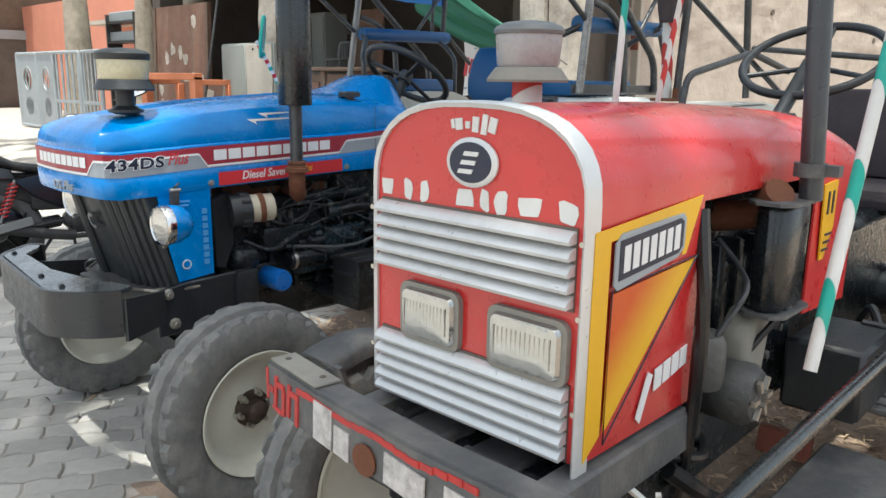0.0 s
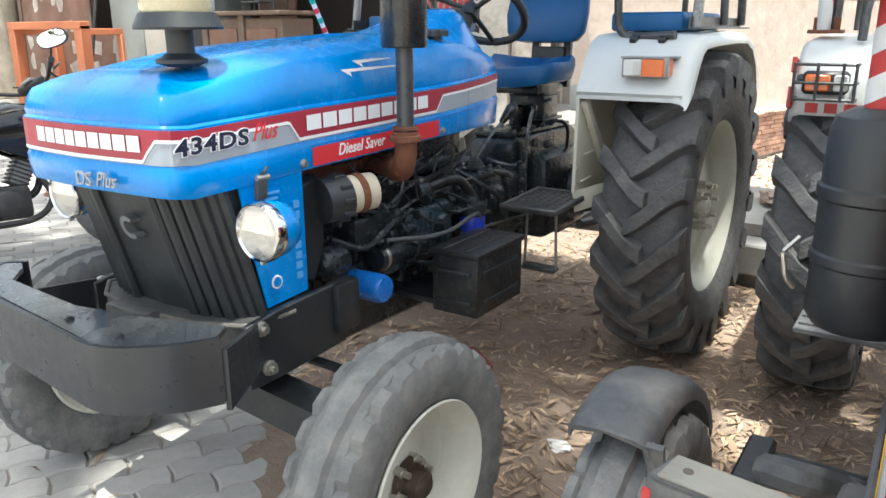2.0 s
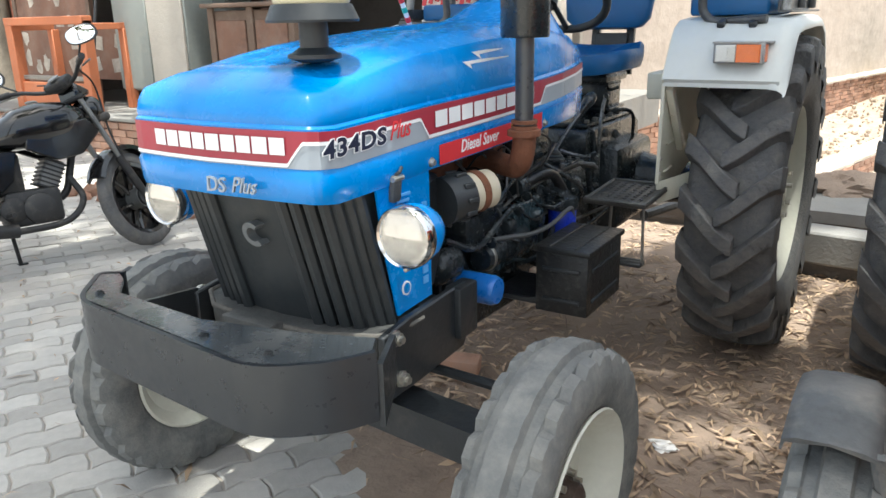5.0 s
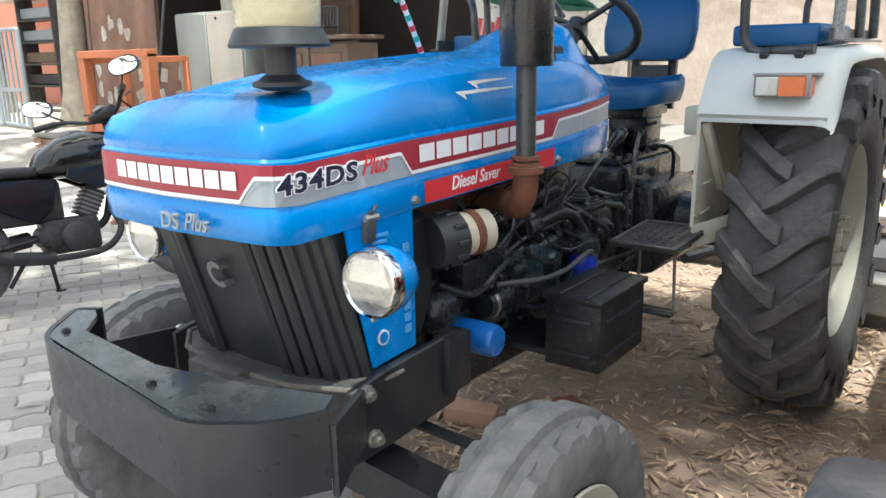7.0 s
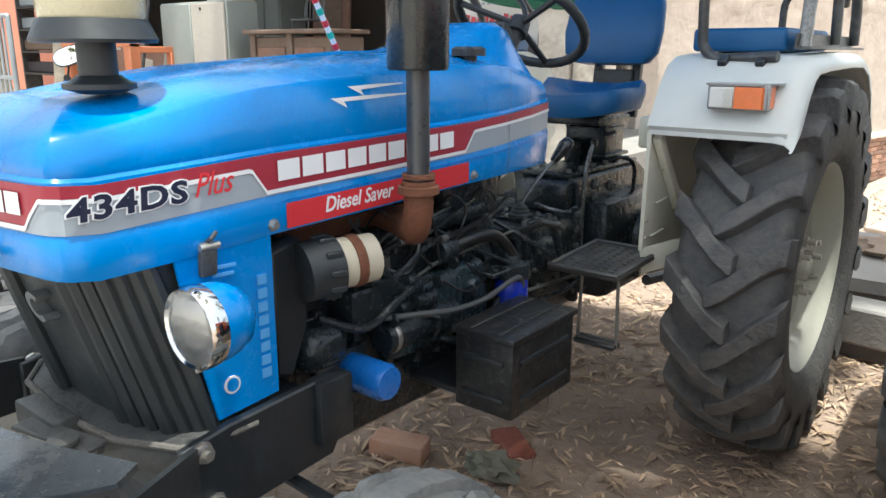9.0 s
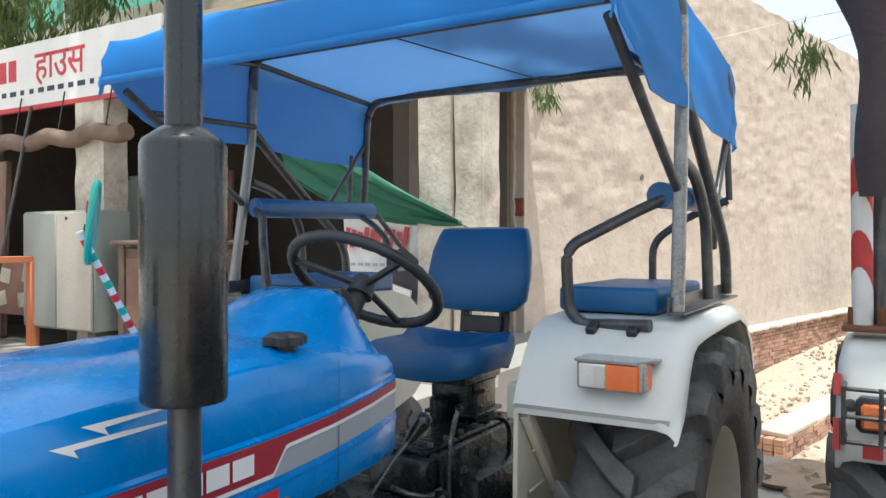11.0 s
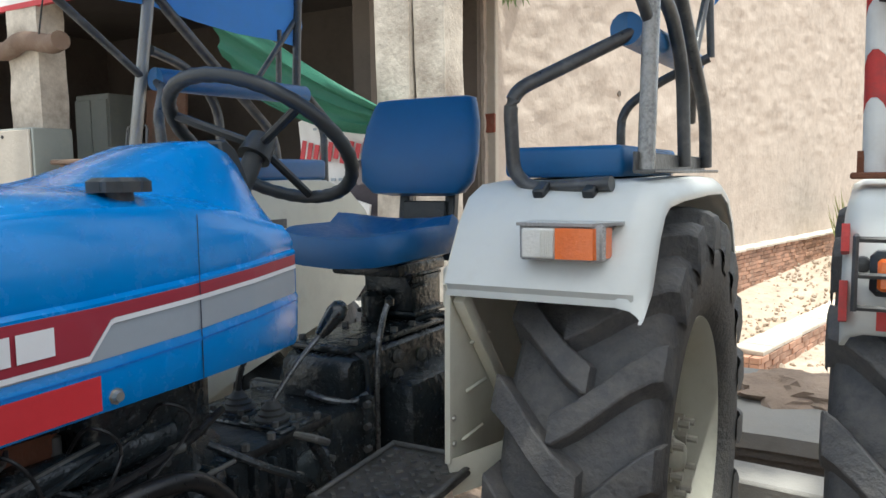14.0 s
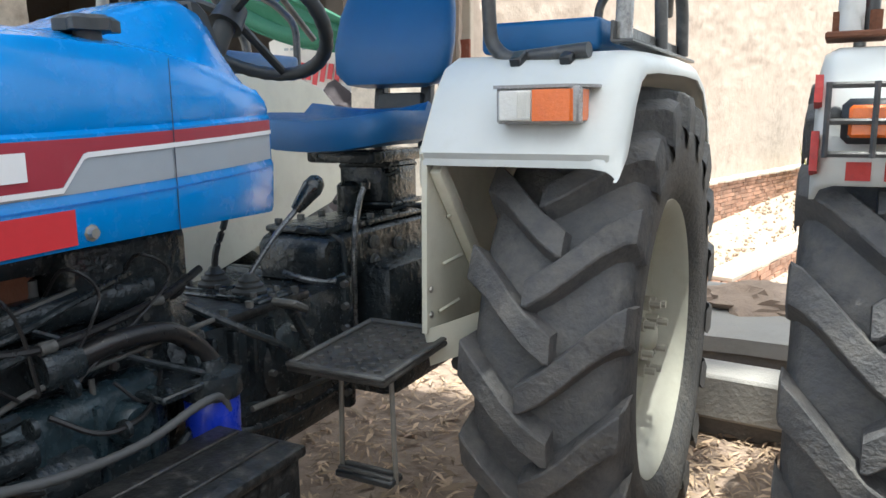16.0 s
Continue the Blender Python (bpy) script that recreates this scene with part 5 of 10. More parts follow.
def build_seat():
    t = tractor
    loops = []
    for k, (z, w, y) in enumerate(((1.275, 0.10, 0.045), (1.285, 0.155, 0.025), (1.32, 0.19, 0.015), (1.40, 0.20, 0.025), (1.49, 0.192, 0.05), (1.545, 0.175, 0.07), (1.565, 0.165, 0.08), (1.572, 0.14, 0.095))):
        th = 0.035 if 0 < k < 7 else 0.012
        lp = []
        for a in range(24):
            u = 2 * math.pi * a / 24
            cx, cyy = math.cos(u), math.sin(u)
            px = math.copysign(abs(cx) ** 0.35, cx) * w
            py = math.copysign(abs(cyy) ** 0.6, cyy) * th
            lp.append((0.02 + px, y + py + 0.25 * px * px, z))
        loops.append(lp)
    part("seat_back", tidy(rings(bmesh.new(), loops)), M["seat"], t, "blue vinyl seat back")
    loops = []
    for z, k in ((1.105, 0.80), (1.11, 0.96), (1.135, 1.0), (1.165, 0.99), (1.185, 0.93), (1.188, 0.7), (1.178, 0.3)):
        lp = []
        for a in range(32):
            u = 2 * math.pi * a / 32
            cx, cyy = math.cos(u), math.sin(u)
            px = math.copysign(abs(cx) ** 0.5, cx) * 0.215 * k
            py = math.copysign(abs(cyy) ** 0.5, cyy) * 0.19 * k
            lp.append((0.03 + px, -0.235 + py, z + 0.5 * px * px + (0.03 if py > 0.1 else 0) * k - 0.06 * max(0, -py - 0.1)))
        loops.append(lp)
    part("seat_pan", tidy(rings(bmesh.new(), loops)), M["seat"], t, "blue vinyl seat cushion with a sagging cover")
    for x in (-0.05, 0.11):
        part("seat_bracket", box((x, 0.07, 1.20), (0.035, 0.03, 0.24), (-8, 0, 0), 0.004), M["black"], t)
    part("seat_plate", box((0.03, 0.055, 1.23), (0.15, 0.02, 0.06), (-8, 0, 0), 0.004), M["black"], t)
    part("seat_base", box((0.02, -0.13, 1.085), (0.22, 0.26, 0.035), (0, 0, 0), 0.01, 2), M["grime"], t)
    sus = part("seat_suspension", box((0.0, -0.03, 1.0), (0.17, 0.17, 0.15), (0, 0, 0), 0.015, 2), M["grime"], t, "black seat suspension housing")
    for k in range(2):
        part("fold", box((0.0, -0.03, 0.945 + 0.105 * k), (0.20 - 0.03 * k, 0.20 - 0.03 * k, 0.014), (0, 0, 0), 0.005, 2), M["grime"], sus)
    part("damper", turned([(0.001, 0.93), (0.03, 0.93), (0.034, 0.945), (0.034, 1.0), (0.02, 1.012), (0.001, 1.012)], (-0.02, -0.16, 0), n=20), M["grime"], sus, "round black damper")
    part("adjuster", tube([(0.07, -0.10, 1.04), (0.11, -0.16, 1.03), (0.15, -0.17, 1.045)], 0.007, 8, 0.02), M["grime"], sus)
    part("tool_box", box((0.375, -0.30, 1.075), (0.07, 0.2, 0.10), (0, 0, 0), 0.01, 2), M["cream"], t, "small cream box beside the seat")
    part("maker_plate", box((-0.418, -0.10, 1.19), (0.004, 0.08, 0.03)), M["grimegrey"], t, "small dark plate")
    # steering
    hub = Vector((0.06, -0.690, 1.402))
    nrm = Vector((0.0, 0.60, 0.80)).normalized()
    u = Vector((1, 0, 0))
    v = nrm.cross(u).normalized()
    R = 0.205
    rim = [hub + nrm * 0.012 + R * (u * math.cos(a) + v * math.sin(a)) for a in np.linspace(0, 2 * math.pi, 73)[:-1]]
    bm = bmesh.new()
    loops = []
    for i, p in enumerate(rim):
        a = 2 * math.pi * i / 72
        out = (u * math.cos(a) + v * math.sin(a))
        rr = 0.0145 + (0.0016 if i % 2 else 0)
        loops.append([p + rr * (out * math.cos(b) + nrm * math.sin(b)) for b in np.linspace(0, 2 * math.pi, 11)[:-1]])
    rings(bm, loops + [loops[0]], cap0=False, cap1=False)
    bmesh.ops.remove_doubles(bm, verts=bm.verts, dist=1e-5)
    sw = part("steering_wheel", tidy(bm), M["plastic"], t, "black steering wheel with a ridged grip")
    for a in (90, 210, 330):
        a = math.radians(a)
        part("spoke", tube([hub, hub + nrm * 0.012 + R * (u * math.cos(a) + v * math.sin(a))], 0.010, 8), M["plastic"], sw)
    part("hub", cyl(hub - nrm * 0.03, hub + nrm * 0.02, 0.036, 0.03, 20), M["plastic"], sw)
    part("steering_column", tube([hub - nrm * 0.02, (0.05, -0.80, 1.22)], 0.022, 14), M["plastic"], t, "black steering column")


def build_canopy():
    t = tractor
    # cloth: rows along y, columns across x; y, height of the crown, drop of the side drape
    sect = [(-0.862, 2.005, 0.05), (-0.868, 2.03, 0.06), (-0.862, 2.08, 0.08), (-0.848, 2.125, 0.10), (-0.80, 2.158, 0.15), (-0.72, 2.17, 0.23), (-0.6, 2.185, 0.29), (-0.4, 2.215, 0.31), (-0.24, 2.235, 0.32),
            (-0.05, 2.215, 0.31), (0.15, 2.20, 0.31), (0.32, 2.19, 0.30), (0.46, 2.18, 0.30), (0.49, 2.165, 0.29), (0.497, 2.145, 0.27)]
    rows = []
    for i, (y, zc, drop) in enumerate(sect):
        mid = []
        for j in range(25):
            s = -1 + 2 * j / 24
            z = zc - (0.035 * abs(s) ** 6 if 3 < i < 14 else 0.0)
            z += 0.003 * math.sin(19 * s + i * 2.7) + 0.006 * math.sin(7 * s + i * 1.3) * (1 if i > 2 else 0.4)
            mid.append(Vector((s * 0.775, y, z)))
        rt, lf = [], []
        for k in range(1, 7):
            q = k / 6
            wob = 0.007 * math.sin(i * 1.9 + k * 0.8) + 0.006 * math.sin(i * 4.3 + k * 2.1)
            rt.append(Vector((0.775 + 0.022 * q ** 0.4 + wob, y, mid[-1].z - drop * q)))
            lf.append(Vector((-0.775 - 0.022 * q ** 0.4 + wob, y, mid[0].z - drop * q)))
        rows.append(lf[::-1] + mid + rt)
    bm = bmesh.new()
    rings(bm, rows, close=False, cap0=False, cap1=False)
    bmesh.ops.subdivide_edges(bm, edges=bm.edges[:], cuts=1, use_grid_fill=True, smooth=0.4)
    bmesh.ops.recalc_face_normals(bm, faces=bm.faces)
    cloth = part("canopy_cloth", bm, M["canvas"], t, "bright blue canvas canopy", smooth=60)
    cloth.modifiers.new("thickness", "SOLIDIFY").thickness = 0.003
    part("front_hem", tube([(-0.775, -0.862, 2.004), (0.775, -0.862, 2.004)], 0.0125, 10), M["canvas"], cloth, "rolled blue hem")
    part("front_hoop", tube([(-0.78, -0.245, 2.08), (-0.775, -0.245, 2.205), (0.775, -0.245, 2.205), (0.78, -0.245, 2.08)], 0.0185, 12, 0.11), M["tube"], t, "blue-black canopy hoop")
    part("rear_hoop", tube([(-0.78, 0.44, 1.68), (-0.775, 0.47, 2.16), (0.775, 0.47, 2.16), (0.78, 0.46, 1.92)], 0.0165, 12, 0.11), M["tube"], t, "blue-black canopy hoop")
    for x in (-0.765, 0.765):
        part("side_bar", tube([(x, -0.85, 2.02), (x, -0.80, 2.10), (x, -0.245, 2.18), (x, 0.47, 2.14)], 0.011, 10, 0.05), M["tube"], t)
        part("side_bar", tube([(x, -0.70, 1.93), (x, -0.25, 1.945)], 0.010, 10), M["tube"], t)
    part("rope", tube([(-0.10, -0.60, 2.15), (0.10, 0.46, 2.15)], 0.0025, 6), M["navy"], t)


M["scuffbox"] = mat("scuffed_box_paint", (0.012, 0.0125, 0.013), 0.38, 0, 0.4, 7, 0.4, 45, dust=0.3, dustcol=(0.22, 0.205, 0.185), dscale=42)
M["lampshell"] = mat("smoky_clear_plastic", (0.30, 0.29, 0.28), 0.25, 0, 0.1, 20, 0.1, 60, coat=0.5)
M["canvas"] = thin("blue_canvas", (0.012, 0.245, 0.68), (0.42, 0.62, 0.84), 0.45, 0.6, 0.25, 220)
build_engine()
build_transmission()
build_fender(1)
build_fender(-1)
build_seat()
build_canopy()


def build_mirror():
    rod = part("mirror_rod", tube([(-0.20, -1.19, 1.30), (-0.20, -1.33, 1.54)], 0.008, 8), M["whitedecal"], tractor, "red, white and teal banded mirror rod")
    for k in range(8):
        a = Vector((-0.20, -1.19, 1.30)).lerp(Vector((-0.20, -1.33, 1.54)), k / 8)
        b = Vector((-0.20, -1.19, 1.30)).lerp(Vector((-0.20, -1.33, 1.54)), (k + 0.5) / 8)
        part("band", cyl(a, b, 0.0092, n=8), M["red" if k % 2 else "tealband"], rod)
    mir = part("mirror", bmesh.new(), M["tealband"], tractor, "oval mirror in a teal frame")
    oval = [(0.05 * math.cos(a), 0, 0.085 * math.sin(a)) for a in [2 * math.pi * i / 28 for i in range(29)]]
    part("mirror_frame", tube(oval, 0.008, 8), M["tealband"], mir, "teal frame")
    part("mirror_back", turned([(0.001, 0.012), (0.03, 0.01), (0.046, 0.0), (0.046, -0.004), (0.001, -0.004)], (0, 0, 0), "y", 28), M["grey"], mir).matrix_basis = Matrix.Diagonal((1, 1, 1.75, 1))
    for z, m in ((0.03, "red"), (-0.02, "navy")):
        part("mark", box((0.0, 0.0135, z), (0.03, 0.003, 0.02), (0, 20, 0)), M[m], mir)
    mir.matrix_basis = pose(-0.20, -1.30, 1.56, 6, 0, 140)


M["tealband"] = mat("teal_paint", (0.03, 0.42, 0.33), 0.4, 0, 0.1, 6, 0.05, 40)
build_mirror()


def build_clutter():
    """Fuel lines, bolt heads, clips and levers on the engine's near side."""
    r = random.Random(11)
    for k in range(4):
        y = -1.52 + 0.13 * k
        part("injector_line", hose([(0.19, y, 0.93), (0.235, y + 0.01, 0.98), (0.25, y + 0.05, 0.93), (0.255, -1.35 + 0.03 * k, 0.82)], 0.003, 6), M["hose"], tractor, "thin dark fuel line")
        part("injector", turned([(0.001, 0), (0.014, 0), (0.014, 0.02), (0.009, 0.026), (0.009, 0.06), (0.001, 0.062)], (0.17, y, 0.90), "z", 10), M["grimegrey"], tractor)
    for k in range(5):
        y, z = r.uniform(-1.55, -1.0), r.uniform(0.62, 0.90)
        a = Vector((0.24, y, z))
        b = a + Vector((r.uniform(-0.02, 0.03), r.uniform(0.10, 0.26), r.uniform(-0.10, 0.06)))
        m1 = a.lerp(b, 0.33) + Vector((0.02, 0, -0.035))
        m2 = a.lerp(b, 0.7) + Vector((0.015, 0, -0.03))
        part("thin_pipe", hose([a, m1, m2, b], r.uniform(0.003, 0.0055), 6), M["hose"], tractor)
    harness = [(0.235, -1.72, 0.93), (0.25, -1.60, 0.885), (0.245, -1.45, 0.90), (0.25, -1.30, 0.88), (0.24, -1.10, 0.90), (0.22, -0.98, 0.93)]
    hn = part("wiring_harness", hose(harness, 0.007, 8), M["hose"], tractor, "taped black wiring harness")
    for p in harness[1:-1]:
        part("tape", cyl((p[0], p[1] - 0.012, p[2]), (p[0], p[1] + 0.012, p[2]), 0.0095, n=10), M["grimegrey"], hn)


build_clutter()

# ---- the place round the tractors ----
rng = random.Random(7)
M.update(
    dirt=mat("brown_dirt", (0.28, 0.208, 0.158), 0.95, 0, 0.3, 1.6, 0.8, 45, dust=0.45, dustcol=(0.375, 0.29, 0.225), dscale=3),
    gravel=mat("pale_rubble", (0.36, 0.29, 0.225), 0.95, 0, 0.3, 2.2, 0.9, 30, dust=0.4, dustcol=(0.46, 0.39, 0.32), dscale=6),
    joint=mat("sandy_joint", (0.40, 0.36, 0.315), 0.95, 0, 0.2, 2, 0.4, 60),
    paver=mat("grey_paver", (0.43, 0.41, 0.38), 0.9, 0, 0.14, 2.5, 0.25, 120, dust=0.55, dustcol=(0.51, 0.455, 0.395), dscale=2.0, piece=0.2),
    plaster=mat("buff_plaster", (0.40, 0.335, 0.285), 0.93, 0, 0.2, 0.8, 1.0, 13, dust=0.8, dustcol=(0.54, 0.465, 0.40), dscale=4),
    peel=mat("peeling_whitewash", (0.60, 0.54, 0.46), 0.9, 0, 0.2, 3, 0.5, 30, dust=0.62, dustcol=(0.15, 0.105, 0.075), dscale=2.4),
    jambplaster=mat("grey_plaster", (0.50, 0.45, 0.385), 0.93, 0, 0.12, 2, 0.4, 30, dust=0.3),
    concrete=mat("grey_concrete", (0.255, 0.245, 0.228), 0.9, 0, 0.15, 2.5, 0.35, 60, dust=0.4, dustcol=(0.30, 0.265, 0.22), dscale=3),
    darkconcrete=mat("dark_concrete", (0.12, 0.11, 0.1), 0.95, 0, 0.3, 3, 0.6, 40, dust=0.3),
    brick=mat("dusty_brick", (0.36, 0.2, 0.135), 0.9, 0, 0.2, 6, 0.4, 60, dust=0.45, dustcol=(0.4, 0.32, 0.26), piece=0.35),
    redbrick=mat("red_brick", (0.23, 0.07, 0.045), 0.9, 0, 0.2, 8, 0.4, 60, dust=0.3),
    palebrick=mat("limewashed_brick", (0.56, 0.49, 0.41), 0.9, 0, 0.15, 5, 0.3, 50, dust=0.3, piece=0.2),
    # dark tone that puts the shade of rooms, openings and gaps into colour
    inside=mat("dark_shade_tone", (0.12, 0.10, 0.085), 0.95, 0, 0.3, 1.5, 0.3, 30),
    pink=mat("salmon_wall_paint", (0.62, 0.25, 0.17), 0.85, 0, 0.12, 1.5, 0.15, 30, dust=0.25, dustcol=(0.6, 0.4, 0.32)),
    turq=mat("turquoise_wall_paint", (0.13, 0.42, 0.33), 0.8, 0, 0.12, 1.2, 0.15, 30, dust=0.2, dustcol=(0.35, 0.45, 0.4)),
    rail=mat("cream_railing_paint", (0.66, 0.64, 0.58), 0.7, 0, 0.1, 4, 0.1, 40, dust=0.3),
    greysteel=mat("grey_cabinet_paint", (0.29, 0.31, 0.285), 0.5, 0, 0.1, 2, 0.08, 50, dust=0.35, dustcol=(0.4, 0.37, 0.31)),
    gatesteel=mat("silver_gate_paint", (0.34, 0.37, 0.39), 0.5, 0.2, 0.12, 3, 0.1, 50, dust=0.3),
    brownboard=mat("brown_board", (0.20, 0.105, 0.07), 0.75, 0, 0.3, 2, 0.15, 30, dust=0.45, dustcol=(0.30, 0.235, 0.19), dscale=3.5),
    orange=mat("orange_frame_paint", (0.52, 0.17, 0.075), 0.65, 0, 0.15, 4, 0.1, 40, dust=0.25),
    wood=mat("old_wood", (0.16, 0.105, 0.075), 0.75, 0, 0.25, 3, 0.2, 40, dust=0.35, dustcol=(0.3, 0.25, 0.2)),
    signwhite=mat("sign_white", (0.74, 0.72, 0.7), 0.6, 0, 0.06, 2, 0.05, 30, dust=0.2),
    signred=mat("sign_red", (0.5, 0.05, 0.06), 0.6, 0, 0.1, 4, 0.0, 30, dust=0.2, dustcol=(0.6, 0.3, 0.3)),
    tarp=thin("green_tarp", (0.03, 0.16, 0.10), (0.03, 0.2, 0.12), 0.2, 0.6, 0.5, 60),
    bark=mat("mottled_bark", (0.34, 0.29, 0.23), 0.9, 0, 0.25, 5, 0.4, 20, dust=0.5, dustcol=(0.13, 0.11, 0.09), dscale=3),
    leaf=thin("grey_green_leaf", (0.085, 0.125, 0.045), (0.16, 0.24, 0.05), 0.35, 0.5, 0.1, 40, island=0.3),
    grass=thin("dry_grass_blade", (0.22, 0.24, 0.09), (0.3, 0.32, 0.1), 0.35, 0.6, 0.1, 40, island=0.3),
    litter=mat("dead_leaf", (0.40, 0.285, 0.19), 0.85, 0, 0.2, 8, 0.1, 60, island=0.5),
    ragcloth=mat("muddy_rag", (0.17, 0.165, 0.125), 0.9, 0, 0.3, 9, 0.4, 60, dust=0.4, dustcol=(0.28, 0.24, 0.19)),
    cloth=mat("dark_cloth", (0.06, 0.05, 0.055), 0.9, 0, 0.3, 8, 0.4, 60),
    wire=mat("black_cable", (0.02, 0.02, 0.02), 0.6, 0, 0.1, 5, 0.0, 30),
)


def setting(name, bm, material, label, category):
    return tagged(part(name, bm, material), label, category, "", "structure")


def smooth_step(a, b, v):
    q = min(1.0, max(0.0, (v - a) / (b - a)))
    return q * q * (3 - 2 * q)


WALL_A = radians(14.3)                                    # the long wall leans this far from +y
WDIR = Vector((math.sin(WALL_A), math.cos(WALL_A), 0))
WNRM = Vector((math.cos(WALL_A), -math.sin(WALL_A), 0))
WROOT = Vector((-2.70, 6.08, 0))


def paver_edge(y):
    """x of the border between the pavers and the dirt."""
    return -0.35 - 0.44 * (y + 1.6) if y > -1.6 else -0.35 - 1.0 * (y + 1.6)


def ground_height(x, y):
    drop = smooth_step(2.7, 5.6, y) * smooth_step(-3.4, -2.6, x)
    low = -0.95 + 0.45 * smooth_step(11.5, 18, y) * smooth_step(2.5, -0.5, x)
    ramp = 0.33 * smooth_step(-7.2, -9.5, x) * smooth_step(-1.5, 2.2, y)
    return drop * low + ramp


def build_ground():
    def axis(lo, hi, step):
        out = list(np.arange(lo, hi, step))
        d, v = step, lo
        while v > -320:
            d *= 1.35
            v -= d
            out.insert(0, v)
        d, v = step, out[-1]
        while v < 320:
            d *= 1.35
            v += d
            out.append(v)
        return out
    xs, ys = axis(-4.5, 4.2, 0.09), axis(-4.2, 5.0, 0.09)
    vs, fs = [], []
    for y in ys:
        for x in xs:
            z = ground_height(x, y)
            d = smooth_step(0.0, 0.25, x - paver_edge(y)) if x > -3.2 else 0.0
            n = noise.noise((x * 1.7, y * 1.7, 0.3)) * 0.022 + noise.noise((x * 7, y * 7, 2.2)) * 0.010
            vs.append((x, y, z - (0.008 + 0.037 * smooth_step(-5.0, -6.5, x)) * (1 - d) + n * d + (0.0 if y < 4.5 else 0.05 * noise.noise((x, y, 5)))))
    w = len(xs)
    mi = []
    for j in range(len(ys) - 1):
        for i in range(w - 1):
            fs.append((j * w + i, j * w + i + 1, (j + 1) * w + i + 1, (j + 1) * w + i))
            cx, cyy = (xs[i] + xs[i + 1]) / 2, (ys[j] + ys[j + 1]) / 2
            mi.append(1 if cyy > 4.6 and cx > -3 else 2 if cx < paver_edge(cyy) + 0.05 else 0)
    me = bpy.data.meshes.new("ground")
    me.from_pydata(vs, [], fs)
    for k in ("dirt", "gravel", "joint"):
        me.materials.append(M[k])
    me.polygons.foreach_set("material_index", mi)
    me.polygons.foreach_set("use_smooth", [True] * len(fs))
    ob = new("ground", me)
    tagged(ob, "brown dirt ground falling to a sunlit rubble lot", "ground", "", "structure")


def slivers(name, rows, material, label, category):
    """Thin bent blades: rows of (place, along, side, half width, bend)."""
    vs, fs = [], []
    for p, a, s, w, b in rows:
        k = len(vs)
        n = a.cross(s).normalized()
        m = p + a * 0.5 + n * b
        vs += [p, m - s * w, m + s * w, p + a]
        fs += [(k, k + 1, k + 2), (k + 1, k + 3, k + 2)]
    me = bpy.data.meshes.new(name)
    me.from_pydata([tuple(v) for v in vs], [], fs)
    me.materials.append(material)
    ob = new(name, me)
    return tagged(ob, label, category, "", "stuff") if category else tagged(ob, label)


def rand_dir():
    while True:
        v = Vector((rng.uniform(-1, 1), rng.uniform(-1, 1), rng.uniform(-1, 1)))
        if 0.05 < v.length < 1:
            return v.normalized()


def hanging(centre, radius, clumps, per, long=0.17, wide=0.014, droop=0.75):
    """Drooping leaves in clumps inside an ellipsoid."""
    rows = []
    for _ in range(clumps):
        d = rand_dir() * rng.uniform(0.35, 1) ** 0.6
        c = Vector(centre) + Vector((d.x * radius[0], d.y * radius[1], d.z * radius[2]))
        sp = rng.uniform(0.18, 0.5) * min(1.0, radius[2] / 0.6)
        for _ in range(per):
            p = c + rand_dir() * rng.uniform(0, sp)
            a = (rand_dir() * (1 - droop) + Vector((0, 0, -droop)) + rand_dir() * 0.3).normalized() * long * rng.uniform(0.6, 1.25)
            s = a.cross(rand_dir()).normalized()
            rows.append((p, a, s, wide * rng.uniform(0.7, 1.3), rng.uniform(-0.02, 0.02)))
    return rows


def tree(at, height, lean, r, crown, label):
    t = thing("tree", at, label, "tree")
    pts = [Vector((lean[0] * q ** 1.3 * height + 0.06 * math.sin(q * 9), lean[1] * q ** 1.3 * height, q * height)) for q in [i / 14 for i in range(15)]]
    bm = bmesh.new()
    loops = []
    for i, p in enumerate(pts):
        rr = r * (1.25 - 0.85 * i / 14) * (1.35 if i == 0 else 1)
        loops.append([p + Vector((rr * math.cos(a) * (1 + 0.08 * math.sin(3 * a + i)), rr * math.sin(a), 0)) for a in [2 * math.pi * k / 14 for k in range(14)]])
    trunk = part("trunk", tidy(rings(bm, loops)), M["bark"], t, "mottled pale bark trunk", smooth=70)
    rows = []
    for (c, rad, clumps, per, long, wide) in crown:
        cl = Vector(c) - Vector(at)
        near = min(pts[5:], key=lambda p: (p - cl).length + 0.4 * abs(p.z - cl.z + 1))
        tip = cl + Vector((0, 0, rad[2] * 0.2))
        mid = (near + tip) / 2 + Vector((0, 0, 0.35))
        bm = bmesh.new()
        path = smooth_path([near, mid, tip], 5)
        lp = []
        for i, p in enumerate(path):
            rr = r * (0.42 if rad[2] > 0.6 else 0.06) * (1 - 0.8 * i / len(path))
            lp.append([p + Vector((rr * math.cos(a), rr * math.sin(a) * 0.8, rr * 0.6 * math.sin(a))) for a in [2 * math.pi * k / 8 for k in range(8)]])
        part("limb", tidy(rings(bm, lp)), M["bark"], trunk)
        rows += hanging(cl, rad, clumps, per, long, wide)
    crown_ob = slivers("crown", rows, M["leaf"], "narrow grey-green drooping leaves", "")
    crown_ob.parent = t
    return t


build_ground()

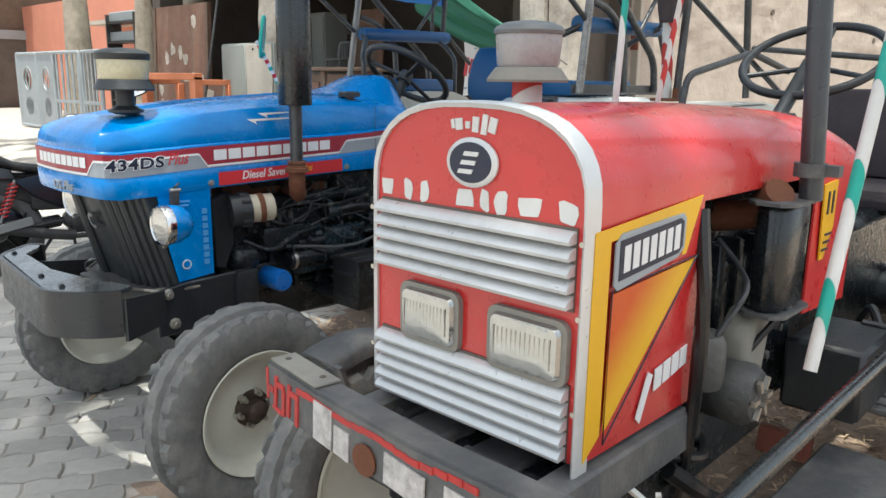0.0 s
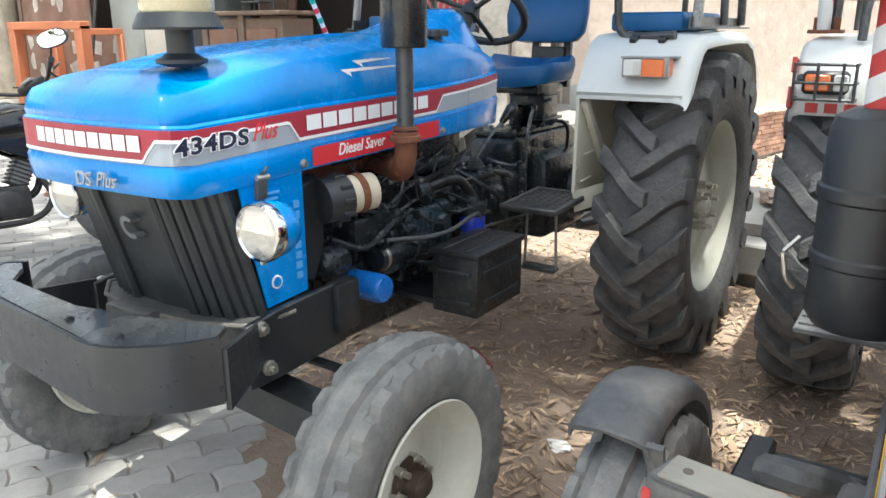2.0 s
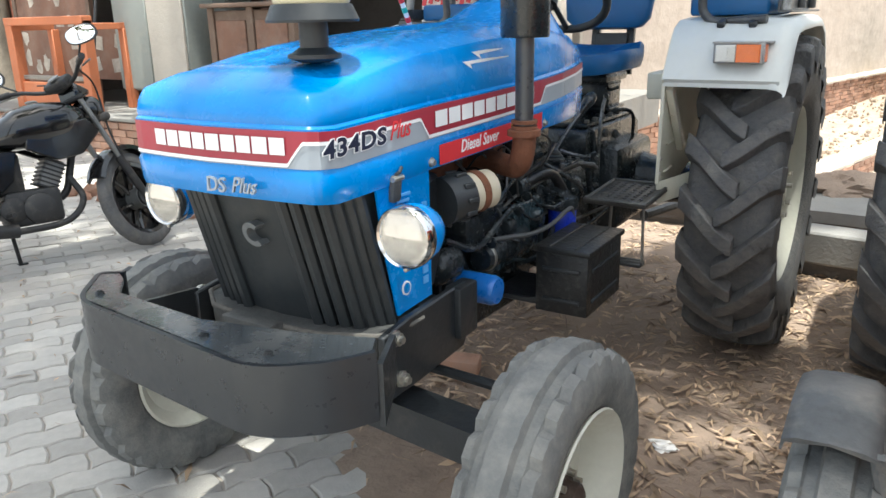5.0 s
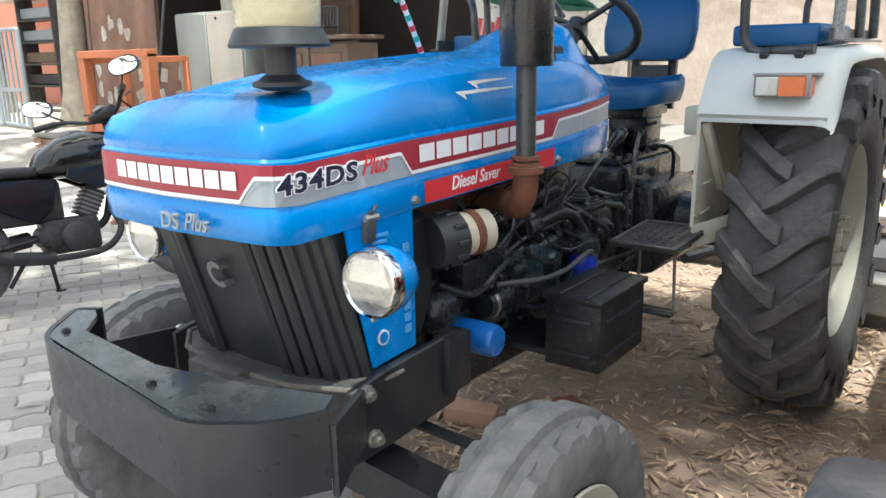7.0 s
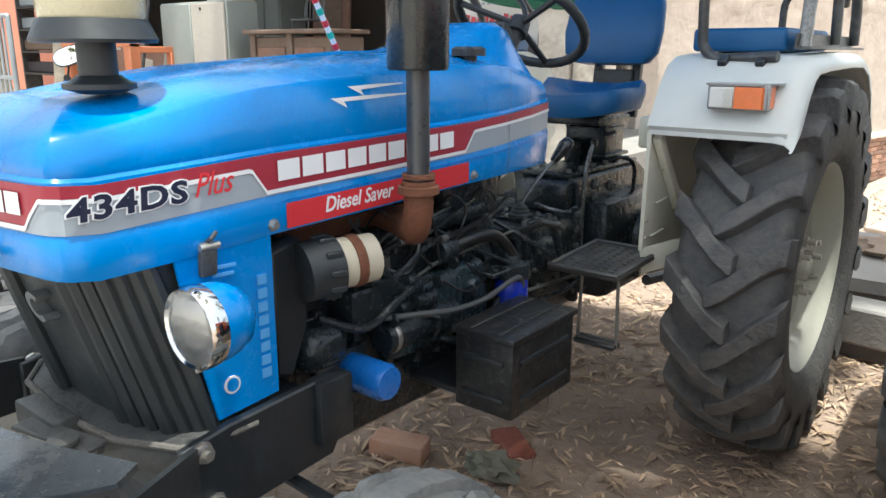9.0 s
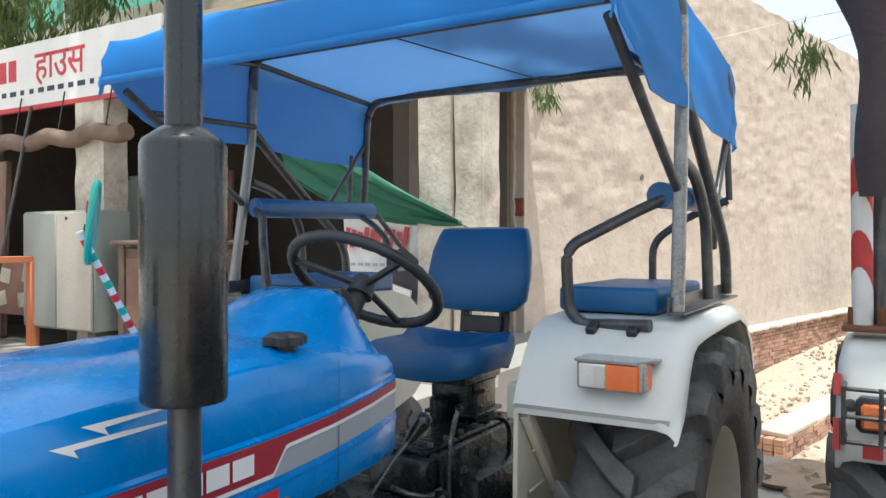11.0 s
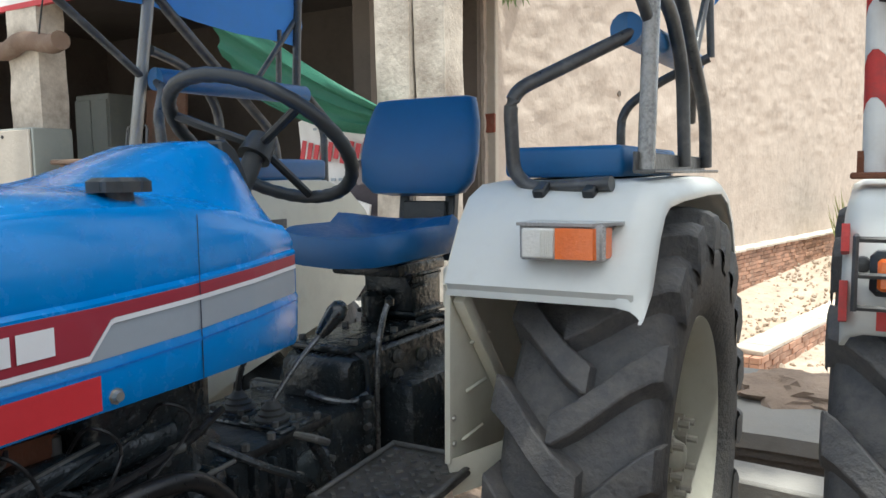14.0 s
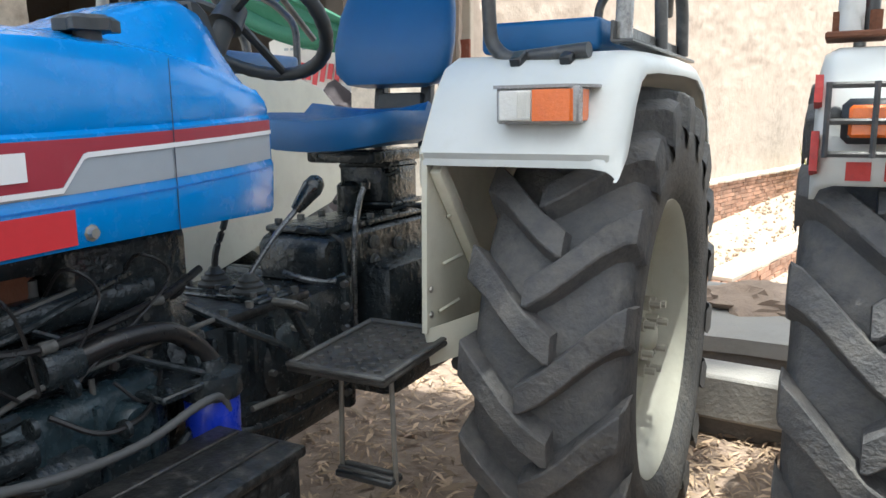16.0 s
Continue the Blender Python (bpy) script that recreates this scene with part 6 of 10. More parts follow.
# long plastered wall, built along its own line
def build_wall():
    L, H = 34.0, 6.05
    bm = bmesh.new()
    nx, nz = 260, 110
    def pt(i, k):
        u, z = L * (i / nx) ** 1.4, -1.4 + (H + 1.4) * k / nz
        n = 0.03 * noise.noise((u * 1.2, z * 1.6, 1)) + 0.018 * noise.noise((u * 3, z * 8, 4)) + 0.012 * noise.noise((u * 6, z * 17, 8))
        n *= 0.35 + 0.65 * smooth_step(1.4, 2.2, z + 0.6 * noise.noise((u, z, 9)))
        top = 0.05 * noise.noise((u * 1.3, 0, 3)) if k == nz else 0
        return WROOT + WDIR * u + WNRM * n + Vector((0, 0, z + top))
    rows = [[bm.verts.new(pt(i, k)) for k in range(nz + 1)] for i in range(nx + 1)]
    for a, b in zip(rows, rows[1:]):
        for k in range(nz):
            bm.faces.new((a[k], b[k], b[k + 1], a[k + 1]))
    back = [[bm.verts.new(WROOT + WDIR * u - WNRM * 0.34 + Vector((0, 0, z))) for z in (-1.4, H)] for u in (0, L)]
    bm.faces.new((back[0][0], back[0][1], back[1][1], back[1][0]))
    bm.faces.new([back[0][1], *[r[nz] for r in rows], back[1][1]])
    bm.faces.new([*rows[0], back[0][1], back[0][0]])
    tidy(bm)
    w = setting("wall_east", bm, M["plaster"], "tall rough buff plastered boundary wall in sun", "wall")
    # putlog holes are discs on the face, their inner shade painted dark
    for u, z in ((3.0, 2.5), (5.6, 4.7), (5.9, 2.2)):
        q = WROOT + WDIR * u
        part("putlog_hole", cyl(q + WNRM * 0.004 + Vector((0, 0, z)), q + WNRM * 0.022 + Vector((0, 0, z)), 0.045, n=10), M["inside"], w)
    c = WROOT + WDIR * 0.09 + WNRM * 0.02
    part("corner_post", box((c.x, c.y, 2.2), (0.20, 0.07, 5.6), (0, 0, -14.3), 0.012), M["jambplaster"], w, "grey plaster end strip")
    part("brick_patch", box((c.x + 0.0, c.y - 0.045, 1.95), (0.19, 0.03, 0.22), (0, 0, -14.3), 0.01), M["redbrick"], w, "bare red brick patch")
build_wall()

# sunken lot: slab, beam, dirt heap
slab = setting("concrete_slab", bmesh.new(), M["concrete"], "weathered concrete slab with a darker cracked edge", "slab")
bm = bmesh.new()
poly = [(-1.2, 1.53), (-0.4, 1.55), (0.35, 1.51), (0.9, 1.53), (1.4, 1.5), (2.6, 1.53), (2.6, 2.75), (1.3, 2.68), (0.4, 2.72), (-1.2, 2.66)]
prism(bm, poly, "z", 0.13, 0.2)
part("slab_top", bm, M["concrete"], slab)
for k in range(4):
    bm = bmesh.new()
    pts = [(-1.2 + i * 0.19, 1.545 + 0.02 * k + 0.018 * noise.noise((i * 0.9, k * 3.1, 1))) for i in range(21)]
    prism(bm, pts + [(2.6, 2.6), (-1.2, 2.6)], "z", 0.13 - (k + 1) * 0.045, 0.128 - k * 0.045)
    part("slab_layer", bm, M["darkconcrete"], slab, "darker crumbling layer")
beam = thing("concrete_beam", (0.95, 0.90, 0), "grey square concrete beam lying on dirt", "beam")
part("beam", box((0, 0.03, 0.165), (1.1, 0.2, 0.17), (0, 0, -6), 0.012), M["concrete"], beam)
part("bearer", box((0, 0.05, 0.04), (1.05, 0.16, 0.08), (0, 0, -6), 0.01), M["darkconcrete"], beam, "dark bearer underneath")
heap = thing("dirt_heap", (0.98, 2.25, 0.2), "brown heap of loose soil and leaves", "heap", kind="")
bm = bmesh.new()
bmesh.ops.create_icosphere(bm, subdivisions=4, radius=1)
for v in bm.verts:
    d = v.co.copy()
    q = 1 + 0.35 * noise.noise(d * 1.8) + 0.2 * noise.noise(d * 5) + 0.08 * noise.noise(d * 13)
    v.co = Vector((d.x * 0.34 * q, d.y * 0.26 * q, max(-0.01, d.z * 0.12 * q)))
part("soil", bm, M["dirt"], heap)

# shop: raised platform, porch, dark room
plat = setting("platform", box((-5.4, 4.1, 0.2), (7.6, 4.7, 0.4)), M["concrete"], "raised concrete shop platform with a broken brick edge", "platform")
part("platform_lip", box((-5.4, 1.74, 0.385), (7.6, 0.2, 0.05), (0, 0, 0), 0.015), M["concrete"], plat, "chipped cement lip")
# room walls and ceiling carry the interior shade in their dark colour
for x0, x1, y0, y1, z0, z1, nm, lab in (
        (-10.6, -2.75, 6.0, 6.25, 0.4, 3.6, "wall_back", "plaster wall inside the shop, coloured dark for shade"),
        (-9.45, -9.2, 2.75, 6.0, 0.4, 3.6, "wall_shop_side", "plaster side wall of the shop, coloured dark for shade"),
        (-3.2, -3.0, 4.2, 6.0, 0.4, 3.6, "wall_porch_side", "plaster partition in the porch, coloured dark for recess shade")):
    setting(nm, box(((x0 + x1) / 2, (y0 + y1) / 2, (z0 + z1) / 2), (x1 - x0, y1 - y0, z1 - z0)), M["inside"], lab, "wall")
setting("ceiling", box((-6.1, 4.45, 3.55), (8.6, 3.7, 0.14)), M["inside"], "concrete porch ceiling slab, coloured dark for shade", "ceiling")
setting("porch_beam", box((-5.6, 2.78, 3.35), (7.6, 0.24, 0.5), (0, 0, 0), 0.01), M["jambplaster"], "grey concrete porch beam", "beam")


def pillar(x0, x1, y, z1, label, m="peel"):
    bm = bmesh.new()
    loops = []
    n = 26
    for i in range(n + 1):
        z = 0.38 + (z1 - 0.38) * i / n
        ring = []
        for k in range(16):
            a, b = [(-1, -1), (-0.5, -1), (0, -1), (0.5, -1), (1, -1), (1, -0.5), (1, 0), (1, 0.5), (1, 1), (0.5, 1), (0, 1), (-0.5, 1), (-1, 1), (-1, 0.5), (-1, 0), (-1, -0.5)][k]
            w = 0.014 * noise.noise((a * 3 + x0, b * 3, z * 4))
            ring.append(((x0 + x1) / 2 + a * ((x1 - x0) / 2 + w), y + b * (0.14 + w), z))
        loops.append(ring)
    return setting("pillar", tidy(rings(bm, loops)), M[m], label, "pillar")


pillar(-6.16, -5.69, 2.72, 3.1, "peeling whitewashed porch pillar")
pillar(-1.93, -1.645, 2.84, 7.0, "peeling whitewashed corner pillar with bare patches")
pillar(-1.62, -1.38, 2.88, 7.0, "stained whitewashed corner pillar with bare patches")

sign = thing("shop_sign", (-7.3, 2.60, 3.36), "white painted shop sign with red lettering and stained base", "sign")
part("board", box((0, 0, 0), (5.0, 0.05, 0.74), (0, 0, 0), 0.004), M["signwhite"], sign)
part("bottom_edge", box((0, -0.004, -0.35), (5.0, 0.05, 0.05)), M["signred"], sign, "faded red bottom edge")
lettering("sign_word", "\u0939\u093e\u0909\u0938", 0.44, (0.42, -0.028, -0.05), (1, 0, 0), (0, 0, 1), M["signred"], sign, bold=0.004)
lettering("sign_word", "\u092f\u0915", 0.44, (-1.35, -0.028, -0.05), (1, 0, 0), (0, 0, 1), M["signred"], sign, bold=0.004)
for x0, n in ((-2.45, 5), (-0.42, 3)):
    for k in range(n):
        bm = box((x0 + 0.2 * k, -0.027, 0.09), (0.15, 0.004, 0.24))
        part("sign_mark", bm, M["signred"], sign)
for k in range(26):
    w = 0.06 + 0.07 * rng.random()
    part("small_mark", box((-2.35 + 0.18 * k, -0.027, -0.17), (w, 0.004, 0.055)), M["navy"], sign)

cab = thing("steel_cabinet", (-6.21, 2.42, 0.4), "grey two-tone steel cabinet, scuffed, on the platform", "cabinet")
part("body", box((0, 0.2, 0.82), (1.22, 0.42, 1.24), (0, 0, 0), 0.012), M["greysteel"], cab)
part("side_door", box((-0.3, -0.02, 0.82), (0.58, 0.03, 1.2), (0, 0, 0), 0.008), M["greysteel"], cab)
part("side_door", box((0.31, -0.03, 0.82), (0.58, 0.03, 1.2), (0, 0, 0), 0.008), M["jambplaster"], cab, "duller grey door")
part("knob", turned([(0.001, 0), (0.018, 0), (0.02, 0.015), (0.001, 0.022)], (0.2, -0.05, 1.36), "y", 12), M["black"], cab)
for x in (-0.5, 0.5):
    part("foot", box((x, 0.2, 0.11), (0.12, 0.34, 0.2)), M["inside"], cab)

desk = thing("counter", (-4.73, 2.5, 0.4), "old brown wooden shop counter with panelled front", "counter")
part("body", box((0, 0.25, 0.57), (1.18, 0.46, 0.98), (0, 0, 0), 0.01), M["wood"], desk)
part("top", box((0, 0.22, 1.11), (1.3, 0.6, 0.045), (0, 0, 0), 0.012), M["wood"], desk)
part("plinth", box((0, 0.23, 0.06), (1.24, 0.54, 0.12), (0, 0, 0), 0.01), M["inside"], desk)
for x in (-0.39, 0.19):
    part("panel", box((x + 0.1, 0.012, 0.6), (0.44, 0.02, 0.72), (0, 0, 0), 0.008), M["brownboard"], desk)
    part("stile", box((x - 0.18, 0.006, 0.6), (0.09, 0.03, 0.98), (0, 0, 0), 0.006), M["wood"], desk)
chair = thing("wire_chair", (-4.75, 2.78, 1.53), "small grey wire chair standing on the counter", "chair")
for k in range(6):
    part("back_wire", tube([(-0.12 + 0.048 * k, 0.1, 0.1), (-0.12 + 0.048 * k, 0.12, 0.3)], 0.006, 6), M["tube"], chair)
part("back_rim", tube([(-0.14, 0.08, 0), (-0.14, 0.12, 0.31), (0.14, 0.12, 0.31), (0.14, 0.08, 0)], 0.011, 8, 0.05), M["tube"], chair)
part("seat", box((0, 0, 0.1), (0.28, 0.22, 0.02), (0, 0, 0), 0.005), M["tube"], chair)
for x in (-0.12, 0.12):
    part("leg", tube([(x, -0.09, 0.1), (x, -0.1, 0)], 0.008, 6), M["tube"], chair)

door = thing("door_panel", (-8.35, 2.62, 0.42), "weathered brown board door leaning shut with white smears", "door")
part("board", box((0, 0, 1.02), (1.66, 0.05, 2.02), (-2, 0, 0), 0.006), M["brownboard"], door)
for x in (-0.8, 0.8):
    part("stile", box((x, -0.03, 1.02), (0.07, 0.03, 2.02), (-2, 0, 0), 0.004), M["wood"], door)
for k in range(13):
    x, z = -0.6 + 0.2 * (k % 7) + rng.uniform(-0.05, 0.05), 0.45 + 0.42 * (k // 4) + rng.uniform(-0.1, 0.1)
    bm = bmesh.new()
    bmesh.ops.create_circle(bm, cap_ends=True, segments=12, radius=0.07)
    for v in bm.verts:
        q = 1 + 0.6 * noise.noise(Vector((v.co.x * 20, v.co.y * 20, k)))
        v.co = Vector((x + v.co.x * q * rng.uniform(0.9, 1.1), -0.029 + 0.035 * (z - 1.02), z + v.co.y * q * 1.4))
    part("smear", bm, M["peel"], door, "whitish glue smear")

fr = thing("wooden_frame", (-7.35, 1.9, 0.4), "orange-painted wooden display frame standing on the platform", "frame")
for x in (-0.7, 0.7):
    part("post", box((x, 0, 0.5), (0.14, 0.12, 1.0), (0, 0, 0), 0.008), M["orange"], fr)
part("top_rail", box((0, 0, 1.0), (1.54, 0.13, 0.09), (0, 0, 0), 0.008), M["orange"], fr)
part("bottom_panel", box((0, 0.01, 0.16), (1.28, 0.08, 0.3), (0, 0, 0), 0.008), M["orange"], fr)
part("mid_rail", box((0, 0.02, 0.36), (1.28, 0.06, 0.05), (0, 0, 0), 0.006), M["steeltube"], fr, "pale metal cross rail")
for x in (-0.7, 0.7):
    part("rear_post", box((x, 0.5, 0.45), (0.1, 0.1, 0.9), (0, 0, 0), 0.008), M["orange"], fr)
    part("side_rail", box((x, 0.25, 0.93), (0.08, 0.5, 0.07), (0, 0, 0), 0.006), M["orange"], fr)
part("back_board", box((0, 0.56, 0.62), (1.4, 0.02, 0.62)), M["brownboard"], fr, "brown board with pale paper scraps")
for k in range(6):
    part("paper_scrap", box((-0.42 + 0.4 * (k % 3) + 0.03 * k, 0.546, 0.48 + 0.26 * (k // 3)), (0.2, 0.006, 0.16), (0, 7 * k - 20, 0)), M["peel"], fr)

pole = thing("thin_pole", (-6.95, 2.05, 0.4), "thin grey metal pole with a flat foot", "pole")
part("pole", tube([(0, 0, 0), (0.12, 0.45, 2.6)], 0.018, 8), M["tube"], pole)
part("foot_plate", box((0, 0, 0.008), (0.16, 0.12, 0.016)), M["tube"], pole)
aw = thing("rolled_awning", (-6.6, 2.5, 2.62), "brown rolled cloth awning tied under the beam", "awning")
bm = bmesh.new()
tb(bm, [(-0.9 + 0.1 * i, 0.02 * math.sin(i), 0.03 * math.sin(i * 0.8)) for i in range(24)], 0.09, 12)
part("cloth_roll", tidy(bm), M["wood"], aw)
for x in (-0.5, 0.3, 1.1):
    part("cord", tube([(x, -0.03, 0.05), (x, 0.05, 0.5)], 0.008, 6), M["wire"], aw)

ban = thing("banner", (-2.62, 3.15, 1.52), "white printed banner with red lettering, hanging in the porch", "banner")
bm = bmesh.new()
rings(bm, [[(-0.42 + 0.84 * i / 12, 0.03 * math.sin(i * 0.9 + j * 0.5), -0.29 + 0.58 * j / 6 + 0.02 * math.sin(i)) for i in range(13)] for j in range(7)], close=False, cap0=False, cap1=False)
sheet = part("sheet", bm, M["signwhite"], ban)
sheet.modifiers.new("thickness", "SOLIDIFY").thickness = 0.004
for k in range(10):
    part("red_mark", box((-0.33 + 0.07 * k, -0.05, 0.03), (0.045, 0.006, 0.2 - 0.04 * (k % 3)), (0, 12, 0)), M["signred"], ban)
for k in range(9):
    part("small_mark", box((-0.34 + 0.08 * k, -0.05, -0.2), (0.05, 0.006, 0.025)), M["grey"], ban)
    part("small_mark", box((-0.2 + 0.06 * k, -0.05, 0.22), (0.035, 0.006, 0.02)), M["grey"], ban)

tp = thing("tarpaulin", (-2.6, 2.62, 0), "green tarpaulin hanging slack from the porch", "tarpaulin")
bm = bmesh.new()
loops = []
for i in range(19):
    q = i / 18
    top = Vector((-3.5 + 2.0 * q, 2.55 + 0.05 * math.sin(7 * q), 2.78 - 1.10 * q - 0.10 * q * (1 - q)))
    bot = Vector((-3.5 + 1.98 * q, 2.9 - 0.25 * q, 2.15 - 0.50 * q - 0.16 * math.sin(math.pi * q)))
    loops.append([top.lerp(bot, k / 12) - Vector((-2.6, 2.62, 0)) + Vector((0, 0.045 * math.sin(k * 1.5 + q * 3) * (1 - 0.5 * q), 0.012 * math.sin(k * 2.1))) for k in range(13)])
rings(bm, loops, close=False, cap0=False, cap1=False)
sh = part("sheet", bm, M["tarp"], tp, smooth=70)
sh.modifiers.new("thickness", "SOLIDIFY").thickness = 0.006
part("hem", hose([lp[-1] for lp in loops[::3]], 0.012, 6, 3), M["tarp"], tp, "rolled green hem")
part("tie_cord", tube([loops[-1][6], Vector((1.3, 0.0, 1.55))], 0.006, 6), M["wire"], tp)
part("tie_cord", tube([loops[0][0], loops[0][0] + Vector((-0.3, 0.1, 0.5))], 0.006, 6), M["wire"], tp)

# pieces of junk in the porch corner
bag = thing("cement_bag", (-2.2, 3.0, 0.4), "dark patched sack with white scraps under the pillars", "sack")
bm = bmesh.new()
bmesh.ops.create_icosphere(bm, subdivisions=4, radius=1)
for v in bm.verts:
    d = v.co.copy()
    q = 1 + 0.25 * noise.noise(d * 2.2) + 0.1 * noise.noise(d * 6)
    v.co = Vector((d.x * 0.4 * q, d.y * 0.3 * q, max(0, 0.5 + d.z * 0.5 * q)))
part("sacking", bm, M["cloth"], bag)
part("scrap", box((0.1, -0.3, 0.7), (0.2, 0.02, 0.12), (10, 15, 0)), M["signwhite"], bag, "torn white scrap")

# dim things inside the shop
alm = thing("steel_cupboard", (-7.2, 4.2, 0.4), "dim grey steel cupboard standing inside the shop", "cupboard")
part("body", box((0, 0.25, 1.0), (0.62, 0.45, 2.0), (0, 0, 0), 0.015), M["greysteel"], alm)
for x in (-0.155, 0.155):
    dr = part("door", box((x, 0.012, 1.0), (0.29, 0.02, 1.86), (0, 0, 0), 0.006), M["greysteel"], alm)
    part("handle", tube([(x * 0.25, -0.005, 1.0), (x * 0.25, -0.03, 1.02), (x * 0.25, -0.03, 1.12), (x * 0.25, -0.005, 1.14)], 0.008, 6, 0.01), M["steel"], dr)
brd = thing("wooden_door", (-6.0, 4.3, 0.4), "dark brown wooden door leaf leaning inside the shop", "door")
part("leaf", box((0, 0, 1.0), (0.66, 0.045, 2.0), (-3, 0, 0), 0.006), M["brownboard"], brd)
for z in (0.5, 1.45):
    part("panel", box((0, -0.026 + (1.0 - z) * -0.052, z), (0.44, 0.02, 0.66), (-3, 0, 0), 0.008), M["wood"], brd)
shl = thing("shelf", (-8.3, 5.4, 0.4), "dark wall shelf with boxes inside the shop", "shelf")
for z in (0.6, 1.15, 1.7):
    part("board", box((0, 0.2, z), (1.2, 0.35, 0.03)), M["wood"], shl)
    for k in range(4):
        part("carton", box((-0.42 + 0.28 * k, 0.18, z + 0.13), (0.2, 0.24, 0.12 + 0.1 * ((k + int(z * 3)) % 2)), (0, 0, 0), 0.01), M[("peel", "wood", "gatesteel", "brownboard")[(k + int(z * 2)) % 4]], shl)
for x in (-0.6, 0.6):
    part("upright", box((x, 0.2, 1.0), (0.04, 0.35, 2.0)), M["wood"], shl)

# upper storey, gallery, neighbours
up = thing("house", (-9.0, 6.4, 3.6), "turquoise painted upper storey with a railed gallery", "house")
part("wall", box((0, 0.2, 2.6), (13.0, 0.4, 5.2)), M["turq"], up)
part("floor_slab", box((0.9, -1.3, 0.02), (8.6, 3.4, 0.16)), M["jambplaster"], up)
part("gallery_beam", box((2.0, -2.2, 0.85), (7.4, 0.2, 0.24)), M["jambplaster"], up, "grey gallery edge beam")
# window panes are coloured dark in place of unlit rooms
for x in (-5.2, -2.6, 0.4, 2.6, 4.6):
    wd = part("window", box((x, -0.02, 1.9), (1.3, 0.06, 1.5)), M["rail"], up, "cream window frame")
    part("pane", box((x, -0.06, 1.9), (1.14, 0.03, 1.34)), M["inside"], wd, "pane coloured dark like an unlit room")
    part("sun_shade", box((x, -0.3, 2.85), (1.7, 0.6, 0.08)), M["jambplaster"], up)
for k in range(3):
    part("rail", box((4.4, -2.3, 1.02 + 0.16 * k), (2.4, 0.05, 0.055)), M["rail"], up, "cream rail")
for k in range(13):
    part("baluster", box((3.25 + 0.19 * k, -2.3, 1.15), (0.035, 0.035, 0.44)), M["rail"], up)
for x in (3.2, 4.4, 5.6):
    part("rail_post", box((x, -2.3, 1.2), (0.12, 0.1, 0.56)), M["rail"], up)

nb = thing("neighbour_house", (-14.6, 6.5, 0.3), "salmon pink house front with a dark doorway", "house")
part("wall", box((-6.0, 0.2, 1.7), (22.4, 0.4, 3.4)), M["pink"], nb)
# doorways are plates on the wall, their inner shade painted dark
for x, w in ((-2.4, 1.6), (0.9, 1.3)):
    d = part("doorway", box((x, -0.02, 1.0), (w, 0.06, 2.0)), M["inside"], nb, "doorway plate coloured dark for the shade within")
    part("lintel", box((x, -0.05, 2.05), (w + 0.3, 0.12, 0.12)), M["pink"], d)
part("ledge", box((3.4, -0.1, 1.15), (2.4, 0.22, 0.08)), M["rail"], nb, "cream ledge")
part("shade_slab", box((-1.0, -0.45, 2.5), (7.4, 0.9, 0.1)), M["jambplaster"], nb)
part("meter_box", box((2.3, -0.06, 1.35), (0.16, 0.1, 0.2), (0, 0, 0), 0.01), M["black"], nb)
fh = thing("far_house", (-27, 0, 0), "weathered grey and pink street houses far off", "house")
part("wall", box((0, 0, 2.4), (0.4, 26, 4.8)), M["wood"], fh)
part("roof_slab", box((0.5, 0, 4.85), (1.6, 26.6, 0.16)), M["concrete"], fh)
# shop openings are flat plates with the shade inside painted dark
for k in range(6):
    dk = part("shop_opening", box((0.21, -10 + 3.9 * k, 1.3), (0.06, 2.6, 2.6)), M["inside"], fh, "shop opening plate coloured dark for the shade within")
    part("shutter_box", box((0.25, -10 + 3.9 * k, 2.75), (0.2, 2.9, 0.3)), M["pink" if k % 2 else "gatesteel"], dk)
rack = thing("display_rack", (-15.4, 5.0, 0.33), "tall metal display rack with striped goods", "rack")
for z in (0.5, 0.95, 1.4, 1.85, 2.3):
    part("shelf", box((0, 0, z), (1.5, 0.35, 0.04)), M["tube"], rack)
    part("carton", box((0, 0.02, z + 0.14), (1.42, 0.26, 0.22), (0, 0, 0), 0.02), M[rng.choice(["wood", "peel", "cloth", "gatesteel"])], rack)
for x in (-0.73, 0.73):
    part("upright", box((x, 0, 1.25), (0.05, 0.36, 2.5)), M["tube"], rack)


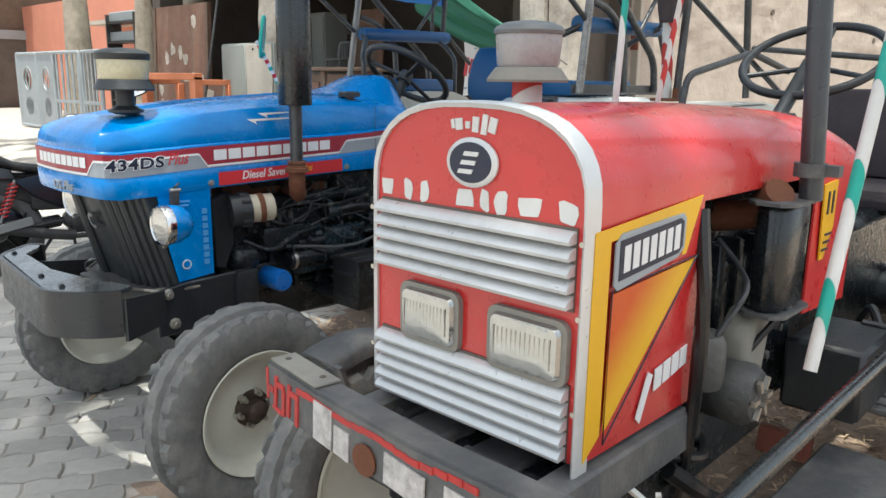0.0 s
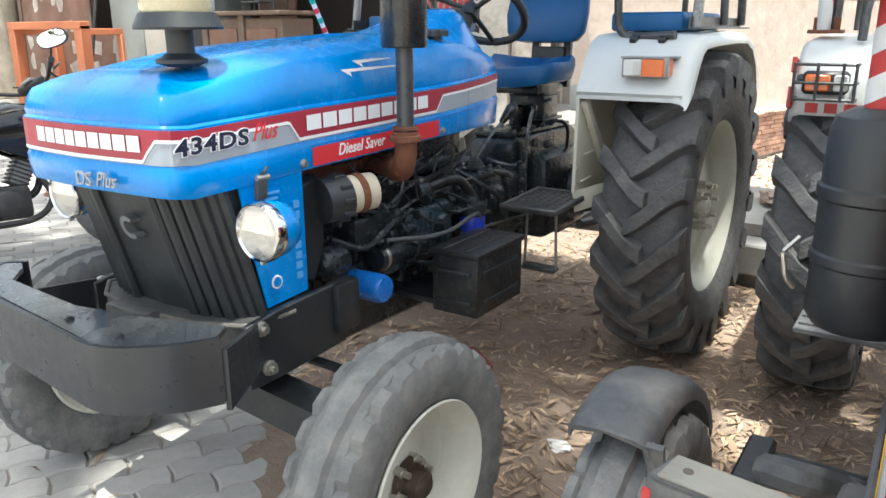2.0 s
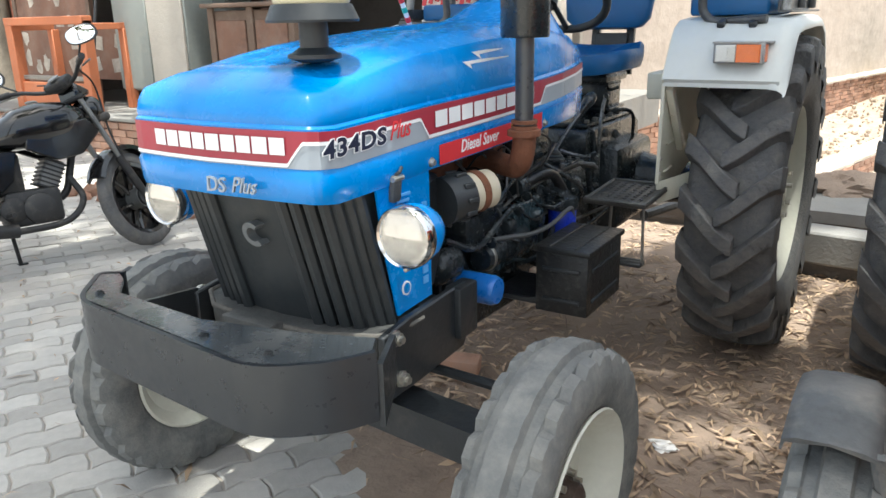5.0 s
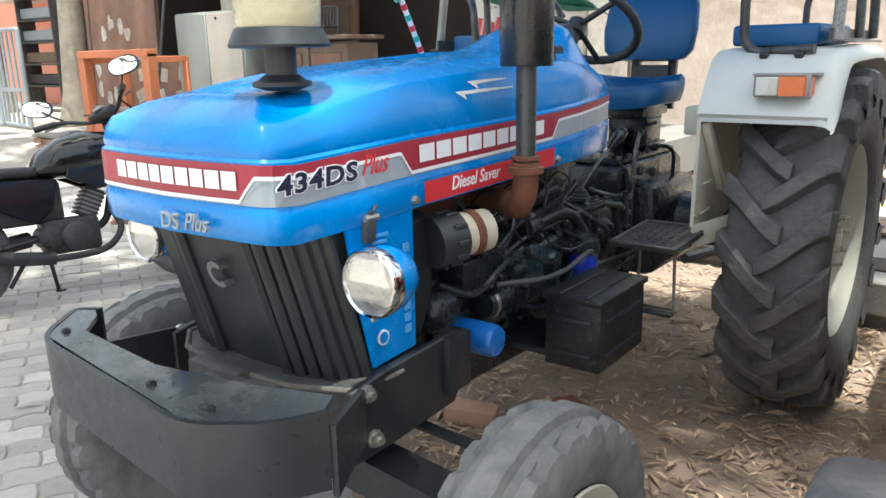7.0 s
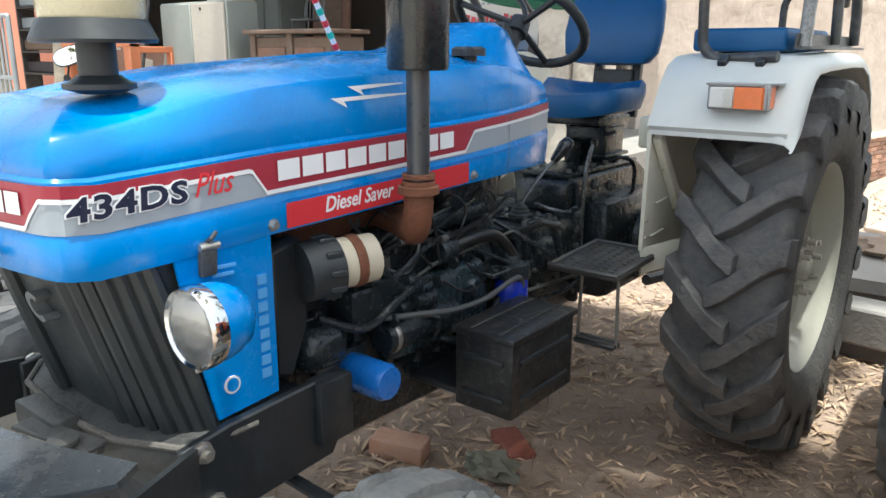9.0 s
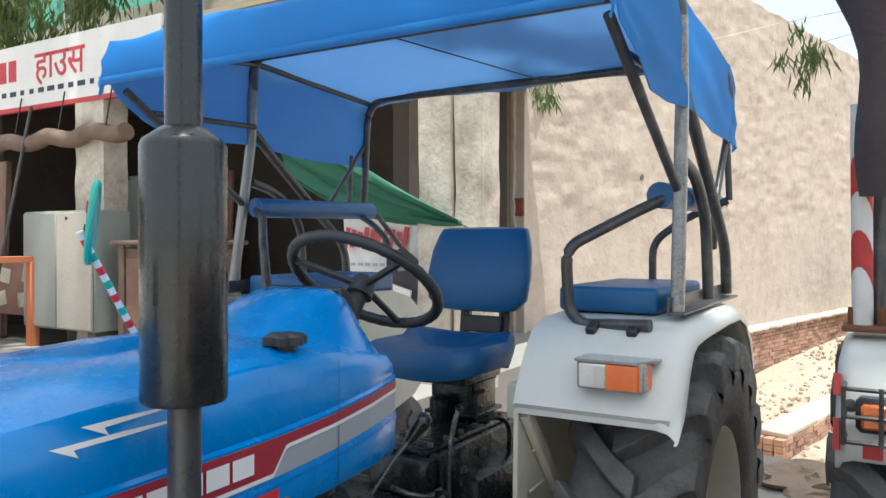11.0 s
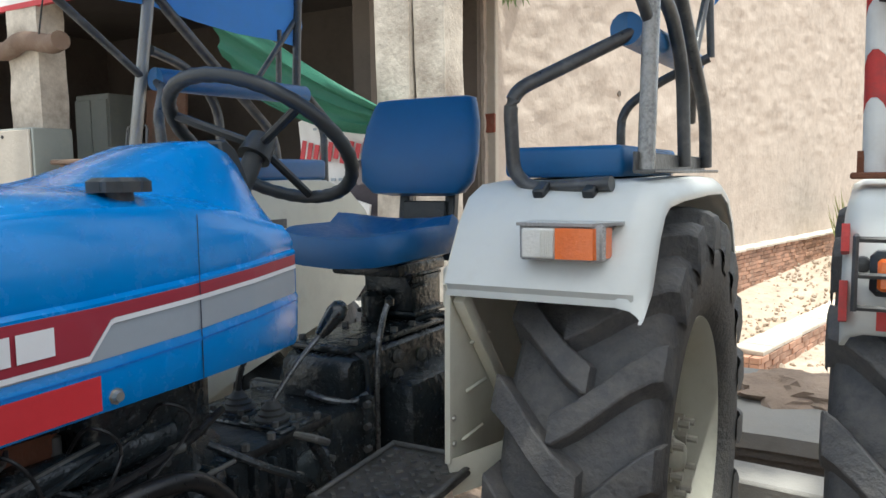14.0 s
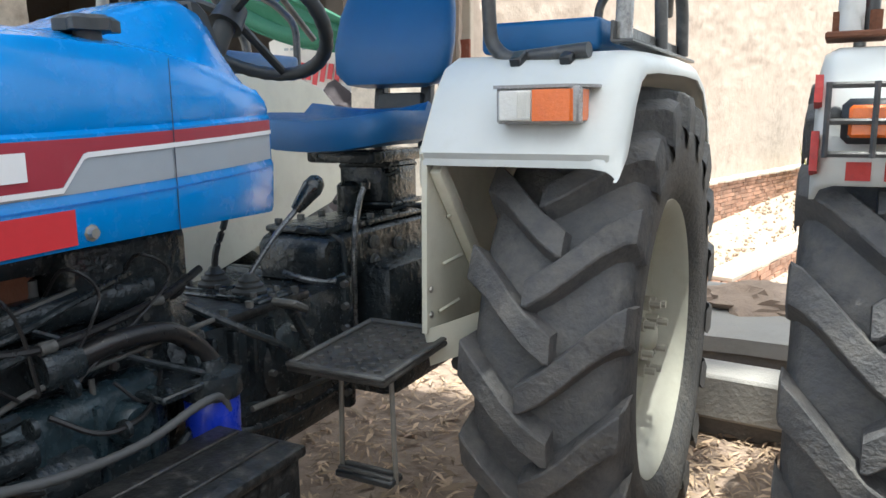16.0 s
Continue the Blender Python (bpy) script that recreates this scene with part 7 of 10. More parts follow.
def gate_leaf(c, rz, w, h, oval, label):
    g = thing("gate", c, label, "gate", "gates by the street", rz=rz)
    part("frame", tube([(-w / 2, 0, 0), (-w / 2, 0, h), (w / 2, 0, h), (w / 2, 0, 0), (-w / 2, 0, 0.02)], 0.035, 8, 0.04), M["gatesteel"], g)
    if oval:
        n = 32
        outer, inner = [], []
        for k in range(n):
            a = 2 * math.pi * k / n
            u, v = math.cos(a), math.sin(a)
            s = 1 / max(abs(u), abs(v))
            outer.append((u * s * (w / 2 - 0.03), v * s * (h / 2 - 0.03) + h / 2))
            inner.append((u * w * 0.22, v * h * 0.16 + h * 0.66))
        bm = bmesh.new()
        loops = [[(p[0], y, p[1]) for p in q] for q, y in ((outer, -0.012), (inner, -0.012), (inner, 0.012), (outer, 0.012))]
        rings(bm, loops, cap0=False, cap1=False)
        part("sheet", tidy(bm), M["gatesteel"], g)
        ring = part("oval_rim", tube([(p[0], -0.01, p[1]) for p in inner + inner[:1]], 0.014, 8), M["gatesteel"], g)
        part("scroll", tube([(0, -0.01, h * 0.5), (0.1, -0.01, h * 0.66), (0, -0.01, h * 0.82), (-0.1, -0.01, h * 0.66), (0, -0.01, h * 0.5)], 0.012, 6, 0.06), M["gatesteel"], ring)
        part("oval_rim", turned([(w * 0.17, -0.012), (w * 0.20, -0.012), (w * 0.20, 0.012), (w * 0.17, 0.012)], (0, 0, h * 0.28), "y", 24), M["gatesteel"], g)
    else:
        k = 5
        for i in range(k):
            part("slat", box((-w / 2 + w * (i + 0.6) / k, 0, h / 2), (0.07, 0.02, h - 0.05)), M["gatesteel"], g)
        part("cross_bar", box((0, 0, h * 0.38), (w, 0.03, 0.06)), M["gatesteel"], g)


for x, oval, rz, w in ((-15.0, True, 4, 0.95), (-13.95, True, -3, 1.0), (-12.85, False, 5, 1.05), (-11.7, False, -4, 1.0)):
    gate_leaf((x, 2.6, 0.33), rz, w, 1.5, oval, "silver-grey sheet gate leaf with oval openings" if oval else "silver-grey gate leaf with upright slats")

# wires over the platform
for k, (a, b, sag) in enumerate((((-14, 2.2, 5.2), (2, 3.0, 6.6), 0.35), ((-14, 2.4, 4.6), (-1.5, 2.7, 4.7), 0.3), ((-14, 2.6, 4.4), (-1.5, 2.8, 4.9), 0.25), ((-14, 2.0, 4.9), (-1.6, 2.7, 5.3), 0.3))):
    wr = thing("overhead_wire", (0, 0, 0), "reddish overhead cable sagging above the platform" if k == 0 else "black overhead cable sagging above the platform", "cable")
    pts = [Vector(a).lerp(Vector(b), i / 20) - Vector((0, 0, 4 * sag * (i / 20) * (1 - i / 20))) for i in range(21)]
    part("cable", tube(pts, 0.012, 6), M["redbrick"] if k == 0 else M["wire"], wr)

# trees: two street trunks, one over the porch, and the big one whose crown shades the tractors
tree((-11.3, 3.4, 0.3), 7.5, (0.02, 0.05), 0.19, [((-10.5, 3.2, 5.6), (2.2, 1.6, 1.3), 60, 30, 0.2, 0.016), ((-8.6, 3.0, 4.9), (1.3, 0.9, 0.8), 40, 30, 0.2, 0.016)], "eucalyptus tree with a slim trunk beside the gates")
tree((-16.4, 4.2, 0.3), 8.0, (-0.02, 0.03), 0.28, [((-15.6, 4.0, 6.4), (2.6, 1.6, 1.4), 60, 30, 0.2, 0.016)], "pale-barked eucalyptus tree by the street")
tree((-8.6, 2.9, 0.4), 7.0, (0.03, 0.04), 0.16, [((-7.2, 3.0, 4.65), (1.9, 0.7, 0.85), 95, 34, 0.2, 0.015), ((-5.3, 3.1, 5.0), (0.8, 0.6, 0.7), 20, 30, 0.2, 0.015), ((-4.0, 3.3, 5.4), (0.7, 0.6, 0.6), 22, 30, 0.2, 0.015)], "eucalyptus tree with leaves hanging over the shop sign")
tree((3.9, 5.2, -0.6), 10.0, (-0.06, -0.10), 0.24, [((-0.6, 5.2, 4.5), (0.9, 0.7, 0.3), 16, 22, 0.18, 0.012), ((-0.80, 2.5, 2.6), (0.10, 0.10, 0.12), 5, 26, 0.11, 0.0065), ((0.82, 2.55, 2.62), (0.12, 0.10, 0.16), 7, 28, 0.11, 0.0065), ((1.0, 3.2, 3.5), (0.25, 0.3, 0.2), 8, 28, 0.12, 0.007), ((3.2, 5.0, 7.5), (2.6, 2.0, 1.6), 60, 24, 0.26, 0.03)], "eucalyptus tree with drooping sprays beside the wall")
tree((5.6, -8.4, 0), 15.0, (-0.13, 0.20), 0.34, [((1.7, -4.0, 15.0), (2.5, 1.6, 1.4), 135, 34, 0.42, 0.085), ((-1.2, -4.3, 14.6), (2.6, 1.9, 1.2), 105, 34, 0.42, 0.085), ((4.7, -2.2, 15.2), (1.4, 2.0, 1.3), 60, 34, 0.42, 0.085), ((-1.3, -2.4, 14.8), (1.9, 1.3, 1.1), 70, 34, 0.42, 0.085), ((2.9, 0.35, 14.6), (1.9, 1.1, 1.2), 70, 34, 0.42, 0.085), ((2.7, -1.5, 14.8), (1.1, 1.5, 1.0), 17, 34, 0.42, 0.085)], "broad eucalyptus tree whose crown shades the tractors")
tree((-8.0, -8.0, 0), 15.0, (0.05, 0.28), 0.3, [((-4.8, 0.3, 15.0), (3.2, 2.2, 1.2), 135, 34, 0.42, 0.085), ((-8.4, -1.3, 14.6), (3.0, 2.2, 1.2), 60, 34, 0.42, 0.085)], "tall leafy tree standing behind, shading the paving")


# dead leaves on the dirt and a few on the pavers
def litter_rows(count, area, keep):
    rows = []
    while len(rows) < count:
        x, y = rng.uniform(*area[0]), rng.uniform(*area[1])
        if not keep(x, y):
            continue
        n = noise.noise((x * 1.7, y * 1.7, 0.3)) * 0.022 + noise.noise((x * 7, y * 7, 2.2)) * 0.010
        d = smooth_step(0.0, 0.25, x - paver_edge(y))
        z = ground_height(x, y) + n * d + rng.uniform(0.004, 0.016)
        a = rng.uniform(0, 6.28)
        lng = rng.uniform(0.025, 0.085) * (1.7 if rng.random() < 0.1 else 1.0)
        al = Vector((math.cos(a), math.sin(a), rng.uniform(-0.12, 0.12))) * lng
        sd = Vector((-math.sin(a), math.cos(a), rng.uniform(-0.6, 0.6))).normalized()
        rows.append((Vector((x, y, z)), al, sd, lng * rng.uniform(0.05, 0.12), rng.uniform(0.0, 0.012)))
    return rows


slivers("leaf_litter", litter_rows(16000, ((-1.4, 3.2), (-2.7, 1.5)), lambda x, y: x > paver_edge(y) - 0.05 + 0.2 * rng.random() and rng.random() < 0.04 + max(smooth_step(-1.75, -1.2, y), smooth_step(0.6, 0.95, x)) and rng.random() < 0.35 + 0.9 * (0.5 + noise.noise((x * 1.3, y * 1.3, 7)))), M["litter"], "dry curled brown leaves strewn over the dirt", "leaves")
slivers("leaf_litter", litter_rows(160, ((-4.2, 0.0), (-3.0, 1.5)), lambda x, y: x < paver_edge(y)), M["litter"], "a few dry leaves on the paving", "leaves")
twigs = []
for _ in range(230):
    x, y = rng.uniform(-0.7, 2.2), rng.uniform(-1.6, 1.3)
    a, lng = rng.uniform(0, 6.28), rng.uniform(0.10, 0.30)
    z = noise.noise((x * 1.7, y * 1.7, 0.3)) * 0.022 + noise.noise((x * 7, y * 7, 2.2)) * 0.010
    twigs.append((Vector((x, y, z + 0.012)), Vector((math.cos(a), math.sin(a), rng.uniform(-0.03, 0.05))) * lng, Vector((-math.sin(a), math.cos(a), 0.4)).normalized(), rng.uniform(0.0018, 0.004), rng.uniform(-0.012, 0.012)))
slivers("twig_litter", twigs, M["wood"], "thin dry twigs strewn over the dirt", "twigs")
slivers("rubble_litter", litter_rows(3500, ((-1.8, 2.5), (7.0, 18)), lambda x, y: x > WROOT.x + 0.255 * (y - 6.08) + 0.3), M["litter"], "dry leaves and straw over the sunlit lot", "leaves")
rows = []
for k in range(420):
    a, r = rng.uniform(0, 6.28), rng.uniform(0, 0.55)
    p = Vector((1.3 + r * math.cos(a), 16.6 + r * math.sin(a) * 1.6, -0.55))
    rows.append((p, Vector((rng.uniform(-0.4, 0.4), rng.uniform(-0.4, 0.4), rng.uniform(0.7, 1.7))), Vector((math.cos(a), math.sin(a), 0)), 0.016, rng.uniform(-0.1, 0.1)))
slivers("grass_tuft", rows, M["grass"], "tall dry green grass tuft beside the wall", "grass")


def loose_brick(at, rz, m, label, tilt=0):
    b = part("brick_block", box((0, 0, 0), (0.19, 0.10, 0.066), (0, 0, 0), 0.009, 2), m)
    b.matrix_basis = pose(*at, tilt, 3, rz)
    tagged(b, label, "brick", "loose bricks")


loose_brick((-0.17, -1.0, 0.035), 20, M["brick"], "chipped brown brick lying on the dirt")
loose_brick((0.09, -0.70, -0.018), -35, M["redbrick"], "red brick wedged under the battery box")
loose_brick((1.84, -0.39, 0.06), 10, M["redbrick"], "red brick standing on the dirt", 80)
loose_brick((-3.3, -0.05, 0.04), 25, M["brick"], "broken brick at the paving edge")


def crumple(name, at, size, m, label, category, seed):
    bm = bmesh.new()
    bmesh.ops.create_icosphere(bm, subdivisions=3, radius=1)
    for v in bm.verts:
        d = v.co.copy()
        q = 1 + 0.5 * noise.noise(d * 1.7 + Vector((seed, 0, 0))) + 0.35 * noise.noise(d * 4 + Vector((0, seed, 0)))
        v.co = Vector((d.x * size[0] * q, d.y * size[1] * q, max(0.0, (d.z + 0.5) * size[2] * q)))
    ob = part(name, bm, m, smooth=20)
    ob.matrix_basis = pose(*at)
    tagged(ob, label, category)


crumple("wrapper", (0.69, -1.144, 0.002), (0.05, 0.03, 0.012), M["signwhite"], "crumpled white snack wrapper on the dirt", "litter", 3)
crumple("cloth_scrap", (0.14, -0.90, 0.002), (0.10, 0.055, 0.04), M["ragcloth"], "crumpled grey-green cloth scrap on the dirt", "rag", 8)


# ---- the red tractor ----
M.update(
    redpaint=mat("faded_red_paint", (0.54, 0.03, 0.03), 0.32, 0, 0.12, 3, 0.03, 40, dust=0.2, dustcol=(0.5, 0.2, 0.18), dscale=3, coat=0.35),
    silver=mat("silver_painted_trim", (0.64, 0.65, 0.65), 0.36, 0.35, 0.1, 6, 0.06, 50, dust=0.2, dustcol=(0.45, 0.42, 0.38)),
    scuffed=mat("scuffed_black_paint", (0.09, 0.094, 0.097), 0.55, 0, 0.35, 5, 0.3, 40, dust=0.5, dustcol=(0.3, 0.28, 0.25), dscale=7),
    peelwhite=mat("scuffed_white_paint", (0.6, 0.58, 0.56), 0.6, 0, 0.15, 9, 0.2, 40, dust=0.55, dustcol=(0.1, 0.09, 0.085), dscale=24),
    flakered=mat("flaking_red_paint", (0.5, 0.045, 0.04), 0.6, 0, 0.15, 9, 0.2, 40, dust=0.45, dustcol=(0.1, 0.07, 0.07), dscale=26),
    yellow=mat("yellow_decal_film", (0.78, 0.44, 0.02), 0.4, 0, 0.06, 4, 0.02, 40, dust=0.15),
    teal=mat("teal_band", (0.02, 0.36, 0.29), 0.45, 0, 0.1, 6, 0.05, 40, dust=0.2),
    offwhite=mat("offwhite_band", (0.66, 0.67, 0.65), 0.5, 0, 0.08, 6, 0.05, 40, dust=0.3),
    glass_dusty=mat("ribbed_headlamp_glass", (0.42, 0.43, 0.42), 0.14, 0.8, 0.2, 16, 0.16, 24, dust=0.12, coat=0.7),
    gasket=mat("grey_gasket", (0.25, 0.24, 0.21), 0.8, 0, 0.15, 10, 0.2, 60, dust=0.3),
)
m = mat("orange_blend_film", (0.75, 0.3, 0.02), 0.4, 0, 0.05, 4, 0.02, 40)
nt = m.node_tree
gen = nt.nodes.new("ShaderNodeTexCoord")
sep = nt.nodes.new("ShaderNodeSeparateXYZ")
add = nt.nodes.new("ShaderNodeMath")
add.operation = "SUBTRACT"
rmp = nt.nodes.new("ShaderNodeValToRGB")
rmp.color_ramp.elements[0].position, rmp.color_ramp.elements[0].color = 0.12, (0.78, 0.44, 0.02, 1)
rmp.color_ramp.elements[1].position, rmp.color_ramp.elements[1].color = 0.62, (0.62, 0.10, 0.015, 1)
ab = nt.nodes.new("ShaderNodeMath")
ab.operation = "ABSOLUTE"
for a, b in ((gen.outputs["Generated"], sep.inputs[0]), (sep.outputs["Z"], add.inputs[0]), (sep.outputs["Y"], add.inputs[1]), (add.outputs[0], ab.inputs[0]), (ab.outputs[0], rmp.inputs[0]), (rmp.outputs[0], nt.nodes["Principled BSDF"].inputs["Base Color"])):
    nt.links.new(a, b)
M["blend"] = m


def banded_pole(name, parent, a, b, r, cols, step, turns=0.35):
    """A round pole with slanting bands, each band a mesh of its own."""
    a, b = Vector(a), Vector(b)
    d = (b - a)
    L = d.length
    d.normalize()
    u = d.cross(Vector((0.3, 1, 0.1))).normalized()
    v = d.cross(u)
    pole = part(name, cyl(a, b, r * 0.97, n=14), M[cols[0]], parent)
    n = int(L / step)
    for k in range(n):
        bm = bmesh.new()
        lp = []
        for off in (0.0, step * 0.98):
            ring = []
            for i in range(14):
                th = 2 * math.pi * i / 14
                h = min(L, max(0, k * step + off + turns * step * math.sin(th)))
                ring.append(a + d * h + (u * math.cos(th) + v * math.sin(th)) * r * 1.015)
            lp.append(ring)
        part("band", tidy(rings(bm, lp, cap0=False, cap1=False)), M[cols[k % len(cols)]], pole)
    return pole


RT = thing("tractor", (1.84, 0, 0), "faded red tractor with silver louvred nose and striped poles, parked", "tractor")


def arch(hw, z0, zs, zt, n=18):
    """Outline of the hood: up one side, over the arch, down the other."""
    pts = [(-hw, z0)]
    for k in range(n + 1):
        a = math.pi - math.pi * k / n
        c, s = math.cos(a), math.sin(a)
        pts.append((hw * math.copysign(abs(c) ** 0.72, c), zs + (zt - zs) * abs(s) ** 0.8))
    pts.append((hw, z0))
    return pts


def build_red_hood(t):
    # nose plate
    out = arch(0.238, 0.765, 1.185, 1.345)
    nose = part("nose_panel", plate(out, "y", -2.232, -2.215), M["redpaint"], t)
    edge = [(x * 1.028, -2.236, z + 0.004) for x, z in out]
    edge[-1] = (edge[-1][0], -2.236, 0.745)
    trim = bmesh.new()
    rings(trim, [[(p[0] * s, p[1] + dy, p[2] if i in (0, len(edge) - 1) else 1.0 + (p[2] - 1.0) * (s + 0.0)) for s, dy in ((0.972, -0.002), (0.995, -0.006), (1.006, 0.0), (1.006, 0.035), (0.99, 0.035), (0.972, 0.01))] for i, p in enumerate(edge)])
    part("edge_trim", tidy(trim), M["silver"], t, "worn silver edge strip")
    for k in range(5):
        for z0, z1 in ((1.028, 1.158), (0.768, 0.898)):
            z = z0 + (z1 - z0) * (k + 0.5) / 5
            h = (z1 - z0) / 10
            poly = [(-2.232, z + h * 0.95), (-2.240, z + h * 0.92), (-2.252, z + h * 0.45), (-2.258, z - h * 0.2), (-2.256, z - h * 0.65), (-2.240, z - h * 0.6), (-2.232, z - h * 0.5)]
            part("louvre", plate(poly, "x", -0.225, 0.225), M["silver"], nose, "silver louvre slat")
    # dark plates paint the shade seen between the slats
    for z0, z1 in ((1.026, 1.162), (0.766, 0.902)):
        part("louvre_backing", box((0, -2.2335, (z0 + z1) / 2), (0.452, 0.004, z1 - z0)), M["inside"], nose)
    for x0, x1 in ((-0.157, -0.017), (0.063, 0.217)):
        cx, w = (x0 + x1) / 2, (x1 - x0)
        def rrect(ww, hh, r):
            o = []
            for sx, sz, a0 in ((1, 1, 0), (-1, 1, 90), (-1, -1, 180), (1, -1, 270)):
                for k in range(5):
                    a = radians(a0 + k * 22.5)
                    o.append((cx + sx * (ww / 2 - r) + r * math.cos(a), 0.952 + sz * (hh / 2 - r) + r * math.sin(a)))
            return o
        lamp = part("headlight", plate(rrect(w + 0.012, 0.114, 0.02), "y", -2.245, -2.232), M["gasket"], t, "grey rubber headlight surround")
        bm = bmesh.new()
        base, mid, top = rrect(w - 0.008, 0.096, 0.016), rrect(w - 0.016, 0.088, 0.014), rrect(w - 0.05, 0.05, 0.01)
        rings(bm, [[(p[0], y, p[1]) for p in q] for q, y in ((base, -2.246), (mid, -2.254), (top, -2.258))], cap0=False)
        part("lens", tidy(bm), M["glass_dusty"], lamp, "ribbed headlight glass")
        for k in range(13):
            part("lens_rib", tube([(cx - w * 0.38 + w * 0.76 * k / 12, -2.2565, 0.952 - 0.026), (cx - w * 0.38 + w * 0.76 * k / 12, -2.258, 0.952 + 0.026)], 0.0012, 6), M["glass_dusty"], lamp)
    # emblem and worn lettering
    em = part("emblem", turned([(0.001, 0), (0.032, 0), (0.041, 0.001), (0.045, 0.004), (0.045, 0.008)], (0.004, 0, 0), "y", 28), M["silver"], t, "oval silver-rimmed maker's plate")
    em.matrix_basis = Matrix.Translation((0, -2.241, 1.246)) @ Matrix.Diagonal((1.3, 1, 0.96, 1))
    disc = part("emblem_field", turned([(0.001, -0.0012), (0.036, -0.0012), (0.037, 0.001)], (0.004, 0, 0), "y", 28), M["navy"], em, "dark emblem field")
    for zz in (-0.016, 0.0, 0.016):
        part("emblem_mark", plate([(-0.012 + zz * 0.3, zz - 0.004), (0.013 + zz * 0.3, zz - 0.004), (0.016 + zz * 0.3, zz + 0.004), (-0.009 + zz * 0.3, zz + 0.004)], "y", -0.003, -0.001), M["silver"], em)
    for k, (x, w, h) in enumerate(((-0.052, 0.008, 0.016), (-0.038, 0.016, 0.02), (-0.018, 0.01, 0.012), (0.0, 0.014, 0.026), (0.02, 0.012, 0.034), (0.038, 0.016, 0.026))):
        part("worn_mark", box((x + 0.01, -2.2335, 1.308 + h * 0.1), (w, 0.003, h), (0, 5 * k - 12, 0)), M["offwhite"], nose)
    for k, (x, w) in enumerate(((-0.212, 0.03), (-0.155, 0.022), (-0.112, 0.022), (-0.012, 0.04), (0.034, 0.02), (0.07, 0.028), (0.13, 0.046), (0.205, 0.036))):
        n = 10
        poly = [(x + w / 2 * math.copysign(abs(math.cos(a)) ** 0.5, math.cos(a)) * (1 + 0.15 * math.sin(k + 3 * a)), 1.183 + 0.018 * math.copysign(abs(math.sin(a)) ** 0.5, math.sin(a)) * (1 + 0.2 * math.cos(k * 2 + 2 * a))) for a in [2 * math.pi * i / n for i in range(n)]]
        part("torn_sticker", plate(poly, "y", -2.2335, -2.230), M["offwhite"], nose, "torn white sticker remnant")
    # hood skin: the top runs the whole length, the sides stop for the engine opening
    def skin(y0, y1, z0, name, drop0=0.0, drop1=0.0, hw0=0.24, hw1=0.245):
        bm = bmesh.new()
        loops = []
        for i in range(9):
            q = i / 8
            hw, dz = hw0 + (hw1 - hw0) * q, drop0 + (drop1 - drop0) * q * q
            a = arch(hw, z0, 1.185 - dz * 0.4, 1.345 - dz)
            b = arch(hw - 0.006, z0, 1.18 - dz * 0.4, 1.337 - dz)
            loops.append([(x, y0 + (y1 - y0) * q, z) for x, z in a] + [(x, y0 + (y1 - y0) * q, z) for x, z in b[::-1]])
        rings(bm, loops)
        return part(name, tidy(bm), M["redpaint"], t, smooth=50)
    skin(-2.22, -1.832, 0.757, "front_shroud")
    skin(-1.83, -1.182, 1.165, "hood_top", 0.0, 0.02)
    rear = skin(-1.18, -0.93, 0.80, "rear_shroud", 0.02, 0.07, 0.245, 0.27)
    part("hood_latch", box((0.05, -0.98, 1.30), (0.10, 0.05, 0.02), (0, 0, 0), 0.006), M["black"], rear)
    part("rear_bulkhead", plate(arch(0.262, 0.8, 1.15, 1.27), "y", -0.935, -0.925), M["black"], t)
    part("radiator", box((0, -2.02, 0.98), (0.43, 0.09, 0.5), (0, 0, 0), 0.01), M["grime"], t)
    for k in range(11):
        part("fan_shroud_rib", tube([(0.2, -1.845, 0.98 + 0.02 * k), (0.236, -1.835, 0.98 + 0.02 * k)], 0.006, 6), M["grime"], t)
    # side decals, both sides
    for s in (1, -1):
        x0, x1 = sorted((s * 0.2465, s * 0.2485))
        def U(u, z):
            return (-2.225 + 0.385 * u, z)
        film = part("side_decal", plate([U(0.02, 1.155), U(0.98, 1.18), U(0.84, 1.075), U(0.80, 1.075), U(0.80, 1.15), U(0.14, 1.135), U(0.14, 0.80), U(0.02, 0.765)], "x", x0, x1), M["yellow"], t, "yellow side decal")
        part("decal_triangle", plate([U(0.17, 1.045), U(0.94, 1.06), U(0.17, 0.80)], "x", x0, x1), M["blend"], film, "orange and yellow triangle decal")
        part("decal_line", tube([(s * 0.249, *U(0.94, 1.065)), (s * 0.249, *U(0.17, 1.05)), (s * 0.249, *U(0.17, 0.78)), (s * 0.249, *U(0.96, 1.065))], 0.0016, 6), M["navy"], film)
        x2, x3 = sorted((s * 0.2485, s * 0.2515))
        bdg = part("badge", plate([U(0.17, 1.06), U(0.2, 1.05), U(0.74, 1.075), U(0.80, 1.09), U(0.80, 1.145), U(0.77, 1.155), U(0.22, 1.145), U(0.17, 1.13)], "x", x2, x3), M["grey"], film, "grey-rimmed dark maker's badge")
        x4, x5 = sorted((s * 0.2515, s * 0.2525))
        part("badge_field", plate([U(0.20, 1.066), U(0.74, 1.083), U(0.775, 1.095), U(0.775, 1.14), U(0.74, 1.147), U(0.20, 1.134)], "x", x4, x5), M["navy"], bdg)
        x6, x7 = sorted((s * 0.2525, s * 0.2535))
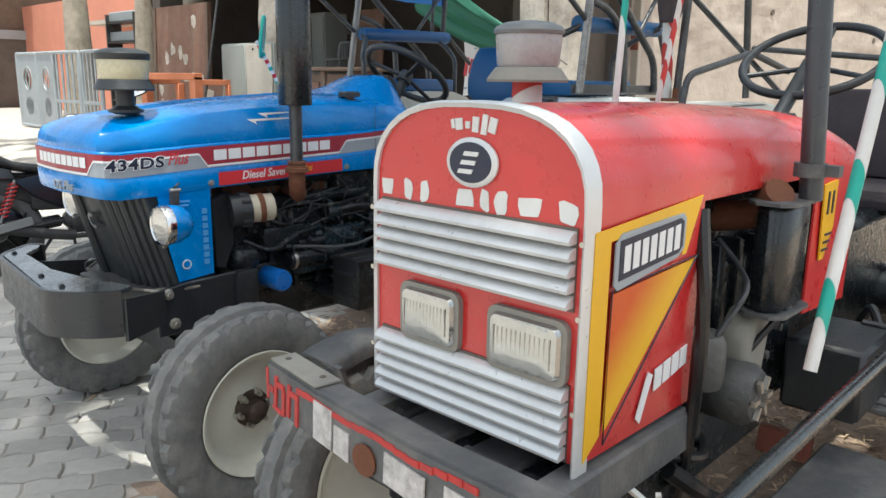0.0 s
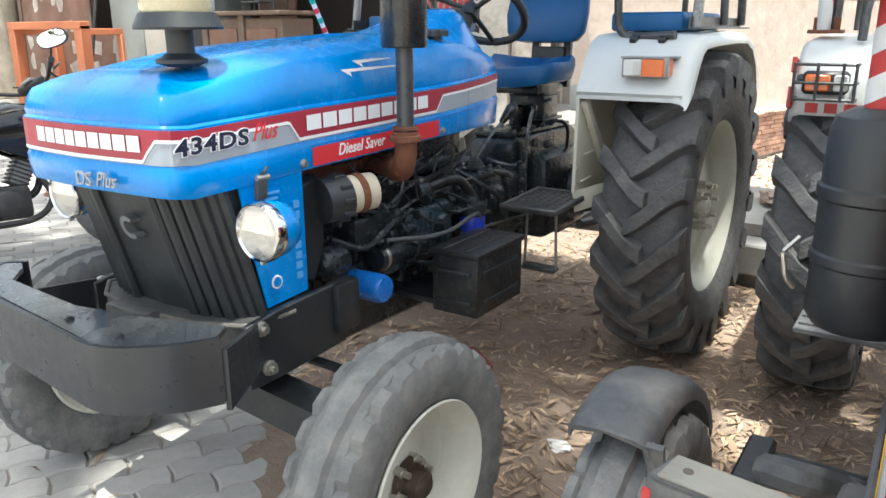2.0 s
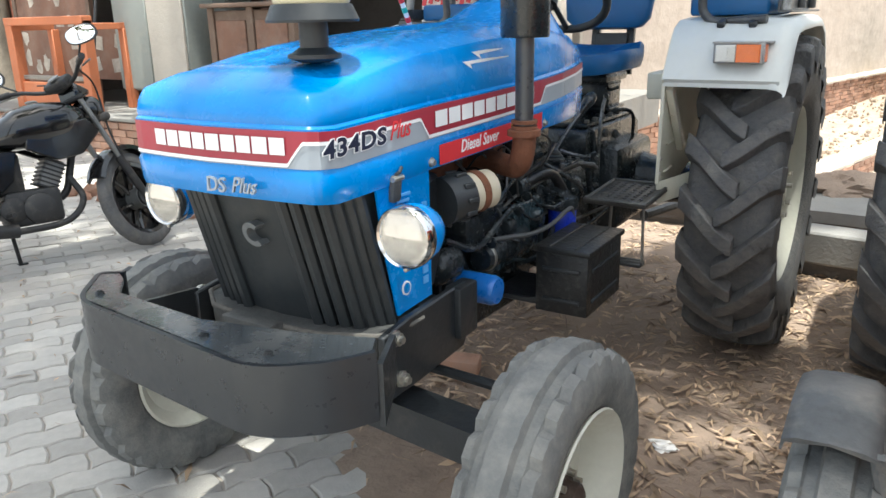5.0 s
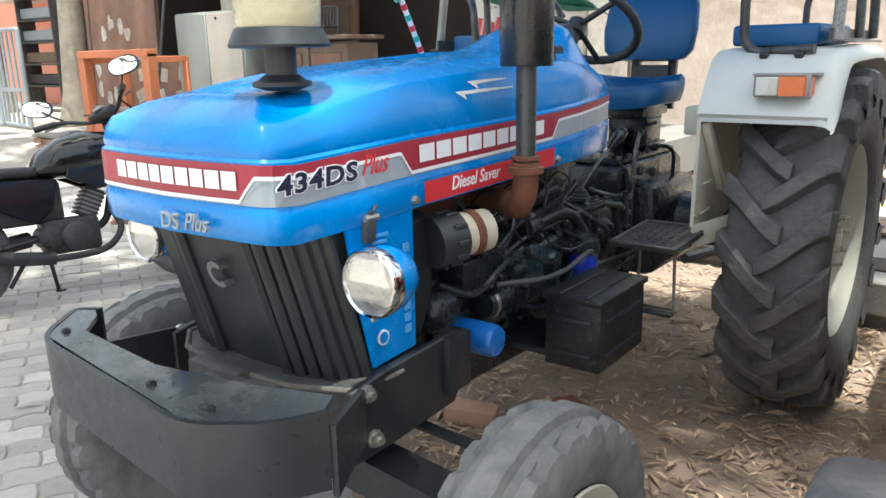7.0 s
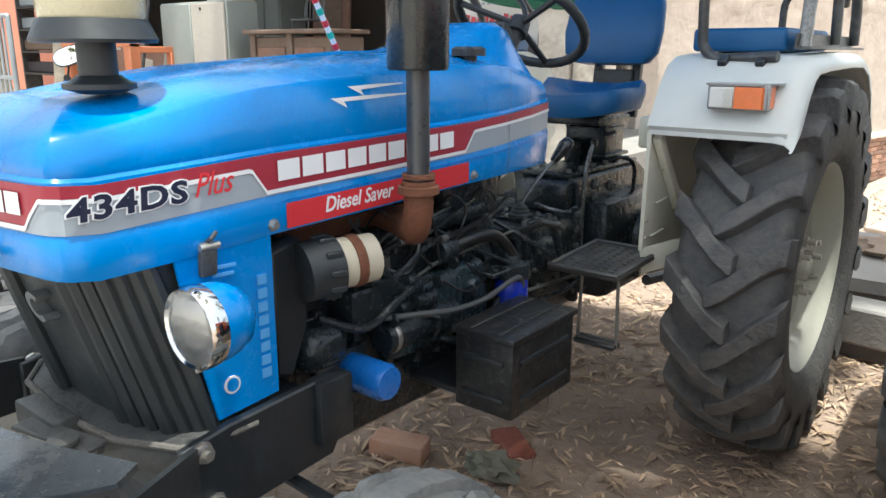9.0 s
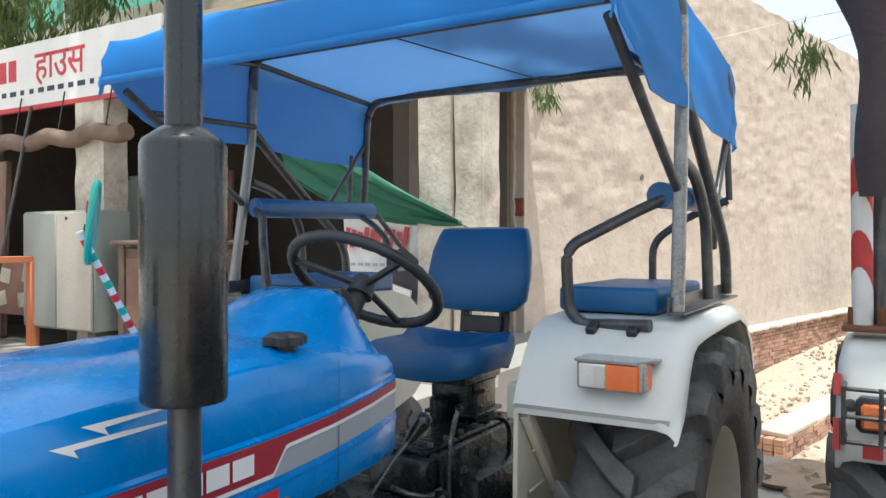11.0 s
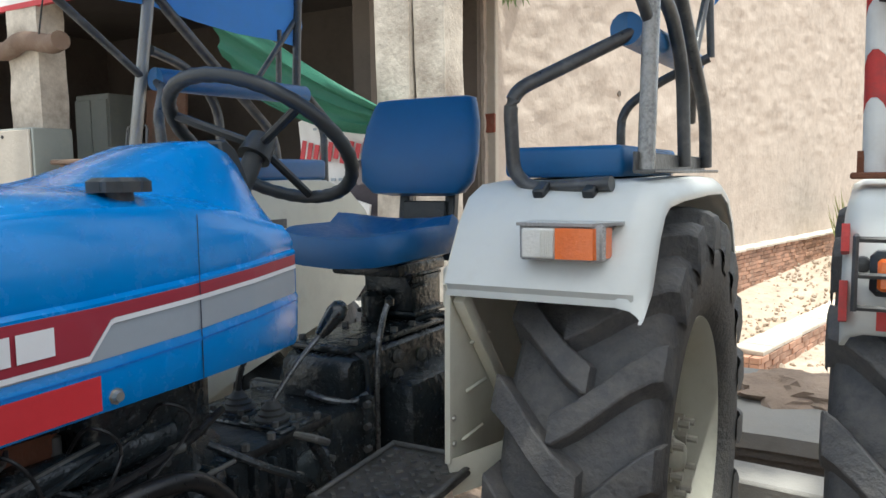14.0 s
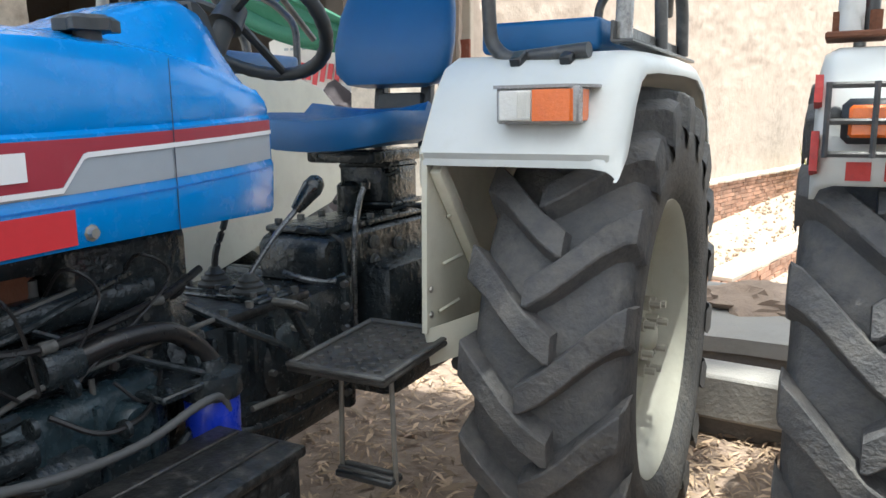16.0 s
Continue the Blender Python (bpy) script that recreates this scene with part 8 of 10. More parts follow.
        for k in range(7):
            u = 0.235 + 0.075 * k
            bm = plate([U(u, 1.078 + 0.002 * k), U(u + 0.052, 1.08 + 0.002 * k), U(u + 0.052, 1.125 + 0.002 * k), U(u, 1.123 + 0.002 * k)], "x", x6, x7)
            part("badge_block", bm, M["whitedecal"], bdg)
        mk = part("small_mark", plate([U(0.46, 0.79), U(0.50, 0.775), U(0.60, 0.86), U(0.55, 0.87)], "x", x0, x1), M["whitedecal"], t)
        for k in range(4):
            part("small_mark", plate([U(0.62 + 0.085 * k, 0.825 + 0.006 * k), U(0.69 + 0.085 * k, 0.83 + 0.006 * k), U(0.69 + 0.085 * k, 0.872 + 0.005 * k), U(0.62 + 0.085 * k, 0.868 + 0.005 * k)], "x", x0, x1), M["whitedecal"], t)
        xr = s * 0.2535
        xa, xb = sorted((xr, xr + s * 0.004))
        rd = part("side_decal", plate([(-1.16, 1.14), (-1.0, 1.15), (-1.03, 1.06), (-1.11, 0.94), (-1.14, 0.94)], "x", xa, xb), M["yellow"], t, "yellow rear side decal")
        for k in range(3):
            part("decal_stripe", box((xr + s * 0.005, -1.11 + 0.008 * k, 0.965 + 0.02 * k), (0.002, 0.05, 0.006)), M["navy"], rd)
        for k in range(2):
            part("decal_stripe", box((xr + s * 0.005, -1.12 + 0.035 * k, 1.09), (0.002, 0.012, 0.06)), M["navy"], rd)
        for z in (0.86, 1.02, 1.14):
            part("rivet", turned([(0.001, 0), (0.005, 0), (0.003, 0.003), (0.001, 0.003)], (s * 0.242, -2.247, z), "y", 8), M["steel"], nose)


build_red_hood(RT)


def build_red_front(t):
    # bumper beam with an angled end
    bm = bmesh.new()
    loops = []
    for x, y in ((-0.506, -2.325), (-0.49, -2.334), (-0.30, -2.362), (-0.27, -2.366), (0.02, -2.39), (0.30, -2.39), (0.42, -2.38), (0.50, -2.34)):
        loops.append([(x, y, 0.775), (x + 0.02, y + 0.068, 0.775), (x + 0.02, y + 0.068, 0.665), (x, y, 0.665)])
    rings(bm, loops)
    bmesh.ops.bevel(tidy(bm), geom=[e for e in bm.edges if len(e.link_faces) == 2 and e.calc_face_angle(0) > 1.0], offset=0.006, segments=2, affect="EDGES")
    beam = part("bumper", bm, M["scuffed"], t, "scuffed black bumper beam with flaking painted marks")
    part("end_plate", box((-0.385, -2.314, 0.779), (0.20, 0.062, 0.006), (0, 0, -8), 0.002), M["gasket"], beam, "pale worn end plate")
    # bolt holes are dark discs painted for the shade inside
    for x in (-0.455, -0.32):
        part("hole", cyl((x, -2.31 - 0.08 * (x + 0.4), 0.7815), (x, -2.31 - 0.08 * (x + 0.4), 0.7835), 0.007, n=10), M["inside"], beam)
    front = lambda x: float(np.interp(x, (-0.506, -0.49, -0.30, 0.02, 0.30), (-2.325, -2.334, -2.362, -2.39, -2.39))) - 0.001
    for k in range(16):
        x = -0.34 + 0.033 * k
        part("red_line", box((x, front(x), 0.752 + 0.003 * math.sin(k)), (0.034, 0.004, 0.012), (0, 0, -5)), M["flakered"], beam)
    for k, (x, z, w, h) in enumerate(((-0.50, 0.72, 0.012, 0.07), (-0.475, 0.715, 0.02, 0.014), (-0.455, 0.715, 0.012, 0.075), (-0.43, 0.735, 0.03, 0.012), (-0.42, 0.70, 0.012, 0.06), (-0.395, 0.715, 0.012, 0.075), (-0.37, 0.735, 0.04, 0.012), (-0.36, 0.70, 0.012, 0.06), (-0.45, 0.675, 0.04, 0.01))):
        part("red_mark", box((x, front(x) - 0.001, z), (w, 0.004, h), (0, 4 * (k % 3), -8)), M["flakered"], beam)
    for x, z, w, h in ((-0.255, 0.715, 0.065, 0.085), (-0.19, 0.70, 0.05, 0.06), (0.0, 0.705, 0.11, 0.06), (0.14, 0.705, 0.09, 0.055), (0.27, 0.71, 0.09, 0.05)):
        part("white_patch", box((x, front(x) - 0.001, z), (w, 0.004, h), (0, 3, -5)), M["peelwhite"], beam, "scuffed white painted patch")
    part("tow_hole", turned([(0.014, 0), (0.03, 0), (0.032, -0.006), (0.014, -0.006)], (-0.11, -2.381, 0.70), "y", 18), M["rust"], beam, "rusty tow hole ring")
    # dark disc paints the shade within the tow ring
    part("tow_hole_dark", cyl((-0.11, -2.386, 0.70), (-0.11, -2.37, 0.70), 0.014, n=14), M["inside"], beam)
    for x0, x1 in ((-0.26, -0.2), (0.2, 0.26)):
        arm = box(((x0 + x1) / 2, -2.08, 0.70), (0.06, 0.5, 0.09), (0, 0, 0), 0.006)
        part("bumper_arm", arm, M["scuffed"], t)
    for x, y, z, w in ((-0.10, -2.20, 0.685, 0.11), (0.06, -2.185, 0.675, 0.12), (-0.235, -2.16, 0.68, 0.12)):
        blk = part("front_weight", box((x, y, z), (w, 0.12, 0.07), (4, 0, -6), 0.008), M["scuffed"], t, "dusty black bracket block")
        part("bracket_lip", box((x, y - 0.055, z + 0.03), (w * 0.9, 0.01, 0.025), (4, 0, -6)), M["scuffed"], blk)
    part("front_carrier", box((0, -1.95, 0.62), (0.44, 0.55, 0.16), (0, 0, 0), 0.02), M["grime"], t)
    part("axle_beam", box((0, -1.95, 0.40), (1.05, 0.11, 0.1), (0, 0, 0), 0.015), M["black"], t)
    for s in (-1, 1):
        part("king_pin", cyl((s * 0.47, -1.95, 0.30), (s * 0.47, -1.95, 0.56), 0.032, n=14), M["black"], t)
        part("stub_axle", cyl((s * 0.47, -1.95, 0.33), (s * 0.6, -1.95, 0.33), 0.028, n=14), M["black"], t)
        part("steering_arm", box((s * 0.45, -1.86, 0.55), (0.05, 0.24, 0.025), (0, 0, 0), 0.006), M["black"], t)
        wheel(t, "front_wheel", (s * 0.63, -1.95, 0.32), s, 0.325, 0.165, 0.2, False, M["rim"], M["tyregrey"], 6, 0.05, 0.0)
        # mudguard: a bent sheet over the tyre
        bm = bmesh.new()
        loops = []
        for k in range(15):
            a = radians(68 + 86 * k / 14)
            ring = []
            for x, r in ((-0.075, 0.345), (-0.072, 0.372), (-0.05, 0.384), (0, 0.388), (0.05, 0.384), (0.072, 0.372), (0.075, 0.345), (0.071, 0.345), (0.066, 0.367), (0, 0.382), (-0.066, 0.367), (-0.071, 0.345)):
                ring.append((s * 0.646 + x, -1.95 - r * math.cos(a), 0.32 + r * math.sin(a)))
            loops.append(ring)
        g = part("mudguard", tidy(rings(bm, loops)), M["scuffed"], t, "dusty black front mudguard", smooth=60)
        part("stay", tube([(s * 0.58, -2.07, 0.665), (s * 0.55, -2.06, 0.55), (s * 0.45, -1.95, 0.50)], 0.012, 8, 0.04), M["scuffed"], g)
        part("stay", box((s * 0.565, -2.06, 0.61), (0.03, 0.012, 0.13), (20, 0, 0)), M["scuffed"], g)
    part("tie_rod", cyl((-0.47, -1.76, 0.53), (0.47, -1.76, 0.53), 0.014, n=10), M["black"], t)
    rag = part("steering_boot", hose([(-0.42, -1.9, 0.58), (-0.36, -1.93, 0.60), (-0.3, -1.88, 0.57), (-0.24, -1.9, 0.56)], 0.03, 8, 4), M["scuffed"], t, "dusty rubber boot")


build_red_front(RT)


def build_red_engine(t):
    part("engine_block", box((0, -1.45, 0.78), (0.32, 0.74, 0.42), (0, 0, 0), 0.02), M["grime"], t)
    part("cylinder_head", box((0, -1.45, 1.05), (0.26, 0.66, 0.16), (0, 0, 0), 0.02), M["grime"], t)
    part("sump", plate([(-1.8, 0.42), (-1.1, 0.42), (-1.08, 0.6), (-1.82, 0.6)], "x", -0.14, 0.14), M["grime"], t)
    for k in range(7):
        part("fin", box((0, -1.75 + 0.1 * k, 0.9), (0.35, 0.03, 0.26), (0, 0, 0), 0.004), M["grime"], t)
    for k in range(9):
        y = -1.78 + 0.08 * k
        part("bolt", cyl((0.165, y, 0.62 + 0.06 * (k % 3)), (0.185, y, 0.62 + 0.06 * (k % 3)), 0.012, n=6), M["grimegrey"], t)
    pump = part("fuel_pump", turned([(0.001, 0), (0.062, 0), (0.07, 0.01), (0.07, 0.09), (0.055, 0.11), (0.001, 0.115)], (0.2, -1.62, 0.72), "x", 20), M["grimegrey"], t, "oily grey fuel pump")
    for k in range(6):
        a = k * math.pi / 3
        part("pump_rib", box((0.318, -1.62 + 0.035 * math.cos(a), 0.72 + 0.035 * math.sin(a)), (0.01, 0.03, 0.012), (math.degrees(a), 0, 0)), M["steel"], pump)
    part("pump_bracket", plate([(-1.60, 0.70), (-1.50, 0.72), (-1.47, 0.86), (-1.55, 0.90), (-1.62, 0.84)], "x", 0.2, 0.27, 0.012), M["gasket"], t, "grey pump casting")
    part("filter_bowl", turned([(0.001, 0), (0.045, 0.005), (0.05, 0.03), (0.05, 0.1), (0.04, 0.12), (0.001, 0.12)], (0.23, -1.75, 0.76), "z", 18), M["grimegrey"], t)
    for pts, r, m in (([(0.26, -1.75, 0.88), (0.29, -1.7, 0.97), (0.24, -1.62, 1.0), (0.18, -1.6, 1.05)], 0.006, "pipe"), ([(0.26, -1.58, 0.8), (0.31, -1.5, 0.9), (0.28, -1.44, 0.85), (0.2, -1.3, 0.88)], 0.008, "hose"),
                      ([(0.24, -1.83, 1.15), (0.27, -1.85, 0.95), (0.26, -1.84, 0.7), (0.22, -1.8, 0.5)], 0.014, "hose"), ([(0.24, -1.88, 0.62), (0.28, -1.8, 0.55), (0.24, -1.7, 0.48)], 0.02, "hose"), ([(0.2, -1.9, 0.65), (0.26, -1.78, 0.62), (0.2, -1.65, 0.6)], 0.012, "hose")):
        part("pipe", hose(pts, r, 8), M[m], t)
    def octo(g):
        x0, x1, y0, y1, c = 0.238 - g, 0.318 + g, -1.585 - g, -1.41 + g, 0.026
        return [(x0 + c, y0), (x1 - c, y0), (x1, y0 + c), (x1, y1 - c), (x1 - c, y1), (x0 + c, y1), (x0, y1 - c), (x0, y0 + c)]
    sil = part("silencer", plate(octo(0), "z", 0.895, 1.135, 0.012), M["satin"], t, "black box silencer with folded seams")
    for z in (0.888, 1.134):
        part("seam", plate(octo(0.012), "z", z, z + 0.008), M["scuffed"], sil)
    pipe = part("exhaust_pipe", tube([(0.318, -1.46, 1.14), (0.272, -1.46, 1.85), (0.262, -1.40, 1.98)], 0.025, 16, 0.06), M["pipe"], t, "dark upright exhaust pipe")
    part("clamp", turned([(0.026, 0), (0.034, 0), (0.034, 0.03), (0.026, 0.03)], (0.31, -1.46, 1.19), "z", 18), M["scuffed"], pipe)
    part("clamp_lug", box((0.35, -1.45, 1.205), (0.04, 0.03, 0.024)), M["scuffed"], pipe)
    part("manifold", tube([(0.12, -1.5, 1.08), (0.22, -1.5, 1.10), (0.28, -1.54, 1.16)], 0.035, 12, 0.03), M["rust"], t)
    # air cleaner on the other side
    ac = part("air_cleaner", turned([(0.001, 0), (0.085, 0), (0.098, 0.02), (0.098, 0.12), (0.103, 0.125), (0.103, 0.14), (0.098, 0.145), (0.098, 0.24), (0.104, 0.245), (0.104, 0.265), (0.098, 0.27), (0.096, 0.36), (0.088, 0.39), (0.06, 0.405), (0.001, 0.405)], (-0.325, -1.65, 0.795), "z", 28), M["plastic"], t, "black banded oil-bath air cleaner")
    part("clip", tube([(-0.44, -1.69, 0.96), (-0.465, -1.705, 0.93), (-0.455, -1.705, 0.88), (-0.44, -1.695, 0.86)], 0.005, 6, 0.01), M["steel"], ac)
    part("bracket", box((-0.25, -1.65, 0.9), (0.12, 0.05, 0.03)), M["grime"], ac)
    stem = part("stem", cyl((-0.333, -1.645, 1.19), (-0.333, -1.645, 1.395), 0.038, n=20), M["flakered"], t, "red and white striped stem")
    for k in range(2):
        bm = bmesh.new()
        lp = []
        for off in (0.0, 0.045):
            lp.append([(-0.333 + 0.0388 * math.cos(a), -1.645 + 0.0388 * math.sin(a), 1.225 + 0.085 * k + off + 0.022 * math.cos(a)) for a in [2 * math.pi * i / 20 for i in range(20)]])
        part("stripe", tidy(rings(bm, lp, cap0=False, cap1=False)), M["offwhite"], stem)
    pre = part("precleaner", turned([(0.04, 0.0), (0.102, -0.012), (0.104, -0.006), (0.082, 0.024), (0.04, 0.03)], (-0.333, -1.645, 1.395), "z", 32), M["gasket"], t, "grey flared precleaner skirt")
    part("bowl", turned([(0.001, 0), (0.074, 0), (0.079, 0.008), (0.084, 0.072), (0.082, 0.08), (0.001, 0.08)], (-0.333, -1.645, 1.42), "z", 32), M["bowlgrey"], pre, "dusty clear precleaner bowl")
    part("lid", turned([(0.001, 0), (0.087, 0), (0.089, 0.008), (0.083, 0.018), (0.06, 0.028), (0.02, 0.033), (0.001, 0.033)], (-0.333, -1.645, 1.50), "z", 32), M["gasketgrey"], pre, "grey precleaner lid")
    # chassis, gearbox, steering
    part("clutch_housing", box((0, -0.85, 0.72), (0.36, 0.5, 0.42), (0, 0, 0), 0.03), M["grime"], t)
    part("gearbox", box((0, -0.35, 0.72), (0.34, 0.7, 0.46), (0, 0, 0), 0.03), M["grime"], t)
    part("rear_axle", cyl((-0.55, -0.02, 0.63), (0.55, -0.02, 0.63), 0.1, n=18), M["grime"], t)
    part("steering_column", cyl((0, -0.95, 1.2), (0, -0.6, 1.46), 0.022, n=12), M["black"], t)
    sw = part("steering_wheel", bmesh.new(), M["black"], t, "dark three-spoke steering wheel")
    bm = bmesh.new()
    ring = [(0.215 * math.cos(a), 0.215 * math.sin(a), 0) for a in [2 * math.pi * i / 40 for i in range(41)]]
    tb(bm, ring, 0.014, 10)
    part("rim", tidy(bm), M["black"], sw)
    for k in range(3):
        a = radians(90 + 120 * k)
        part("spoke", tube([(0, 0, -0.03), (0.1 * math.cos(a), 0.1 * math.sin(a), -0.015), (0.212 * math.cos(a), 0.212 * math.sin(a), 0)], 0.009, 8), M["black"], sw)
    part("hub", turned([(0.001, -0.05), (0.03, -0.05), (0.034, -0.02), (0.02, 0.0), (0.001, 0.0)], (0, 0, 0), "z", 18), M["black"], sw)
    sw.matrix_basis = pose(0, -0.57, 1.47, 32, 0, 0)
    for s in (-1, 1):
        part("footrest", box((s * 0.36, -0.72, 0.48), (0.34, 0.36, 0.02), (0, 0, 0), 0.004), M["scuffed"], t)
        for k in range(5):
            part("tread_strip", box((s * 0.36, -0.86 + 0.07 * k, 0.493), (0.32, 0.02, 0.008)), M["scuffed"], t)
        part("pedal", tube([(s * 0.22, -0.6, 0.6), (s * 0.32, -0.8, 0.76), (s * 0.36, -0.84, 0.70)], 0.013, 8, 0.03), M["black"], t)
        part("pedal_pad", box((s * 0.36, -0.86, 0.7), (0.09, 0.02, 0.07), (30, 0, 0), 0.004), M["black"], t)
    part("tool_box", box((0.30, -1.0, 0.62), (0.2, 0.3, 0.2), (0, 0, 0), 0.012), M["black"], t)
    part("battery_tray", box((0.4, -1.2, 0.30), (0.24, 0.5, 0.14), (0, 0, 0), 0.01), M["scuffed"], t)
    part("seat_pan", box((0, 0.05, 0.98), (0.44, 0.4, 0.09), (0, 0, 0), 0.04, 2), M["cloth"], t)
    part("seat_back", box((0, 0.26, 1.2), (0.42, 0.07, 0.36), (-8, 0, 0), 0.03, 2), M["cloth"], t)
    part("seat_post", box((0, 0.05, 0.92), (0.16, 0.2, 0.1)), M["black"], t)
    part("drag_rod", tube([(0.47, -2.2, 0.765), (0.46, -1.23, 0.75)], 0.017, 10), M["satin"], t, "long black steering drag rod")
    part("whisk", hose([(0.33, -2.06, 0.6), (0.36, -2.1, 0.68)], 0.006, 5, 2), M["offwhite"], t)
    for k in range(5):
        part("frayed_strip", hose([(0.30, -1.98, 0.55), (0.28 + 0.03 * k, -2.03 - 0.01 * k, 0.62), (0.25 + 0.06 * k, -2.06, 0.68 - 0.01 * abs(k - 2))], 0.007, 4, 4), M["offwhite"], t, "frayed white plastic strip")
    # striped poles
    banded_pole("striped_pole", t, (0.455, -1.79, 0.87), (0.47, -1.55, 1.62), 0.0125, ("offwhite", "teal", "offwhite"), 0.075)
    banded_pole("striped_pole", t, (-0.115, -1.58, 1.33), (-0.10, -1.56, 1.95), 0.008, ("offwhite", "offwhite", "teal"), 0.09)
    banded_pole("striped_pole", t, (-0.10, -1.40, 1.33), (-0.05, -1.36, 1.75), 0.007, ("offwhite", "flakered"), 0.05)


build_red_engine(RT)


def build_red_rear(t):
    for s in (-1, 1):
        wheel(t, "rear_wheel", (s * 0.54, -0.02, 0.63), s, 0.648, 0.30, 0.34, True, M["rim"], M["tyre"], 8, 0.07)
        bm = bmesh.new()
        loops = []
        path = [(-0.55, 1.075), (-0.552, 1.12), (-0.53, 1.20), (-0.48, 1.265), (-0.40, 1.30), (-0.1, 1.315), (0.2, 1.31), (0.4, 1.25), (0.52, 1.12), (0.58, 0.95)]
        for y, z in [(p.y, p.z) for p in smooth_path([(0, y, z) for y, z in path], 3)]:
            w0, w1 = s * 0.40, s * 0.675
            c = Vector((0, -0.02, 0.64))
            d = (Vector((0, y, z)) - c).normalized()
            i1 = Vector((0, y, z)) - d * 0.008
            lip = Vector((0, y, z)) - d * 0.05
            loops.append([(w0, y, z), (w1 - s * 0.03, y, z), (w1 - s * 0.008, *(Vector((0, y, z)) - d * 0.012)[1:]), (w1, lip.y, lip.z), (w1 - s * 0.008, lip.y, lip.z), (w1 - s * 0.016, *(Vector((0, y, z)) - d * 0.02)[1:]), (w1 - s * 0.035, i1.y, i1.z), (w0, i1.y, i1.z)])
        fn = part("fender", tidy(rings(bm, loops)), M["white"], t, "white rear mudguard with red edge stripes", smooth=55)
        part("inner_sheet", plate([(-0.55, 1.075), (-0.53, 1.20), (-0.48, 1.265), (-0.40, 1.30), (0.2, 1.305), (0.4, 1.25), (0.5, 0.7), (0.3, 0.5), (-0.3, 0.5), (-0.45, 0.8)], "x", *sorted((s * 0.395, s * 0.40))), M["white"], fn)
        for z0, z1 in ((1.09, 1.155), (1.20, 1.245)):
            part("red_stripe", box((s * 0.6705, -0.545 + 0.25 * max(0, (z0 + z1) / 2 - 1.15) + 0.0, (z0 + z1) / 2), (0.012, 0.05, z1 - z0), (-12, 0, 0)), M["flakered"], fn)
        # caged lamp
        lx = s * 0.57
        lamp = part("caged_lamp", box((lx, -0.575, 1.175), (0.13, 0.05, 0.07), (0, 0, 0), 0.01), M["black"], t, "caged orange and clear side lamp")
        part("amber_lens", box((lx + s * 0.02, -0.602, 1.175), (0.07, 0.014, 0.05), (0, 0, 0), 0.005), M["amber"], lamp)
        part("clear_lens", box((lx - s * 0.045, -0.602, 1.175), (0.04, 0.014, 0.05), (0, 0, 0), 0.005), M["lensclear"], lamp)
        for z in (1.125, 1.175, 1.23):
            part("cage_bar", tube([(lx - 0.085, -0.55, z), (lx - 0.085, -0.618, z), (lx + 0.085, -0.618, z), (lx + 0.085, -0.55, z)], 0.005, 6, 0.01), M["tube"], lamp)
        for x in (-0.085, -0.02, 0.05, 0.085):
            part("cage_bar", tube([(lx + x, -0.62, 1.12), (lx + x, -0.62, 1.235)], 0.005, 6), M["tube"], lamp)
        part("bolt", turned([(0.001, 0), (0.014, 0), (0.012, -0.006), (0.001, -0.008)], (s * 0.645, -0.552, 1.185), "y", 12), M["tube"], fn)
        for k in range(3):
            x = lx + s * (0.035 - 0.055 * k)
            part("red_bar", box((x, -0.5545, 1.095), (0.036, 0.003, 0.03)), M["flakered"], fn, "red painted bar")
        # canopy frame
        post = part("bracket_plate", box((s * 0.62, -0.33, 1.325), (0.10, 0.12, 0.012), (0, 0, 0), 0.003), M["rust"], t)
        for dx in (-0.03, 0.03):
            part("bracket_bolt", cyl((s * 0.62 + dx, -0.33, 1.33), (s * 0.62 + dx, -0.33, 1.37), 0.012, n=6), M["rust"], post)
        banded_pole("striped_post", t, (s * 0.63, -0.33, 1.33), (s * 0.635, -0.36, 1.83), 0.022, ("offwhite", "flakered"), 0.085, 0.6)
        part("frame_tube", tube([(s * 0.60, -0.30, 1.33), (s * 0.59, -0.26, 1.95), (s * 0.59, 0.25, 2.02), (s * 0.6, 0.4, 1.33)], 0.016, 10, 0.1), M["tube"], t)
        part("grab_rail", tube([(s * 0.50, -0.45, 1.30), (s * 0.5, -0.42, 1.42), (s * 0.45, 0.05, 1.52), (s * 0.4, 0.35, 1.45)], 0.014, 10, 0.05), M["tube"], t)
        part("cross_brace", tube([(s * 0.60, -0.28, 1.75), (s * 0.4, 0.35, 1.33)], 0.012, 8), M["tube"], t)
    part("rear_bar", tube([(-0.59, 0.3, 1.85), (0.59, 0.3, 1.85)], 0.014, 10), M["tube"], t)
    part("rear_bar", tube([(-0.55, 0.3, 1.55), (0.55, 0.25, 1.45)], 0.013, 10), M["tube"], t)
    bm = bmesh.new()
    loops = []
    for i in range(13):
        q = i / 12
        c = Vector((-0.60 + 0.02 * math.sin(5 * q), -0.42 - 0.1 * q, 1.62 + 0.62 * q))
        r = 0.035 + 0.06 * q + 0.015 * math.sin(9 * q)
        loops.append([c + Vector((r * math.cos(a) * (1 + 0.15 * math.sin(3 * a)), r * math.sin(a), 0)) for a in [2 * math.pi * k / 14 for k in range(14)]])
    part("folded_hood_cloth", tidy(rings(bm, loops)), M["cloth"], t, "dark folded canopy cloth tied to the post", smooth=60)


build_red_rear(RT)


